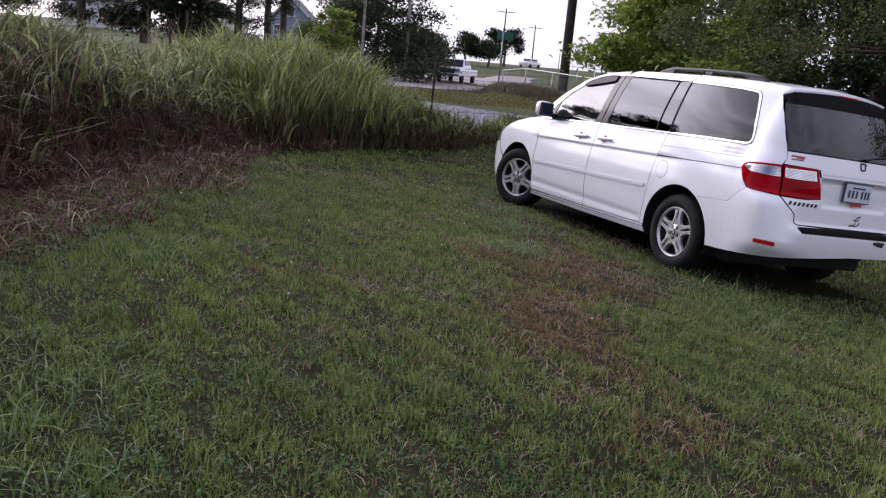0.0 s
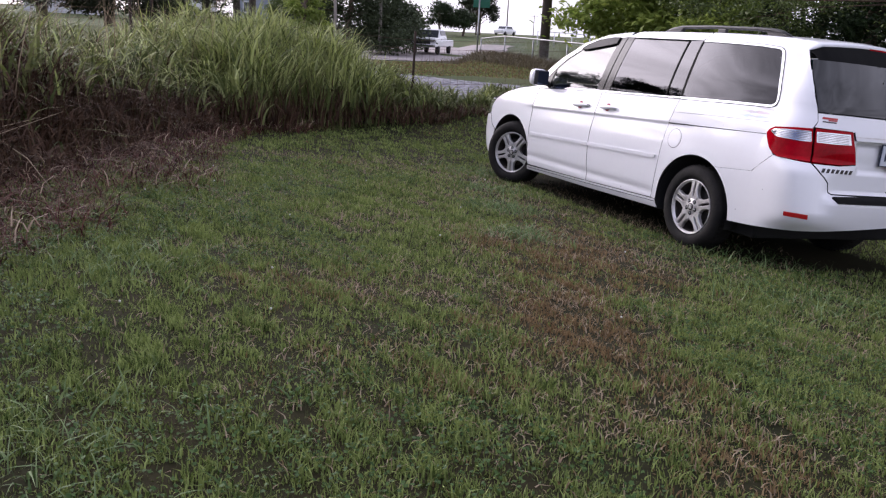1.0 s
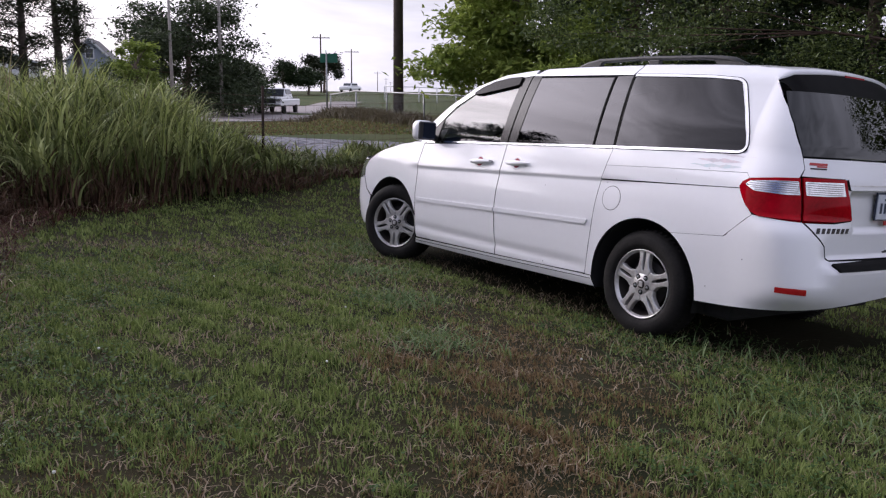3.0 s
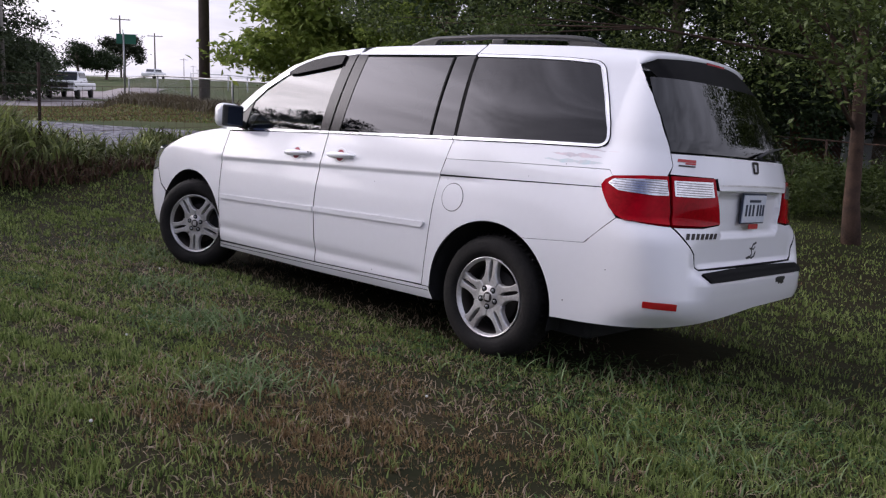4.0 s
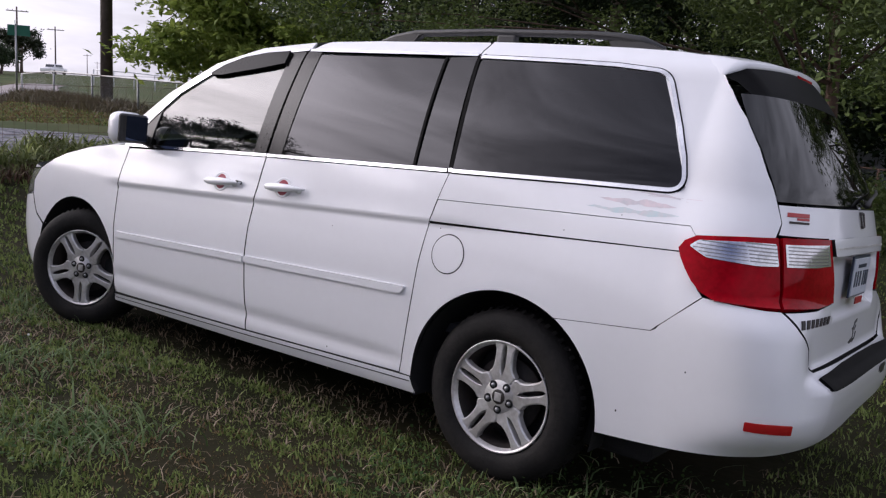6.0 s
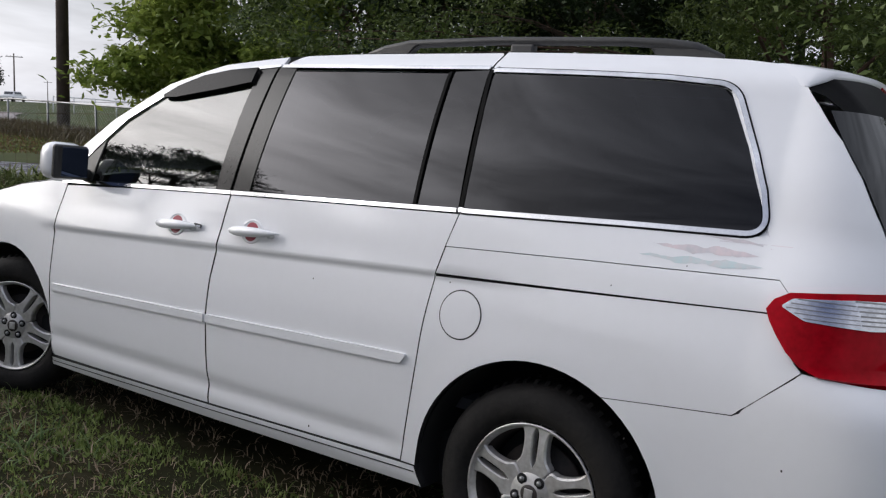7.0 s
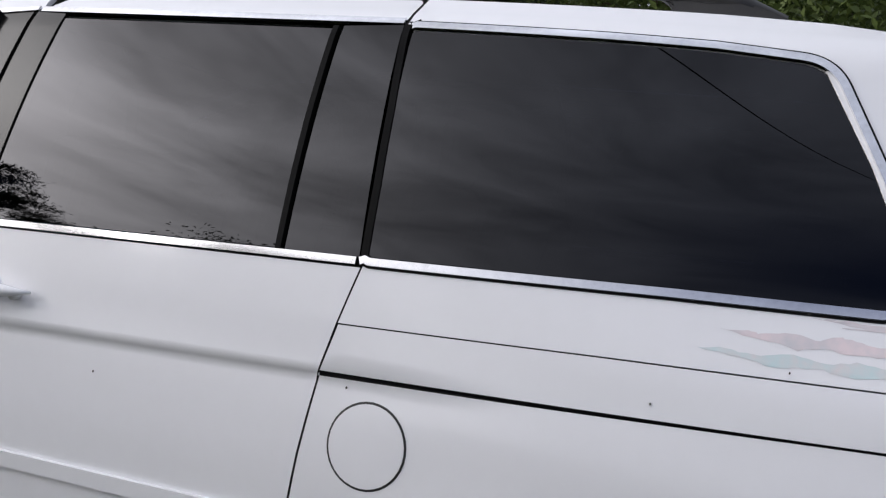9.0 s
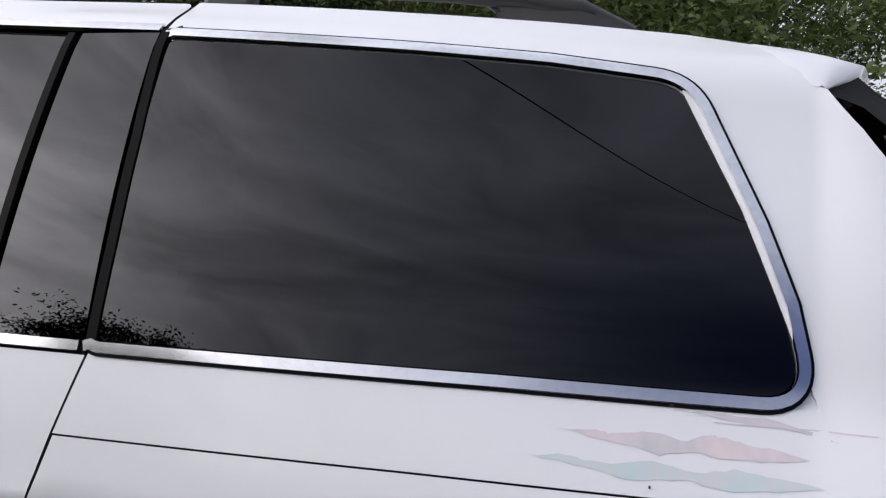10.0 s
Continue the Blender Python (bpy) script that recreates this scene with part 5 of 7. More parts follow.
# ---- distant road, drive and verge ----
def ribbon(name, line, width, mat, label, cat, lift=0.03, step=1.0):
    """A strip of road laid on the ground along a line of places."""
    p = np.array(line, float)
    s = np.concatenate([[0], np.cumsum(np.hypot(*np.diff(p, axis=0).T))])
    t = np.linspace(0, s[-1], int(s[-1] / step) + 2)
    c = np.stack([np.interp(t, s, p[:, 0]), np.interp(t, s, p[:, 1])], -1)
    d = np.gradient(c, axis=0)
    d /= np.linalg.norm(d, axis=1, keepdims=True)
    n = np.stack([-d[:, 1], d[:, 0]], -1)
    cols = np.linspace(-0.5, 0.5, 9)
    wob = 1 + 0.06 * np.sin(t * 0.9) + 0.04 * np.sin(t * 2.3 + 1)
    v = np.concatenate([c + n * (k * width * wob)[:, None] for k in cols])
    z = land(v[:, 0], v[:, 1]) + lift
    m = len(t)
    f = [(k * m + i, k * m + i + 1, (k + 1) * m + i + 1, (k + 1) * m + i) for k in range(8) for i in range(m - 1)]
    ob = part(name, np_mesh(name, np.column_stack([v, z]), f), mat, smooth=True)
    return tagged(ob, label, cat, kind="structure")


E2 = (-5.617, -4.624)
ribbon("drive", [tuple(spot(az, d, E2).xy) for az, d in ((12, 24.5), (18, 21.6), (22, 20.2), (25.5, 19.1), (30, 17.9), (36, 17.2), (46, 18.0), (56, 20.5))], 4.1, M_GRAVEL, "grey gravel drive with worn edges", "drive")
ribbon("road", [tuple(spot(az, d, E2).xy) for az, d in ((-25, 62), (0, 52), (14, 50), (20, 52), (23.5, 59), (25.6, 68), (26.8, 78))], 9.5, M_ROAD, "pale worn country road", "road", 0.05, 2.0)


# ---- fences ----
def line_of_posts(name, line, spacing, height, r, mat, label, cat, wires=(), wire_mat=None, rail=None, mesh=None, top_r=0.02):
    """A fence: each post a part, wires or a mesh between them."""
    p = np.array(line, float)
    s = np.concatenate([[0], np.cumsum(np.hypot(*np.diff(p, axis=0).T))])
    t = np.linspace(0, s[-1], max(2, int(round(s[-1] / spacing)) + 1)) if spacing else s
    xy = np.stack([np.interp(t, s, p[:, 0]), np.interp(t, s, p[:, 1])], -1)
    z = land(xy[:, 0], xy[:, 1])
    f = empty(name, Matrix.Translation((xy[0, 0], xy[0, 1], z[0])))
    tagged(f, label, cat)
    o = np.array([xy[0, 0], xy[0, 1], z[0]])
    rnd = random.Random(5)
    tops = []
    for (x, y), zz in zip(xy, z):
        q = np.array([x, y, zz]) - o
        tilt = (rnd.uniform(-0.03, 0.03) * height, rnd.uniform(-0.03, 0.03) * height)
        part("post", tube(bmesh.new(), [tuple(q + [0, 0, -0.25]), tuple(q + [tilt[0], tilt[1], height])], r, 8), mat, f, smooth=True)
        tops.append(q + [tilt[0], tilt[1], 0])
    for h in wires:
        pts = []
        for q0, q1 in zip(tops, tops[1:]):
            for k in range(4):
                w = k / 4
                pts.append(tuple(q0 * (1 - w) + q1 * w + [0, 0, h - 0.05 * w * (1 - w)]))
        pts.append(tuple(tops[-1] + [0, 0, h]))
        part("wire", tube(bmesh.new(), pts, 0.0035, 4), wire_mat or mat, f)
    if rail:
        part("top_rail", tube(bmesh.new(), [tuple(q + [0, 0, rail]) for q in tops], top_r, 8), mat, f, smooth=True)
    if mesh:
        pitch, wr, diag, h0, h1 = mesh
        verts, faces = [], []

        def thin(a0, a1):
            d = a1 - a0
            if np.linalg.norm(d) < 1e-5:
                return
            side = np.cross(d, [0, 0, 1.0] if abs(d[2]) < 0.9 * np.linalg.norm(d) else [1.0, 0, 0])
            side = side / np.linalg.norm(side) * wr
            up = np.cross(side, d)
            up = up / np.linalg.norm(up) * wr
            k = len(verts)
            for e in (a0, a1):
                verts.extend([e + side, e - 0.5 * side + 0.87 * up, e - 0.5 * side - 0.87 * up])
            faces.extend([(k, k + 1, k + 4, k + 3), (k + 1, k + 2, k + 5, k + 4), (k + 2, k, k + 3, k + 5)])

        for q0, q1 in zip(tops, tops[1:]):
            length = np.linalg.norm((q1 - q0)[:2])
            m = max(1, int(length / pitch))
            for k in range(m):
                p0 = q0 + (q1 - q0) * (k / m)
                if diag:
                    for sgn in (-1, 1):
                        e = (k + sgn * (h1 - h0) / pitch) / m
                        lo, hi = p0 + [0, 0, h0], q0 + (q1 - q0) * e + [0, 0, h1]
                        if e < 0 or e > 1:
                            cut = ((0 if e < 0 else 1) - k / m) / (e - k / m)
                            hi = lo + (hi - lo) * cut
                        thin(lo, hi)
                else:
                    thin(p0 + [0, 0, h0], p0 + [0, 0, h1])
        ob = part("wire_mesh", np_mesh("wire_mesh", np.array(verts), faces), wire_mat or mat, f)
        ob["kind"] = "stuff"
    return f


# stock fence behind the tall grass, running on past the van's nose
fence_line = [(-16, 2.4), (-12.2, 5.0), (-8.5, 7.2), (-4.2, 8.7), (0.35, 8.6), (5.6, 9.2), (10.5, 9.9), (15.0, 10.6)]
line_of_posts("wire_fence", fence_line, None, 1.35, 0.022, M_RUSTDARK, "rusty steel post and woven wire fence in tall grass", "fence", (0.25, 0.45, 0.65, 0.85, 1.05, 1.2), M_RUST, mesh=(0.15, 0.0022, False, 0.1, 1.05))
# chain link round the corner plot
c0, c1, c2 = spot(28.1, 34), spot(36.2, 23.0), spot(54, 18.5)
line_of_posts("chain_link_fence", [(c0.x, c0.y), (c1.x, c1.y), (c2.x, c2.y)], 3.0, 0.92, 0.03, M_STEEL, "galvanised chain link fence with a top rail", "fence", (), M_STEEL, 0.90, (0.11, 0.0022, True, 0.05, 0.88), 0.022)
c3, c4 = spot(31.8, 80), spot(36.5, 74)
line_of_posts("picket_fence", [(c3.x, c3.y), (c4.x, c4.y)], 2.4, 1.3, 0.05, M_SIDING_WHITE, "far white post and rail fence", "fence", (0.3, 0.7, 1.1), M_SIDING_WHITE, 1.25, None, 0.05)
# pasture fence across the rise behind the grass
p0, p1, p2 = spot(-14, 26, (-5.6, -4.6)), spot(6, 29, (-5.6, -4.6)), spot(19, 33, (-5.6, -4.6))
line_of_posts("pasture_fence", [(p0.x, p0.y), (p1.x, p1.y), (p2.x, p2.y)], 3.6, 1.2, 0.042, M_RUSTDARK, "dark wooden post and wire pasture fence", "fence", (0.4, 0.75, 1.1), M_RUSTDARK)
# garden fence behind the right-hand tree
g0, g1, g2 = spot(67, 24), spot(78, 21), spot(100, 20)
line_of_posts("garden_fence", [(g0.x, g0.y), (g1.x, g1.y), (g2.x, g2.y)], 2.6, 1.3, 0.03, M_RUST, "rusty chain link garden fence", "fence", (), M_STEEL, 1.28, (0.12, 0.0025, True, 0.05, 1.25), 0.02)

# distant utility poles along the road
for az, d, h in ((27.72, 118, 7.6), (29.7, 150, 7.2), (31.4, 300, 6.8), (31.95, 420, 6.4), (32.25, 560, 6.2)):
    utility_pole(spot(az, d), h, 0.13, 2.4, az=az, label="distant weathered utility pole with a crossarm")
utility_pole(spot(18.8, 58, E2), 8.2, 0.11, 0.5, az=19, label="slim grey utility pole beside the trees", wood=M_GREYWOOD)
utility_pole(spot(21.7, 60, E2), 9.8, 0.12, 2.4, az=20, label="slim grey utility pole beside the trees", wood=M_GREYWOOD)


def cable(points, r=0.012):
    ob = part("overhead_cable", tube(bmesh.new(), points, r, 5), M_BLACK)
    return tagged(ob, "black overhead cable strung across the open sky", "cable")


def sag(a, b, drop, n=14):
    a, b = Vector(a), Vector(b)
    return [tuple(a.lerp(b, k / n) - Vector((0, 0, drop * 4 * (k / n) * (1 - k / n)))) for k in range(n + 1)]


pa, pb = spot(18.8, 58, E2), spot(21.7, 60, E2)
for z0, z1 in ((7.4, 7.6), (6.2, 5.4)):
    far_left = spot(2, 70, E2)
    cable(sag(far_left + Vector((0, 0, z0 + 1.5)), pa + Vector((0, 0, z0)), 1.2), 0.02)
    cable(sag(pa + Vector((0, 0, z0)), pb + Vector((0, 0, z1)), 0.2), 0.02)


cable(sag((-8.0, -24.0, 9.0), spot(10.73, 44, E2) + Vector((0, 0, 8.6)), 0.6, 40), 0.011)


# ---- trees ----
def leaf_mesh(name, pos, size, rng, droop=0.0, slim=0.45):
    """Leaves at places pos: folded diamonds, turned at random."""
    n = len(pos)
    a = rng.normal(size=(n, 3))
    a[:, 2] = 0.55 * a[:, 2] - droop
    a /= np.linalg.norm(a, axis=1, keepdims=True)
    b = np.cross(a, np.array([0, 0, 1.1]) + rng.normal(size=(n, 3)) * 0.75)
    b /= np.linalg.norm(b, axis=1, keepdims=True)
    c = np.cross(a, b)
    c *= np.sign(c[:, 2:3] + 1e-9)
    L = size * rng.uniform(0.6, 1.3, (n, 1))
    v = np.stack([pos, pos + a * L * 0.5 + b * L * slim * 0.5 + c * L * 0.08, pos + a * L, pos + a * L * 0.5 - b * L * slim * 0.5 + c * L * 0.08], 1).reshape(-1, 3)
    f = np.arange(4 * n).reshape(-1, 4)
    return np_mesh(name, v, f)


def clumps(blobs, per, rng, sub=0.5, flat=0.5):
    """Places of leaves: blobs of (x, y, z, rx, ry, rz, weight) broken into small clumps with gaps between."""
    out = []
    total = sum(b[6] for b in blobs)
    for x, y, z, rx, ry, rz, w in blobs:
        m = max(3, int(12 * w / total * len(blobs)))
        d = rng.normal(size=(m, 3))
        d /= np.linalg.norm(d, axis=1, keepdims=True)
        r = rng.uniform(0.45, 1.08, (m, 1)) ** 0.6
        centre = np.array([x, y, z]) + d * r * [rx, ry, rz]
        k = int(per * w / total / m)
        for c in centre:
            s = sub * rng.uniform(0.6, 1.5)
            e = rng.normal(size=(k, 3)) * [s, s, s * flat] * 0.62
            out.append(c + e)
    return np.concatenate(out)


def limb_tree(name, at, height, r, lean, blobs, leaves, leaf, mat, bark, label, cat="tree", seed=1, sub=0.5, droop=0.3, group="", slim=0.45):
    rng = np.random.default_rng(seed)
    rnd = random.Random(seed)
    t = empty(name, Matrix.Translation(at))
    tagged(t, label, cat, group)
    top = Vector((lean[0], lean[1], height * 0.72))
    bm = bmesh.new()
    n = 6
    spine = [Vector((lean[0] * (k / n) ** 1.5 + rnd.uniform(-0.05, 0.05) * r * 8, lean[1] * (k / n) ** 1.5 + rnd.uniform(-0.05, 0.05) * r * 8, -0.3 + (top.z + 0.3) * k / n)) for k in range(n + 1)]
    tube(bm, [tuple(p) for p in spine], [r * (1.25 if k == 0 else 1.0) * (1 - 0.75 * k / n) for k in range(n + 1)], 10)
    for x, y, z, rx, ry, rz, w in blobs[:: max(1, len(blobs) // 10)]:
        k = rnd.randint(2, n - 1)
        p0, p1 = spine[k], Vector((x, y, z))
        mid = p0.lerp(p1, 0.5) + Vector((rnd.uniform(-0.3, 0.3), rnd.uniform(-0.3, 0.3), rnd.uniform(0.0, 0.5)))
        tube(bm, [tuple(p0), tuple(mid), tuple(p1)], [r * 0.24, r * 0.12, r * 0.03], 6)
        for _ in range(3):
            q = p1 + Vector((rnd.uniform(-rx, rx), rnd.uniform(-ry, ry), rnd.uniform(-rz, rz))) * 0.8
            tube(bm, [tuple(mid), tuple(mid.lerp(q, 0.5) + Vector((0, 0, 0.1))), tuple(q)], [r * 0.10, r * 0.05, r * 0.015], 5)
    part("trunk", bm, bark, t, smooth=True)
    crown = part("crown", leaf_mesh("crown", clumps(blobs, leaves, rng, sub), leaf, rng, droop, slim), mat, t)
    crown["kind"] = "stuff"
    return t


def round_blobs(height, spread, low, n, rng, drop=0.0):
    out = []
    for _ in range(n):
        a, r = rng.uniform(0, math.tau), spread * math.sqrt(rng.uniform(0.05, 1))
        z = low + (height - low) * (rng.uniform(0.05, 1.0)) * (1 - 0.35 * (r / spread) ** 2)
        s = spread * rng.uniform(0.26, 0.42)
        out.append((r * math.cos(a), r * math.sin(a), z, s, s, s * 0.72, s ** 2))
    return out


def broad_tree(at, height, spread, low, leaves, leaf, mat, label, seed, blobs=16, bark=M_BARK, r=0.2, sub=0.5, group="", slim=0.45):
    rng = np.random.default_rng(seed)
    return limb_tree("tree", at, height, r, (rng.uniform(-0.3, 0.3), rng.uniform(-0.3, 0.3)), round_blobs(height, spread, low, blobs, rng), leaves, leaf, mat, bark, label, "tree", seed, sub, 0.3, group, slim)


# the leafy bright tree beyond the fence, left of the dark wood
broad_tree(spot(40.6, 24), 11.0, 2.8, 0.9, 34000, 0.22, M_LEAF_BRIGHT, "leafy bright green mulberry tree beyond the fence", 11, 30, r=0.22, sub=0.40)
broad_tree(spot(48.5, 27), 12.5, 4.2, 1.0, 46000, 0.17, M_LEAF_MID, "dense dark green tree behind the fence", 12, 24, r=0.25, sub=0.5)
broad_tree(spot(54, 25), 12.5, 4.6, 0.6, 46000, 0.17, M_LEAF_DARK, "dense dark green tree in the wood edge", 13, 24, r=0.25, sub=0.5, group="wood edge trees")
broad_tree(spot(62.5, 24), 12.0, 4.4, 0.6, 46000, 0.17, M_LEAF_DARK, "dense dark green tree in the wood edge", 14, 24, r=0.25, sub=0.5, group="wood edge trees")
broad_tree(spot(50, 36), 14.0, 6.5, 0.5, 22000, 0.30, M_LEAF_DARK, "dense dark green tree in the wood edge", 15, 26, r=0.3, sub=0.7, group="wood edge trees")
broad_tree(spot(59, 36), 14.0, 6.5, 0.5, 22000, 0.30, M_LEAF_DARK, "dense dark green tree in the wood edge", 16, 26, r=0.3, sub=0.7, group="wood edge trees")
broad_tree(spot(68, 34), 13.0, 5.5, 1.5, 20000, 0.28, M_LEAF_DARK, "dense dark green tree in the wood edge", 17, 24, r=0.3, sub=0.6, group="wood edge trees")
for k, az in enumerate((75, 83, 92)):
    broad_tree(spot(az, 31), 11.0, 5.0, 0.5, 22000, 0.26, M_LEAF_DARK, "dense dark green tree in the wood edge", 101 + k, 24, r=0.3, sub=0.6, group="wood edge trees")
# small bush added before the wood, its bright green painting a lit patch of leaves
limb_tree("bush", spot(44.8, 20.5), 3.2, 0.05, (0, 0), [(0, 0, 2.1, 0.9, 0.9, 0.7, 1), (0.5, 0.3, 1.5, 0.8, 0.8, 0.7, 1), (-0.5, -0.2, 1.3, 0.8, 0.8, 0.7, 1), (0.1, 0.0, 2.7, 0.5, 0.5, 0.4, 0.5)], 7000, 0.15, M_LEAF_BRIGHT, M_BARK, "bright green bush in place of a lit patch of tree leaves", "bush", 21, 0.3)
# overhanging tree with the reddish trunk on the right
rng_r = np.random.default_rng(31)
right_blobs = [(rng_r.uniform(-5.6, 3.0), rng_r.uniform(-3.2, 4.5), rng_r.uniform(2.6, 6.5), 1.1, 1.1, 0.7, 1.0) for _ in range(40)]
limb_tree("tree", spot(75.6, 13.5, (-4.146, -2.324)), 7.5, 0.13, (-0.4, 0.3), right_blobs, 150000, 0.068, M_LEAF_MID, M_REDBARK, "overhanging hackberry tree with a reddish trunk", "tree", 32, 0.42)
limb_tree("tree", spot(84, 14.5, (-4.146, -2.324)), 7.0, 0.14, (0.3, -0.2), [(rng_r.uniform(-2.5, 3.5), rng_r.uniform(-3.0, 3.0), rng_r.uniform(2.2, 6.5), 1.1, 1.1, 0.8, 1.0) for _ in range(24)], 60000, 0.075, M_LEAF_MID, M_BARK, "leafy tree beside the garden fence", "tree", 33, 0.42)
# undergrowth along the garden fence
for k, (az, d, h) in enumerate(((66, 19, 1.5), (70.5, 17.5, 1.2), (74, 18.5, 1.0), (79, 17, 1.3), (84, 17, 1.5), (90, 16, 1.4), (58, 20, 2.0), (51, 20.5, 1.9))):
    limb_tree("bush", spot(az, d), h, 0.04, (0, 0), [(0, 0, h * 0.6, 1.1, 1.1, h * 0.4, 1), (0.9, 0.3, h * 0.45, 0.9, 0.9, h * 0.35, 1), (-0.9, -0.2, h * 0.5, 0.9, 0.9, h * 0.35, 1)], 5000, 0.10, M_LEAF_MID, M_BARK, "low dark green scrub at the lawn's edge", "bush", 41 + k, 0.32, group="lawn edge scrub")

# trees by the far road
broad_tree(spot(19.6, 62, E2), 8.2, 4.1, 0.6, 34000, 0.26, M_LEAF_FAR, "big rounded dark tree beside the house", 51, 34, r=0.3, sub=0.75)
broad_tree(spot(22.8, 68, E2), 5.0, 2.2, 0.6, 12000, 0.26, M_LEAF_FAR, "drooping dark green tree by the road", 52, 16, r=0.2, sub=0.6)
broad_tree(spot(16.9, 72, E2), 3.6, 2.2, 0.6, 12000, 0.28, M_LEAF_MID, "rounded green tree beside the house", 53, 16, r=0.2, sub=0.6)
broad_tree(spot(25.3, 100), 3.5, 1.7, 1.2, 8000, 0.26, M_LEAF_DARK, "small dark spreading tree by the road", 54, 10, r=0.18, sub=0.55, group="small road trees")
broad_tree(spot(26.9, 102), 3.2, 1.5, 1.1, 8000, 0.26, M_LEAF_DARK, "small dark spreading tree by the road", 55, 10, r=0.18, sub=0.55, group="small road trees")
broad_tree(spot(27.9, 112), 6.2, 1.9, 1.0, 6000, 0.34, M_NEEDLE, "tall ragged dark tree far along the road", 56, 12, r=0.2, sub=0.45)
broad_tree(spot(22.6, 120), 3.0, 3.2, 0.3, 6000, 0.36, M_LEAF_DARK, "low dark hedgerow far along the road", 57, 12, r=0.2, sub=0.6)


def conifer(at, height, spread, low, leaves, seed, label, sparse=1.0):
    """A pine: a straight trunk with level, broken whorls of needle clumps and sky between them."""
    rng = np.random.default_rng(seed)
    t = empty("conifer", Matrix.Translation(at))
    tagged(t, label, "conifer", "old pines")
    bm = bmesh.new()
    lx, ly = rng.uniform(-0.25, 0.25, 2)
    r = 0.19
    tube(bm, [(0, 0, -0.4), (lx * 0.3, ly * 0.3, height * 0.35), (lx, ly, height)], [r * 1.2, r * 0.85, r * 0.15], 10)
    pos = []
    z = low
    while z < height:
        f = (z - low) / (height - low)
        for _ in range(int(rng.integers(3, 6))):
            a = rng.uniform(0, math.tau)
            reach = spread * (1 - 0.75 * f) * rng.uniform(0.35, 1.1)
            tip = np.array([reach * math.cos(a), reach * math.sin(a), z + rng.uniform(-0.1, 0.45) * sparse])
            root = np.array([lx * z / height, ly * z / height, z - 0.15])
            mid = (root + tip) / 2 + [0, 0, 0.12]
            tube(bm, [tuple(root), tuple(mid), tuple(tip)], [0.045, 0.03, 0.01], 5)
            for _ in range(int(3 + reach * 3.2)):
                w = rng.uniform(0.35, 1.08)
                c = root + (tip - root) * w + rng.normal(0, 1, 3) * [0.22, 0.22, 0.10]
                pos.append(c + rng.normal(0, 1, (int(leaves), 3)) * [0.20, 0.20, 0.09])
        z += height * 0.046 * rng.uniform(0.7, 1.5)
    part("trunk", bm, M_PINEBARK, t, smooth=True)
    crown = part("crown", leaf_mesh("crown", np.concatenate(pos), 0.21, rng, 0.0, 0.24), M_NEEDLE, t)
    crown["kind"] = "stuff"
    return t


for k, (az, d, h, s) in enumerate(((-7.2, 40, 9, 2.9), (-3.95, 44, 9, 2.8), (1.37, 42, 10, 2.7), (10.73, 44, 9.5, 1.8), (12.68, 46, 10, 0.8), (13.57, 47, 9.5, 0.8))):
    conifer(spot(az, d, E2), h, s, 1.2 if s > 1 else 3.0, 38 if s > 1 else 26, 61 + k, "tall ragged dark pine on the rise")
for k, (az, d, h, s) in enumerate(((5.2, 41, 8.6, 1.35), (7.6, 43, 8.0, 1.15))):
    broad_tree(spot(az, d, E2), h, s, 0.5, 20000, 0.24, M_NEEDLE, "dense dark evergreen on the rise", 71 + k, 24, r=0.25, sub=0.42, group="dense evergreens")
# the pines beside the lawn, out to the left of the view
for k, (x, y, h, w) in enumerate(((-12.8, 13.4, 5.6, 2.8), (-15.8, 10.5, 6.0, 2.8))):
    conifer(Vector((x, y, ground_z(x, y))), h, w, 1.2, 40, 81 + k, "tall ragged dark pine beside the lawn")


def flat_pine(at, height, spread, layers, seed, label):
    """An old pine with a bare trunk and a broad flat crown of level needle pads."""
    rng = np.random.default_rng(seed)
    pads = []
    for k in range(layers):
        a, r = k * 2.4 + rng.uniform(-0.5, 0.5), spread * math.sqrt((k + 0.5) / layers)
        z = height * (1.0 - 0.30 * (r / spread) ** 2) - rng.uniform(0, 0.9)
        w = rng.uniform(0.55, 0.95)
        pads.append((r * math.cos(a), r * math.sin(a), z, w, w, 0.10, w))
    return limb_tree("conifer", at, height, 0.20, (0.3, -0.2), pads, 900 * layers, 0.15, M_NEEDLE, M_PINEBARK, label, "conifer", seed, 0.22, 0.0, "old pines", 0.22)


for x, y, h, w, n, seed in ((-10.9, 15.6, 7.9, 2.5, 26, 87), (-12.9, 24.0, 9.3, 1.5, 14, 88)):
    flat_pine(Vector((x, y, ground_z(x, y))), h, w, n, seed, "old flat-topped pine beside the lawn")
# leafy trees across the lawn
for k, (x, y, h) in enumerate(((-16.0, 13.4, 7.9), (-17.9, 10.6, 9.3))):
    broad_tree(Vector((x, y, ground_z(x, y))), h, 2.6, 1.0, 42000, 0.14, M_LEAF_DARK, "rounded dark tree across the lawn", 121 + k, 18, r=0.2, sub=0.5, group="trees across the lawn")
# vine-grown stump
vb = spot(16.85, 34, E2)
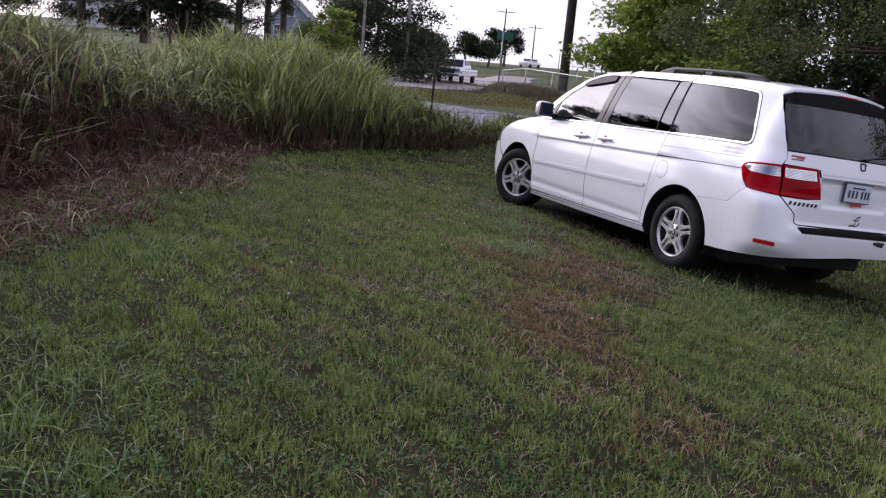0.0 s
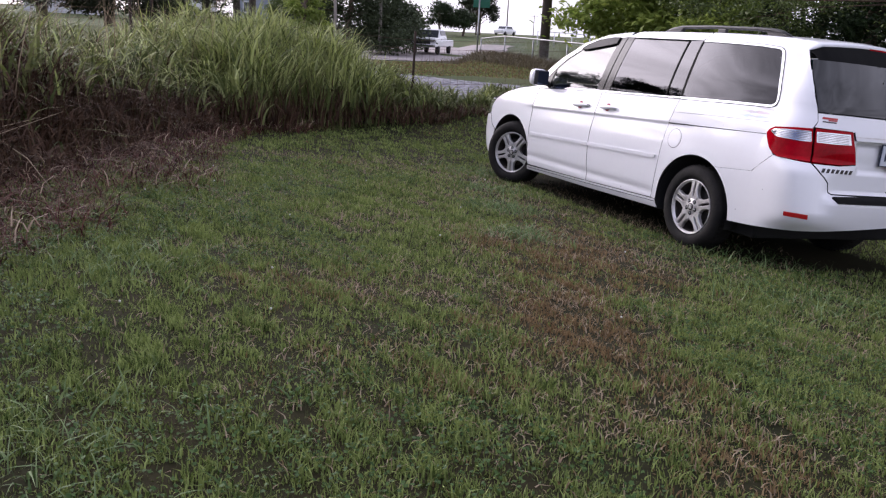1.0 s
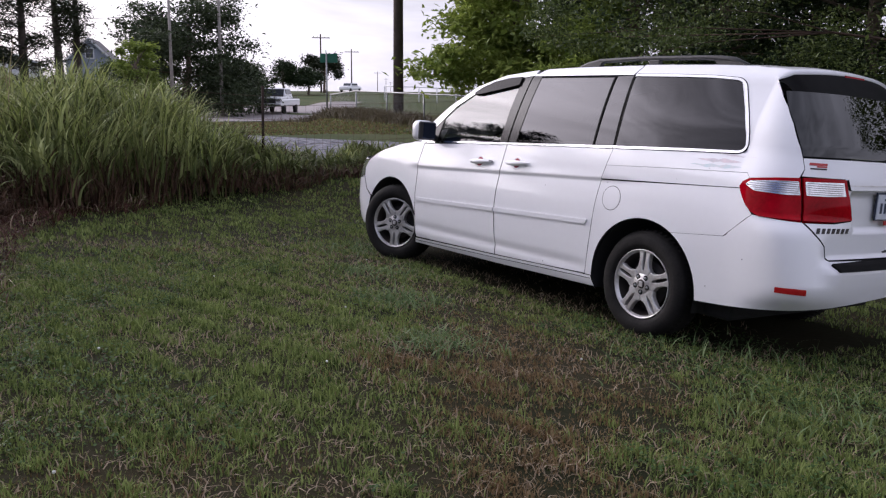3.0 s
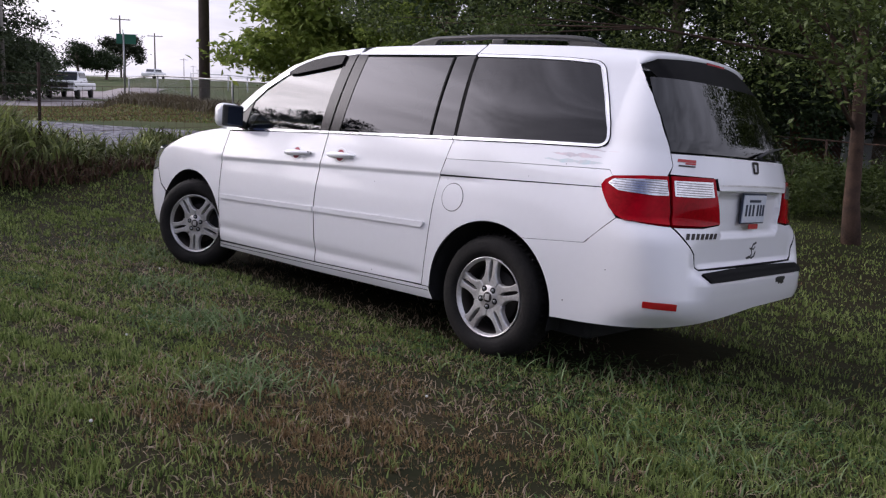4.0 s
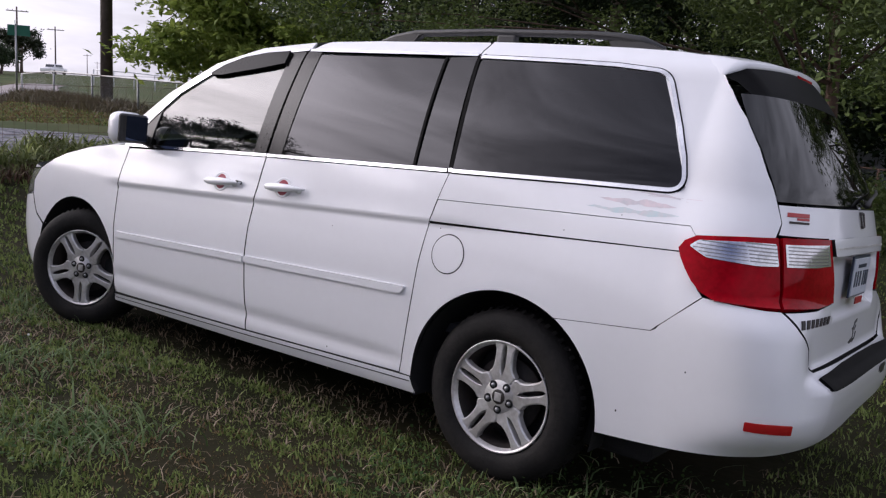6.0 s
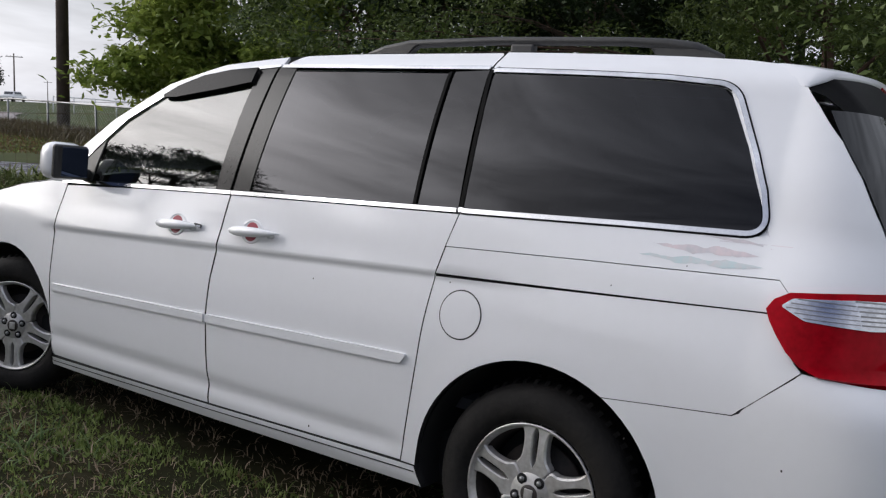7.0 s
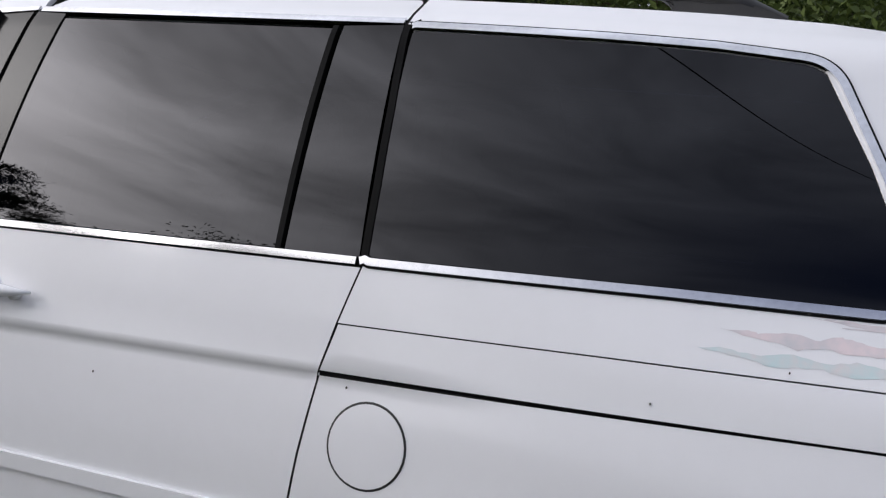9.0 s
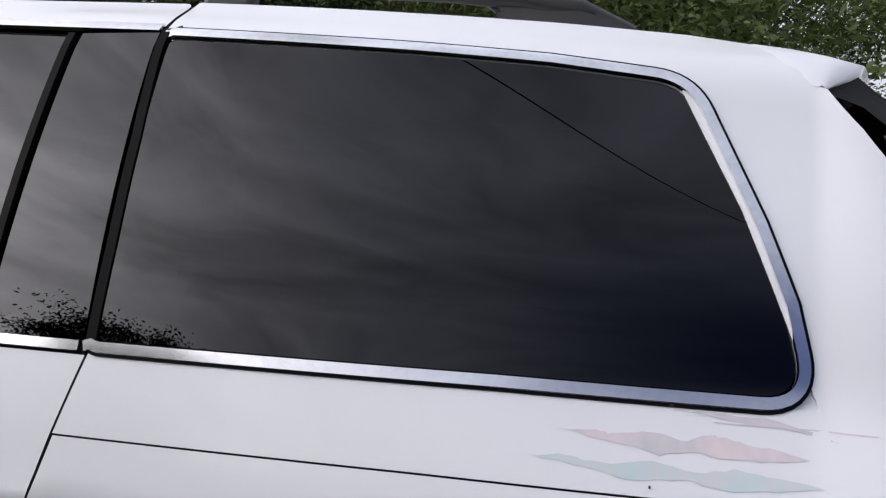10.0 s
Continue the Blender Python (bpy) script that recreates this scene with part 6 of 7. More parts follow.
limb_tree("vine_stump", vb, 2.6, 0.35, (0, 0), [(0, 0, 2.0, 0.85, 0.85, 0.6, 1), (-0.35, 0, 1.1, 0.75, 0.75, 0.8, 1), (0.45, 0.1, 1.2, 0.6, 0.6, 0.8, 0.8)], 9000, 0.13, M_LEAF_BRIGHT, M_BARK, "vine-covered stump in the pasture", "stump", 91, 0.22)


# ---- houses ----
def house(name, at, turn, size, wall_h, roof_h, wall_mat, roof_mat, label, windows, door=None):
    h = empty(name, Matrix.Translation(at) @ Matrix.Rotation(radians(turn), 4, "Z"))
    tagged(h, label, "house")
    w, d = size
    bm = bmesh.new()
    v = [bm.verts.new(p) for p in ((-w / 2, -d / 2, -0.5), (w / 2, -d / 2, -0.5), (w / 2, -d / 2, wall_h), (0, -d / 2, wall_h + roof_h), (-w / 2, -d / 2, wall_h))]
    u = [bm.verts.new((p.co.x, d / 2, p.co.z)) for p in v]
    bm.faces.new(v)
    bm.faces.new(u[::-1])
    for k in range(5):
        bm.faces.new((v[k], u[k], u[(k + 1) % 5], v[(k + 1) % 5]))
    wall = part("wall", bm, wall_mat, h)
    pitch = math.atan2(roof_h, w / 2)
    run = math.hypot(roof_h, w / 2) + 0.4
    for sx in (-1, 1):
        box_part("roof", (run, d + 0.7, 0.14), (sx * (w / 4 + 0.10), 0, wall_h + roof_h / 2 + 0.05), roof_mat, h, 0.0, Matrix.Rotation(sx * pitch, 4, "Y"))
        box_part("barge_board", (run, 0.06, 0.2), (sx * (w / 4 + 0.10), -d / 2 - 0.36, wall_h + roof_h / 2 + 0.02), M_SIDING_WHITE, h, 0.0, Matrix.Rotation(sx * pitch, 4, "Y"))
    for x, z, ww, hh in windows:
        win = box_part("window", (ww + 0.24, 0.08, hh + 0.24), (x, -d / 2 - 0.03, z), M_SIDING_WHITE, h)
        for s in (-1, 1):
            box_part("pane", (ww, 0.04, hh / 2 - 0.03), (x, -d / 2 - 0.065, z + s * hh / 4), M_PANE, win)
    if door:
        box_part("door", (0.95, 0.08, 2.05), (door, -d / 2 - 0.03, 1.0), M_SIDING_WHITE, h)
    return h


hp = spot(14.4, 120, E2)
house("house", hp, -22, (5.4, 9.0), 2.9, 2.6, M_SIDING_BLUE, M_ROOF, "grey-blue gabled house with white trim", [(0.0, 3.9, 0.8, 1.1), (-1.6, 1.5, 0.9, 1.2), (1.4, 1.5, 0.9, 1.2)], None)
hw = spot(3.0, 90, E2)
house("mobile_home", hw, 75, (4.2, 7.0), 2.5, 0.5, M_SIDING_WHITE, M_ROOF, "long white mobile home among the pines", [(-0.9, 1.4, 0.7, 0.9), (0.9, 1.4, 0.7, 0.9)])
hw = spot(9.7, 92, E2)
house("shed", hw, 10, (4.6, 4.0), 2.0, 0.8, M_SIDING_WHITE, M_ROOF, "low white outbuilding behind the pines", [(-1.2, 1.3, 0.8, 0.8)])
hw = spot(-5.2, 88, E2)
house("shed", hw, 10, (5.0, 4.0), 2.0, 0.7, M_SIDING_WHITE, M_ROOF, "low white outbuilding behind the pines", [(1.2, 1.3, 0.8, 0.8)])
bh = spot(71.5, 38, (-4.146, -2.324))
house("brick_house", bh, -62, (8.0, 7.0), 2.7, 1.6, M_BRICK, M_ROOF, "red brick house behind the garden trees", [(-2.0, 1.5, 0.9, 1.2), (1.8, 1.5, 0.9, 1.2)])
bh = spot(77.8, 36, (-4.146, -2.324))
house("garage", bh, -70, (6.0, 6.0), 2.6, 1.2, M_SIDING_WHITE, M_ROOF, "white clapboard garage behind the garden fence", [(1.2, 1.5, 0.9, 0.9)])


# ---- the pick-up on the road ----
def pickup(at, turn):
    t = empty("pickup_truck", Matrix.Translation(at) @ Matrix.Rotation(radians(turn), 4, "Z"))
    tagged(t, "white pick-up truck on the far road", "truck")
    body = bmesh.new()
    box(body, (1.95, 5.4, 0.50), (0, 0, 0.78), 0.10)
    box(body, (1.86, 1.5, 0.26), (0, -1.85, 1.06), 0.10)
    part("body", body, M_PAINT, t)
    cab = bmesh.new()
    box(cab, (1.78, 2.2, 0.76), (0, -0.15, 1.40), 0.10)
    for v in cab.verts:
        if v.co.z > 1.45:
            v.co.x *= 0.84
            v.co.y = -0.15 + (v.co.y + 0.15) * 0.72
    part("cab", cab, M_PAINT, t)
    box_part("windscreen", (1.46, 0.05, 0.58), (0, -1.115, 1.45), M_PANE, t, 0.02, Matrix.Rotation(radians(-26), 4, "X"))
    for sx in (-1, 1):
        box_part("side_window", (0.04, 1.45, 0.36), (sx * 0.80, -0.15, 1.52), M_PANE, t, 0.01, Matrix.Rotation(radians(-sx * 12), 4, "Y"))
        box_part("headlight", (0.38, 0.06, 0.2), (sx * 0.72, -2.69, 0.95), M_CLEARLENS, t, 0.02)
        for y in (-1.75, 1.55):
            w = part("wheel", lathe(bmesh.new(), [(0.0, 0.0), (0.2, 0.02), (0.22, 0.0), (0.36, 0.02), (0.38, 0.1), (0.38, 0.2), (0.0, 0.22)], 24), M_RUBBER, t, smooth=True)
            w.location = (sx * 0.98 - (0.0 if sx < 0 else 0.22), y, 0.38)
    box_part("grille", (1.14, 0.06, 0.34), (0, -2.70, 0.90), M_BLACK, t, 0.02)
    box_part("bumper", (1.9, 0.16, 0.2), (0, -2.74, 0.60), M_CHROME, t, 0.04)
    bed = box_part("bed_side", (1.7, 1.9, 0.05), (0, 1.6, 1.12), M_BLACK, t)
    return t


def far_car(at, turn):
    t = empty("car", Matrix.Translation(at) @ Matrix.Rotation(radians(turn), 4, "Z"))
    tagged(t, "small white car standing on the far road", "car")
    part("body", box(bmesh.new(), (1.75, 4.3, 0.62), (0, 0, 0.62), 0.16), M_PAINT, t, smooth=True)
    cab = box(bmesh.new(), (1.62, 2.4, 0.56), (0, 0.1, 1.18), 0.12)
    for v in cab.verts:
        if v.co.z > 1.25:
            v.co.x *= 0.82
            v.co.y = 0.1 + (v.co.y - 0.1) * 0.72
    part("cabin", cab, M_PAINT, t)
    for sx in (-1, 1):
        box_part("side_window", (0.04, 1.7, 0.30), (sx * 0.755, 0.1, 1.22), M_PANE, t, 0.01, Matrix.Rotation(radians(-sx * 14), 4, "Y"))
        for y in (-1.35, 1.35):
            w = part("wheel", lathe(bmesh.new(), [(0.0, 0.0), (0.18, 0.02), (0.20, 0.0), (0.30, 0.02), (0.32, 0.08), (0.32, 0.18), (0.0, 0.20)], 20), M_RUBBER, t, smooth=True)
            w.location = (sx * 0.90 - (0.0 if sx < 0 else 0.20), y, 0.32)
    box_part("windscreen", (1.25, 0.05, 0.42), (0, -0.98, 1.20), M_PANE, t, 0.01, Matrix.Rotation(radians(-30), 4, "X"))


far_car(spot(29.6, 140), -60)
pickup(spot(25.1, 66, E2) + Vector((0, 0, 0.05)), -40)

# ---- grass ----
def blades(name, xy, height, width, bend, rng, segs=2, zs=None, tilt=0.0, power=2.0):
    """Grass blades rooted at xy: thin tapering strips that lean and bend."""
    n = len(xy)
    z = land(xy[:, 0], xy[:, 1]) - 0.006 if zs is None else zs
    root = np.column_stack([xy, z])
    a = rng.uniform(0, math.tau, n)
    lean = np.column_stack([np.cos(a), np.sin(a), np.zeros(n)])
    side = np.column_stack([-np.sin(a), np.cos(a), np.zeros(n)])
    tw = rng.uniform(-1.2, 1.2, n)[:, None]
    side = side * np.cos(tw) + lean * np.sin(tw)
    h, w, bd = height[:, None], width[:, None], bend[:, None]
    rows = []
    for k in range(segs + 1):
        s = k / segs
        c = root + np.array([0, 0, 1.0]) * h * (s - 0.42 * bd * s ** power) + lean * h * (bd * s ** power * 0.95 + tilt * s) / (1 + tilt * 0.5)
        if k < segs:
            ww = w * (1 - 0.55 * s) * (0.75 + 0.5 * math.sin(math.pi * min(1, s + 0.25)))
            rows += [c - side * ww * 0.5, c + side * ww * 0.5]
        else:
            rows.append(c)
    v = np.stack(rows, 1)
    m = v.shape[1]
    base = (np.arange(n) * m)[:, None]
    tris = []
    for k in range(segs - 1):
        i = 2 * k
        tris += [(i, i + 1, i + 3), (i, i + 3, i + 2)]
    tris.append((m - 3, m - 2, m - 1))
    f = (base[:, None, :] + np.array(tris)[None]).reshape(-1, 3)
    return np_mesh(name, v.reshape(-1, 3), f)


def wave(x, y, seed, scale):
    """Smooth uneven field between about -1 and 1."""
    r = np.random.default_rng(seed)
    out = np.zeros_like(x)
    for k in range(5):
        a, f, p = r.uniform(0, math.tau), scale * (1.0 + 0.75 * k), r.uniform(0, math.tau)
        out += np.sin(f * (x * math.cos(a) + y * math.sin(a)) + p) / (1 + 0.5 * k)
    return out / 2.2


EDGE = np.array([(-16.0, -9.0), (-9.0, -3.0), (-6.9, 0.2), (-5.3, 3.3), (-3.7, 5.7), (-2.0, 7.1), (1.4, 7.9), (4.5, 8.5), (8.0, 9.3), (14.0, 10.0)])


def beyond_edge(x, y):
    """Metres past the foot of the tall grass (negative on the lawn)."""
    best = np.full(x.shape, 1e9)
    sign = np.zeros(x.shape)
    for (x0, y0), (x1, y1) in zip(EDGE, EDGE[1:]):
        dx, dy = x1 - x0, y1 - y0
        t = np.clip(((x - x0) * dx + (y - y0) * dy) / (dx * dx + dy * dy), 0, 1)
        px, py = x - (x0 + t * dx), y - (y0 + t * dy)
        d = np.hypot(px, py)
        s = np.sign(dx * py - dy * px)
        near = d < best
        best, sign = np.where(near, d, best), np.where(near, s, sign)
    return best * sign


def dryness(x, y):
    d = -0.22 * smoothstep(-4.2, -5.6, x) + 0.26 * wave(x, y, 3, 1.3) + 0.24 * wave(x, y, 4, 3.6) + 0.26 * wave(x, y, 5, 11.0)
    for cx, cy, r, s in ((-3.25, -1.75, 0.62, 1.0), (-2.6, -1.1, 0.6, 0.5), (-4.5, -2.3, 0.6, 0.5), (-2.3, -0.4, 0.8, 0.45), (-2.0, 0.6, 0.7, 0.3), (-3.6, -3.2, 0.7, 0.3), (-1.7, -1.2, 0.9, 0.35), (-1.7, -0.2, 0.8, 0.4), (-2.9, 0.1, 0.5, 0.3), (-4.2, -0.9, 0.5, 0.35)):
        d = d + s * np.exp(-((x - cx) ** 2 + (y - cy) ** 2) / r ** 2)
    return d


rng = np.random.default_rng(7)


def worn(x, y):
    """1 on the thin short grass along the van's flank, 0 out on the lawn."""
    return smoothstep(-2.7, -1.5, x) * smoothstep(0.9, 0.5, x) * smoothstep(-1.6, -0.4, y) * smoothstep(4.0, 2.8, y)


def lawn_points(n, x0, x1, y0, y1):
    return np.column_stack([rng.uniform(x0, x1, n), rng.uniform(y0, y1, n)])


# denser near the walked strip, thinner across the yard; rooted in small uneven clumps
def clumped(n, x0, x1, y0, y1, per=7, spread=0.035, soft=0.0):
    """Places in small clumps; with soft, thinning out over that distance inside the edges."""
    c = lawn_points(n // per, x0, x1, y0, y1)
    if soft:
        inside = np.minimum(np.minimum(c[:, 0] - x0, x1 - c[:, 0]), np.minimum(c[:, 1] - y0, y1 - c[:, 1]))
        c = c[rng.uniform(size=len(c)) < smoothstep(0, soft, inside)]
    return (np.repeat(c, per, 0) + rng.normal(0, spread, (len(c) * per, 2)))


pts = np.concatenate([clumped(330000, -7.3, 0.6, -5.0, 4.2, 12, 0.026, 1.8), clumped(260000, -7.3, 0.6, -5.0, 4.2, 4, 0.04, 1.8), clumped(300000, -9.0, 4.5, -7.0, 10.0, 7, 0.05, 3.0), clumped(130000, -14, 12, -13, 14, 6, 0.08, 5.0), clumped(60000, 0.5, 18, -12, 13, 6, 0.08, 3.0)])
past = beyond_edge(pts[:, 0], pts[:, 1])
# blades left out below the van: bare dark soil deepens its shade
under_van = (np.abs(pts[:, 0]) < 0.80) & (pts[:, 1] > -0.80) & (pts[:, 1] < 3.7)
pts = pts[(past < 0.35) & ~under_van]
pts = pts[rng.uniform(size=len(pts)) < (0.78 + 0.60 * wave(pts[:, 0], pts[:, 1], 10, 16.0) + 0.30 * wave(pts[:, 0], pts[:, 1], 11, 7.0)) * (1 - 0.35 * worn(pts[:, 0], pts[:, 1]))]
dry = dryness(pts[:, 0], pts[:, 1]) + 0.12 * worn(pts[:, 0], pts[:, 1]) + rng.normal(0, 0.24, len(pts)) > 0.57
for name, sel, mat, lab in (("lawn_grass", ~dry, M_BLADE, "short mown green lawn grass"), ("dry_lawn_grass", dry, M_BLADE_DRY, "dry brown patches of mown grass")):
    q = pts[sel]
    n = len(q)
    far = np.hypot(q[:, 0] + 4, q[:, 1] + 2)
    tall = np.clip(0.036 + 0.016 * wave(q[:, 0], q[:, 1], 9, 5.5) + 0.010 * wave(q[:, 0], q[:, 1], 19, 1.5) + 0.028 * wave(q[:, 0], q[:, 1], 29, 20.0) + rng.normal(0, 0.014, n), 0.015, 0.11) * (0.7 if name.startswith("dry") else 1.0) * (1 - 0.42 * worn(q[:, 0], q[:, 1]))
    wide = (0.0056 + 0.0013 * np.clip(far - 2.5, 0, 8)) * rng.uniform(0.6, 1.5, n)
    ob = part(name, blades(name, q, tall, wide, rng.uniform(0.05, 0.95, n), rng), mat)
    tagged(ob, lab, "grass", kind="stuff")
# dead pale blades left by the mower
q = clumped(64000, -7.3, 0.4, -5.0, 5.0, 3, 0.05, 1.5)
q = q[(beyond_edge(q[:, 0], q[:, 1]) < 0) & (rng.uniform(size=len(q)) < (0.55 + 0.6 * wave(q[:, 0], q[:, 1], 25, 4.0)) * smoothstep(-6.2, -3.8, q[:, 0]))]
n = len(q)
ob = part("mown_straw", blades("mown_straw", q, rng.uniform(0.03, 0.075, n), rng.uniform(0.004, 0.008, n), rng.uniform(0.4, 1.6, n), rng), M_STRAW)
tagged(ob, "pale dead blades among the mown grass", "grass", kind="stuff")

# clover and creeping weeds, as small level leaves
cp = clumped(150000, -8.0, 0.2, -5.2, 4.2, 9, 0.05, 1.6)
cp = cp[(wave(cp[:, 0], cp[:, 1], 22, 1.4) + 0.25 * wave(cp[:, 0], cp[:, 1], 23, 5.0) + 0.45 * smoothstep(-3.0, -5.5, cp[:, 0]) > 0.10) & (rng.uniform(size=len(cp)) < 0.5) & (dryness(cp[:, 0], cp[:, 1]) < 0.35) & (beyond_edge(cp[:, 0], cp[:, 1]) < 0)]
n = len(cp)
cz = land(cp[:, 0], cp[:, 1]) + rng.uniform(0.015, 0.06, n)
a_ = rng.uniform(0, math.tau, n)
r_ = rng.uniform(0.005, 0.0095, n)
ring = [np.column_stack([cp[:, 0] + r_ * np.cos(a_ + k * math.tau / 5), cp[:, 1] + r_ * np.sin(a_ + k * math.tau / 5), cz + rng.uniform(-0.006, 0.006, n)]) for k in range(5)]
cf = (np.arange(n) * 5)[:, None] + np.arange(5)[None]
ob = part("clover", np_mesh("clover", np.stack(ring, 1).reshape(-1, 3), cf), M_CLOVER)
tagged(ob, "small clover leaves among the lawn grass", "clover", kind="stuff")
fl = np.concatenate([np.array([(-3.2, -0.06), (-4.1, 0.6), (-3.0, -1.9), (-4.6, -0.8), (-2.5, 1.0), (-2.9, 2.2), (-5.0, 1.4)]), lawn_points(8, -6, -1.2, -3.5, 4.5)])
bm = bmesh.new()
for x, y in fl:
    bmesh.ops.create_icosphere(bm, subdivisions=1, radius=0.007, matrix=Matrix.Translation((x, y, ground_z(x, y) + 0.075)))
ob = part("clover_flowers", bm, M_PETAL)
tagged(ob, "scattered small white clover flowers in the lawn", "clover", kind="stuff")

# coarse tufts in the lawn
tp = []
for x, y, r, n in ((-1.85, 1.29, 0.22, 500), (-2.36, 0.21, 0.20, 500), (-1.5, 2.3, 0.3, 500), (-6.4, -3.4, 0.45, 900), (-5.9, -2.6, 0.35, 600), (-6.9, -2.0, 0.5, 900), (-5.4, -0.4, 0.4, 500), (-0.9, -0.6, 0.5, 500), (-1.3, -1.6, 0.4, 500), (-0.5, -2.2, 0.5, 600), (-1.0, 3.4, 0.35, 500), (0.4, 4.6, 0.5, 600)):
    n = n // 2
    tp.append(np.column_stack([x + rng.normal(0, 0.75 * r, n), y + rng.normal(0, 0.75 * r, n)]))
tp = np.concatenate(tp)
n = len(tp)
ob = part("grass_tufts", blades("grass_tufts", tp, rng.uniform(0.05, 0.16, n), rng.uniform(0.005, 0.011, n), rng.uniform(0.5, 1.4, n), rng, 4), M_TUFT)
tagged(ob, "coarse long grass tufts in the lawn", "grass", kind="stuff")
# grass grown up round the tyres and under the van
tp = np.column_stack([rng.uniform(-1.15, 1.0, 4500), rng.uniform(-1.4, 4.2, 4500)])
tp = tp[(np.abs(tp[:, 0]) > 0.78) | ((tp[:, 1] < -0.85) & (rng.uniform(size=4500) < 0.5))]
n = len(tp)
ob = part("uncut_grass", blades("uncut_grass", tp, rng.uniform(0.03, 0.10, n), rng.uniform(0.003, 0.006, n), rng.uniform(0.2, 1.0, n), rng, 3), M_BLADE)
tagged(ob, "longer uncut grass under the van", "grass", kind="stuff")

# the tall bank of grass: stalks with broad leaves that arch over, dry ones below
tp = np.concatenate([np.column_stack([rng.uniform(-10, 3, 215000), rng.uniform(-4, 12.5, 215000)]), np.column_stack([rng.uniform(-15, 13, 60000), rng.uniform(-8, 15, 60000)])])
n = len(tp)
tp = tp + 0.16 * np.column_stack([wave(tp[:, 0], tp[:, 1], 31, 7.0), wave(tp[:, 0], tp[:, 1], 32, 7.0)])
past = beyond_edge(tp[:, 0], tp[:, 1])
right = smoothstep(-1.5, 1.2, tp[:, 0])
depth_ = (3.0 + 0.8 * wave(tp[:, 0], tp[:, 1], 12, 0.8)) * (1 - 0.68 * right)
keep = (past > -0.15 + 0.25 * wave(tp[:, 0], tp[:, 1], 14, 2.0)) & (past < depth_) & (rng.uniform(size=n) < 1 - 0.35 * right)
tp, past, right = tp[keep], past[keep], right[keep]
n = len(tp)
clump = smoothstep(-3.9, -2.7, tp[:, 0]) * (1 - right)
hfield = (0.68 + 0.26 * smoothstep(-4.6, -6.2, tp[:, 0]) + 0.14 * clump + 0.22 * wave(tp[:, 0], tp[:, 1], 13, 1.3) + 0.16 * wave(tp[:, 0], tp[:, 1], 33, 4.5)) * (smoothstep(-0.4, 0.9, past) * (1 - clump) + smoothstep(-0.3, 0.35, past) * clump) * (1 - 0.50 * right)
hfield = hfield + 0.20 * smoothstep(0.8, 2.2, past) * (1 - clump) * (1 - right)
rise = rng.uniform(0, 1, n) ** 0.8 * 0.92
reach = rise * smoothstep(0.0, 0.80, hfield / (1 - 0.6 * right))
# pale leaves high, dark dry ones low: colour that also paints light and shade
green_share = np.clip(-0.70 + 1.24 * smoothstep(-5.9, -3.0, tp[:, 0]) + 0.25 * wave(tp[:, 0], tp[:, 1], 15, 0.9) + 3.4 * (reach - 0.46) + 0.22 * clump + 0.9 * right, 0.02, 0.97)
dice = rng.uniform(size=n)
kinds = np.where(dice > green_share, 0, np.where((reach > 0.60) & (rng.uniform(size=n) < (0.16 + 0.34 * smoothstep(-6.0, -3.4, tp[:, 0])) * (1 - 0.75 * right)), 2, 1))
zroot = land(tp[:, 0], tp[:, 1]) + rise * hfield * 0.86
length = np.clip(0.16 + 0.36 * np.clip(hfield, 0, 1.2), 0.12, 0.62) * rng.uniform(0.6, 1.35, n) * (1 + 0.40 * clump * rise)
arch = rng.uniform(0.25, 1.7, n) * (1 - 0.60 * clump)
for k, name, mat, lab, w0, w1 in ((1, "tall_grass", M_REED, "tall arching green grass along the fence", 0.018, 0.040), (2, "arching_grass", M_REED_LIT, "broad pale green grass leaves arching over", 0.020, 0.042), (0, "dry_shaded_grass", M_REED_DRY_SHADE, "dry brown leaves low in the tall grass, darkened for the shade there", 0.010, 0.024)):
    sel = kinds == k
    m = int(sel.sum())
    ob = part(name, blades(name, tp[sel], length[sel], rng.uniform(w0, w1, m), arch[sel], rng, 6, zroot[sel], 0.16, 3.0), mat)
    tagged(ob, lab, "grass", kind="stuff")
# the stalks that carry them
pick = rng.uniform(size=n) < 0.02 + 0.14 * smoothstep(-4.2, -2.8, tp[:, 0])
q = tp[pick]
m = len(q)
ob = part("grass_stalks", blades("grass_stalks", q, hfield[pick] * rng.uniform(0.7, 1.12, m) + 0.15, rng.uniform(0.008, 0.016, m), rng.uniform(0.05, 0.5, m), rng, 4), M_REED)
tagged(ob, "upright green stalks in the tall grass", "grass", kind="stuff")
# long upright leaves that stand above the rest
pick = (rng.uniform(size=n) < 0.045 + 0.045 * smoothstep(-6.0, -4.8, tp[:, 0]) + 0.03 * clump) & (past > 1.2 - 0.95 * clump) & (right < 0.6)
q = tp[pick]
m = len(q)
spear = (hfield[pick] + 0.30 + 0.10 * clump[pick]) * rng.uniform(0.75, 1.2, m)
ob = part("reed_leaves", blades("reed_leaves", q, spear, rng.uniform(0.010, 0.020, m) * (0.65 + 0.5 * clump[pick]), rng.uniform(0.05, 0.75, m), rng, 7, None, 0.05, 4.0), M_REED_LIT)
tagged(ob, "long pale green reed leaves above the tall grass", "grass", kind="stuff")
# seed stalks standing above the leaves
pick = (rng.uniform(size=n) < 0.014) & (tp[:, 0] < -3.0) & (past > 0.4)
q = tp[pick]
m = len(q)
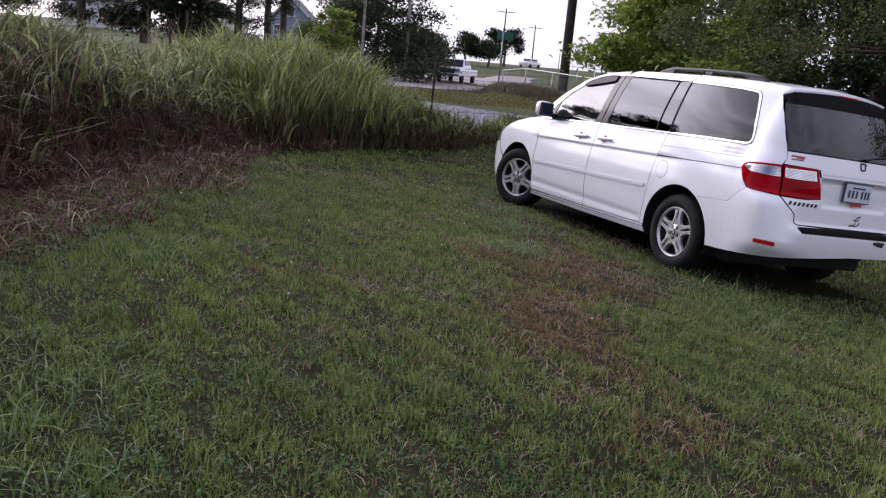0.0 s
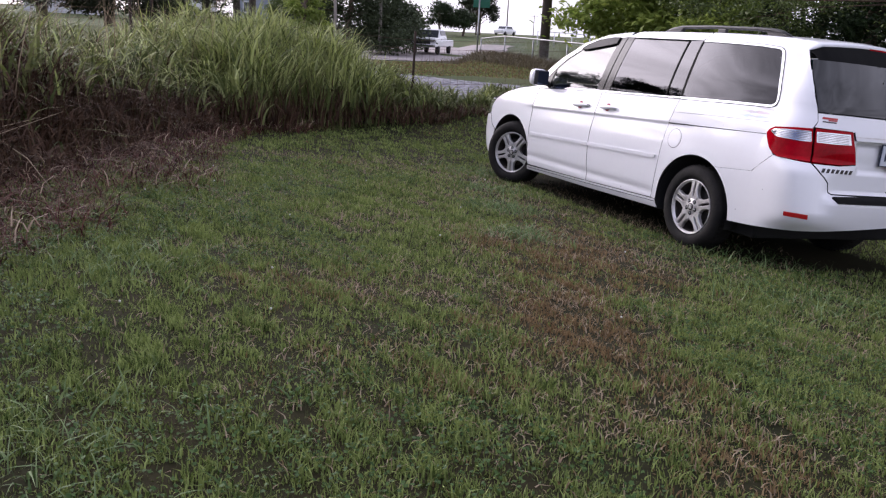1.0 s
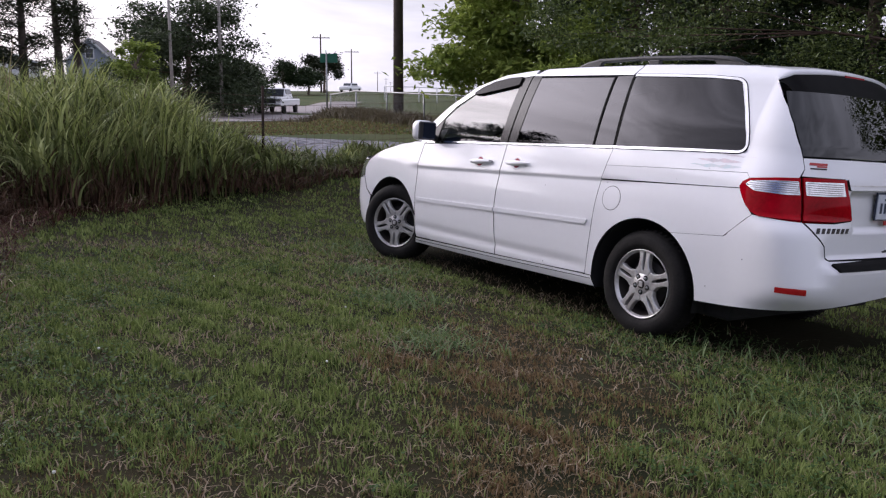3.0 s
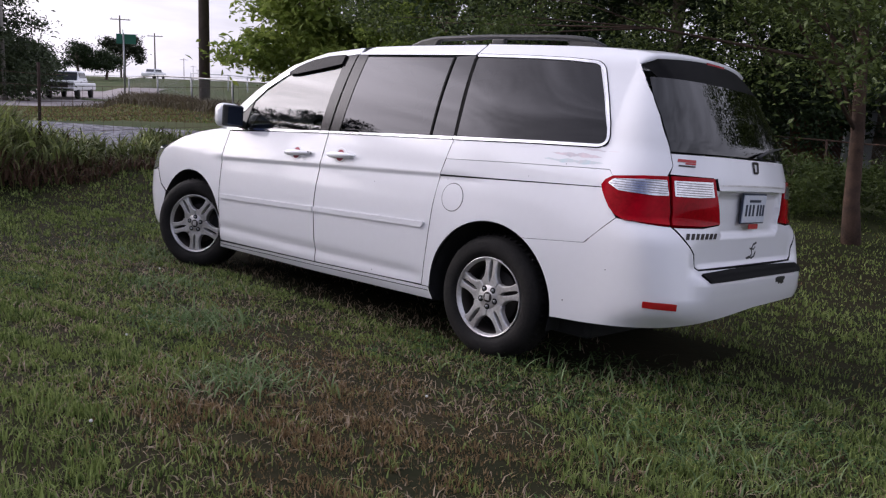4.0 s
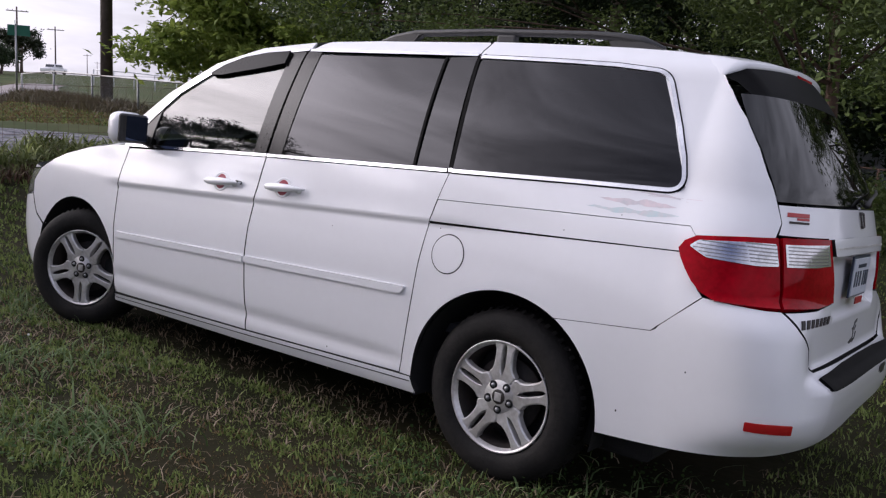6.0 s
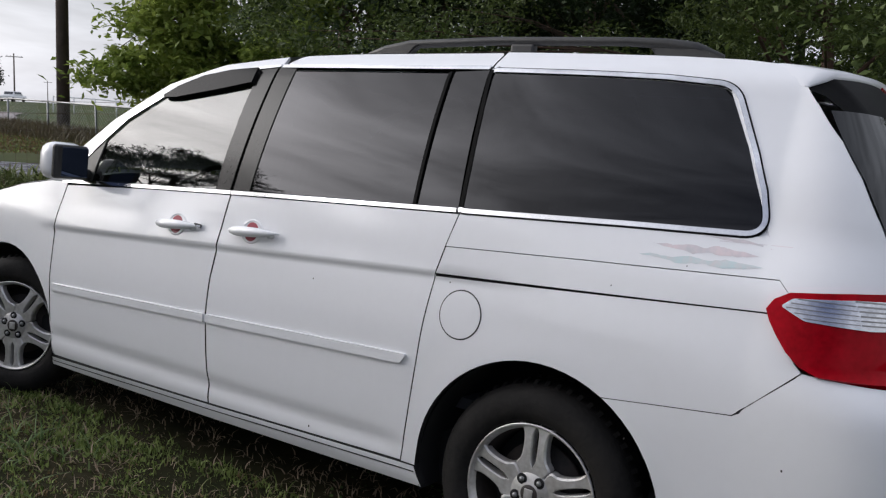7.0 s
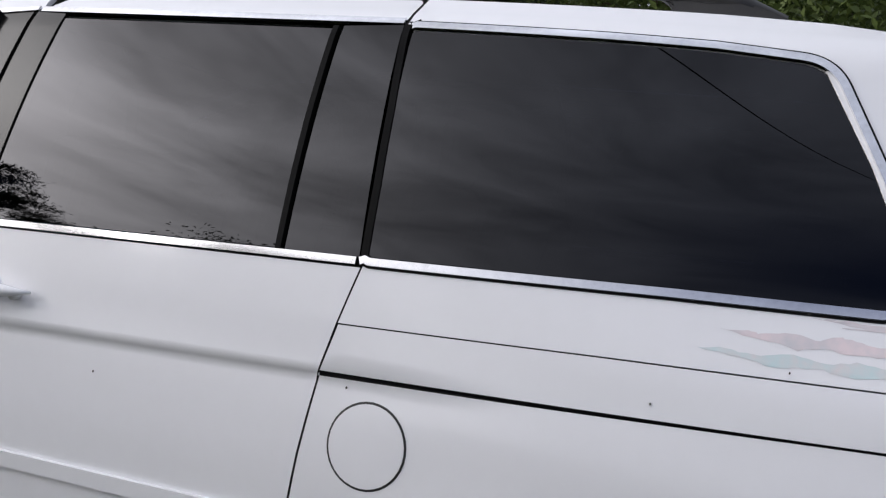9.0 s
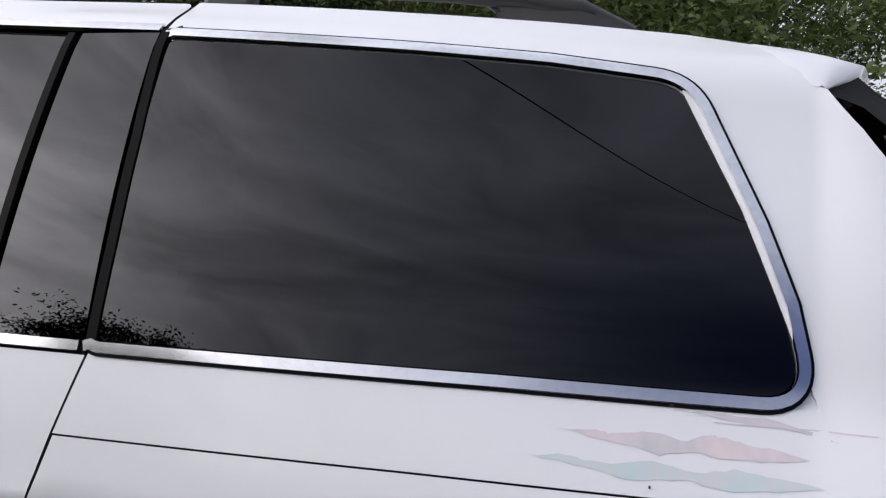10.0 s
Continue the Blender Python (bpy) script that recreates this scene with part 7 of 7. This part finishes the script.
ob = part("seed_stalks", blades("seed_stalks", q, hfield[pick] * rng.uniform(1.1, 1.6, m) + 0.5, rng.uniform(0.006, 0.012, m), rng.uniform(0.1, 0.6, m), rng, 5), M_STRAW)
tagged(ob, "thin pale seed stalks above the tall grass", "grass", kind="stuff")
# thatch of cut dead grass at the foot of the bank
n = 80000
tp = np.column_stack([rng.uniform(-11, -1.5, n), rng.uniform(-5, 7.5, n)])
past = beyond_edge(tp[:, 0], tp[:, 1])
edge_w = -1.25 * smoothstep(-2.2, -4.8, tp[:, 0]) - 0.4 * wave(tp[:, 0], tp[:, 1], 16, 1.7)
tp = tp[(past > edge_w + 0.3 * rng.normal(0, 1, n) ** 2 - 0.1) & (past < 0.9)]
n = len(tp)
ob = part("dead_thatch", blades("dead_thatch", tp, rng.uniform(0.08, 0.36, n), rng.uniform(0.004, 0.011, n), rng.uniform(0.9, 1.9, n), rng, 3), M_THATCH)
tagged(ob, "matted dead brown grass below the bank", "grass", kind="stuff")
# a few straws lying on top of it
q = tp[rng.uniform(size=n) < 0.08]
n = len(q)
ob = part("loose_straw", blades("loose_straw", q, rng.uniform(0.06, 0.26, n), rng.uniform(0.006, 0.011, n), rng.uniform(1.2, 2.2, n), rng, 3, land(q[:, 0], q[:, 1]) + rng.uniform(0.02, 0.12, n)), M_STRAW)
tagged(ob, "pale loose straws on the dead grass", "straw", kind="stuff")
# long fallen canes
for a0, a1 in (((-6.90, 0.80, 0.52), (-5.46, 3.37, 0.82)), ((-6.85, 1.05, 0.66), (-5.55, 3.38, 0.79)), ((-6.02, 2.56, 0.70), (-5.62, 1.50, 0.40))):
    v0, v1 = Vector(a0), Vector(a1)
    mid = v0.lerp(v1, 0.5) + Vector((0.03, 0.0, 0.04))
    c = part("dry_cane", tube(bmesh.new(), [tuple(v0), tuple(mid), tuple(v1)], [0.006, 0.005, 0.003], 5), M_CANE)
    tagged(c, "long pale dry cane lying against the grass bank", "cane", "fallen canes")
# rough verge beyond the drive: thin dry grass, thicker along the fence
for name, n, d0, d1, h1, mat, lab in (("verge_grass", 20000, 20.5, 34, 0.09, M_BLADE, "thin green verge grass beyond the drive"), ("dry_verge_grass", 24000, 20.5, 34, 0.10, M_BLADE_DRY, "thin dry verge grass beyond the drive"), ("fence_brush", 11000, 25, 33, 0.52, M_BRUSH, "rough brown brush along the chain link fence")):
    r_, a_ = rng.uniform(d0, d1, n), rng.uniform(14, 44, n)
    if name == "fence_brush":
        a_ = 30.5 + rng.normal(0, 1.9, n)
        r_ = 33 - (a_ - 28) * 1.0 - np.abs(rng.normal(0, 1.6, n))
    vx, vy = from_eye[0] + r_ * np.sin(np.radians(a_)), from_eye[1] + r_ * np.cos(np.radians(a_))
    ob = part(name, blades(name, np.column_stack([vx, vy]), rng.uniform(0.25, 1.0, n) * h1, rng.uniform(0.02, 0.035, n), rng.uniform(0.3, 1.1, n), rng, 2), mat)
    tagged(ob, lab, "grass", kind="stuff")
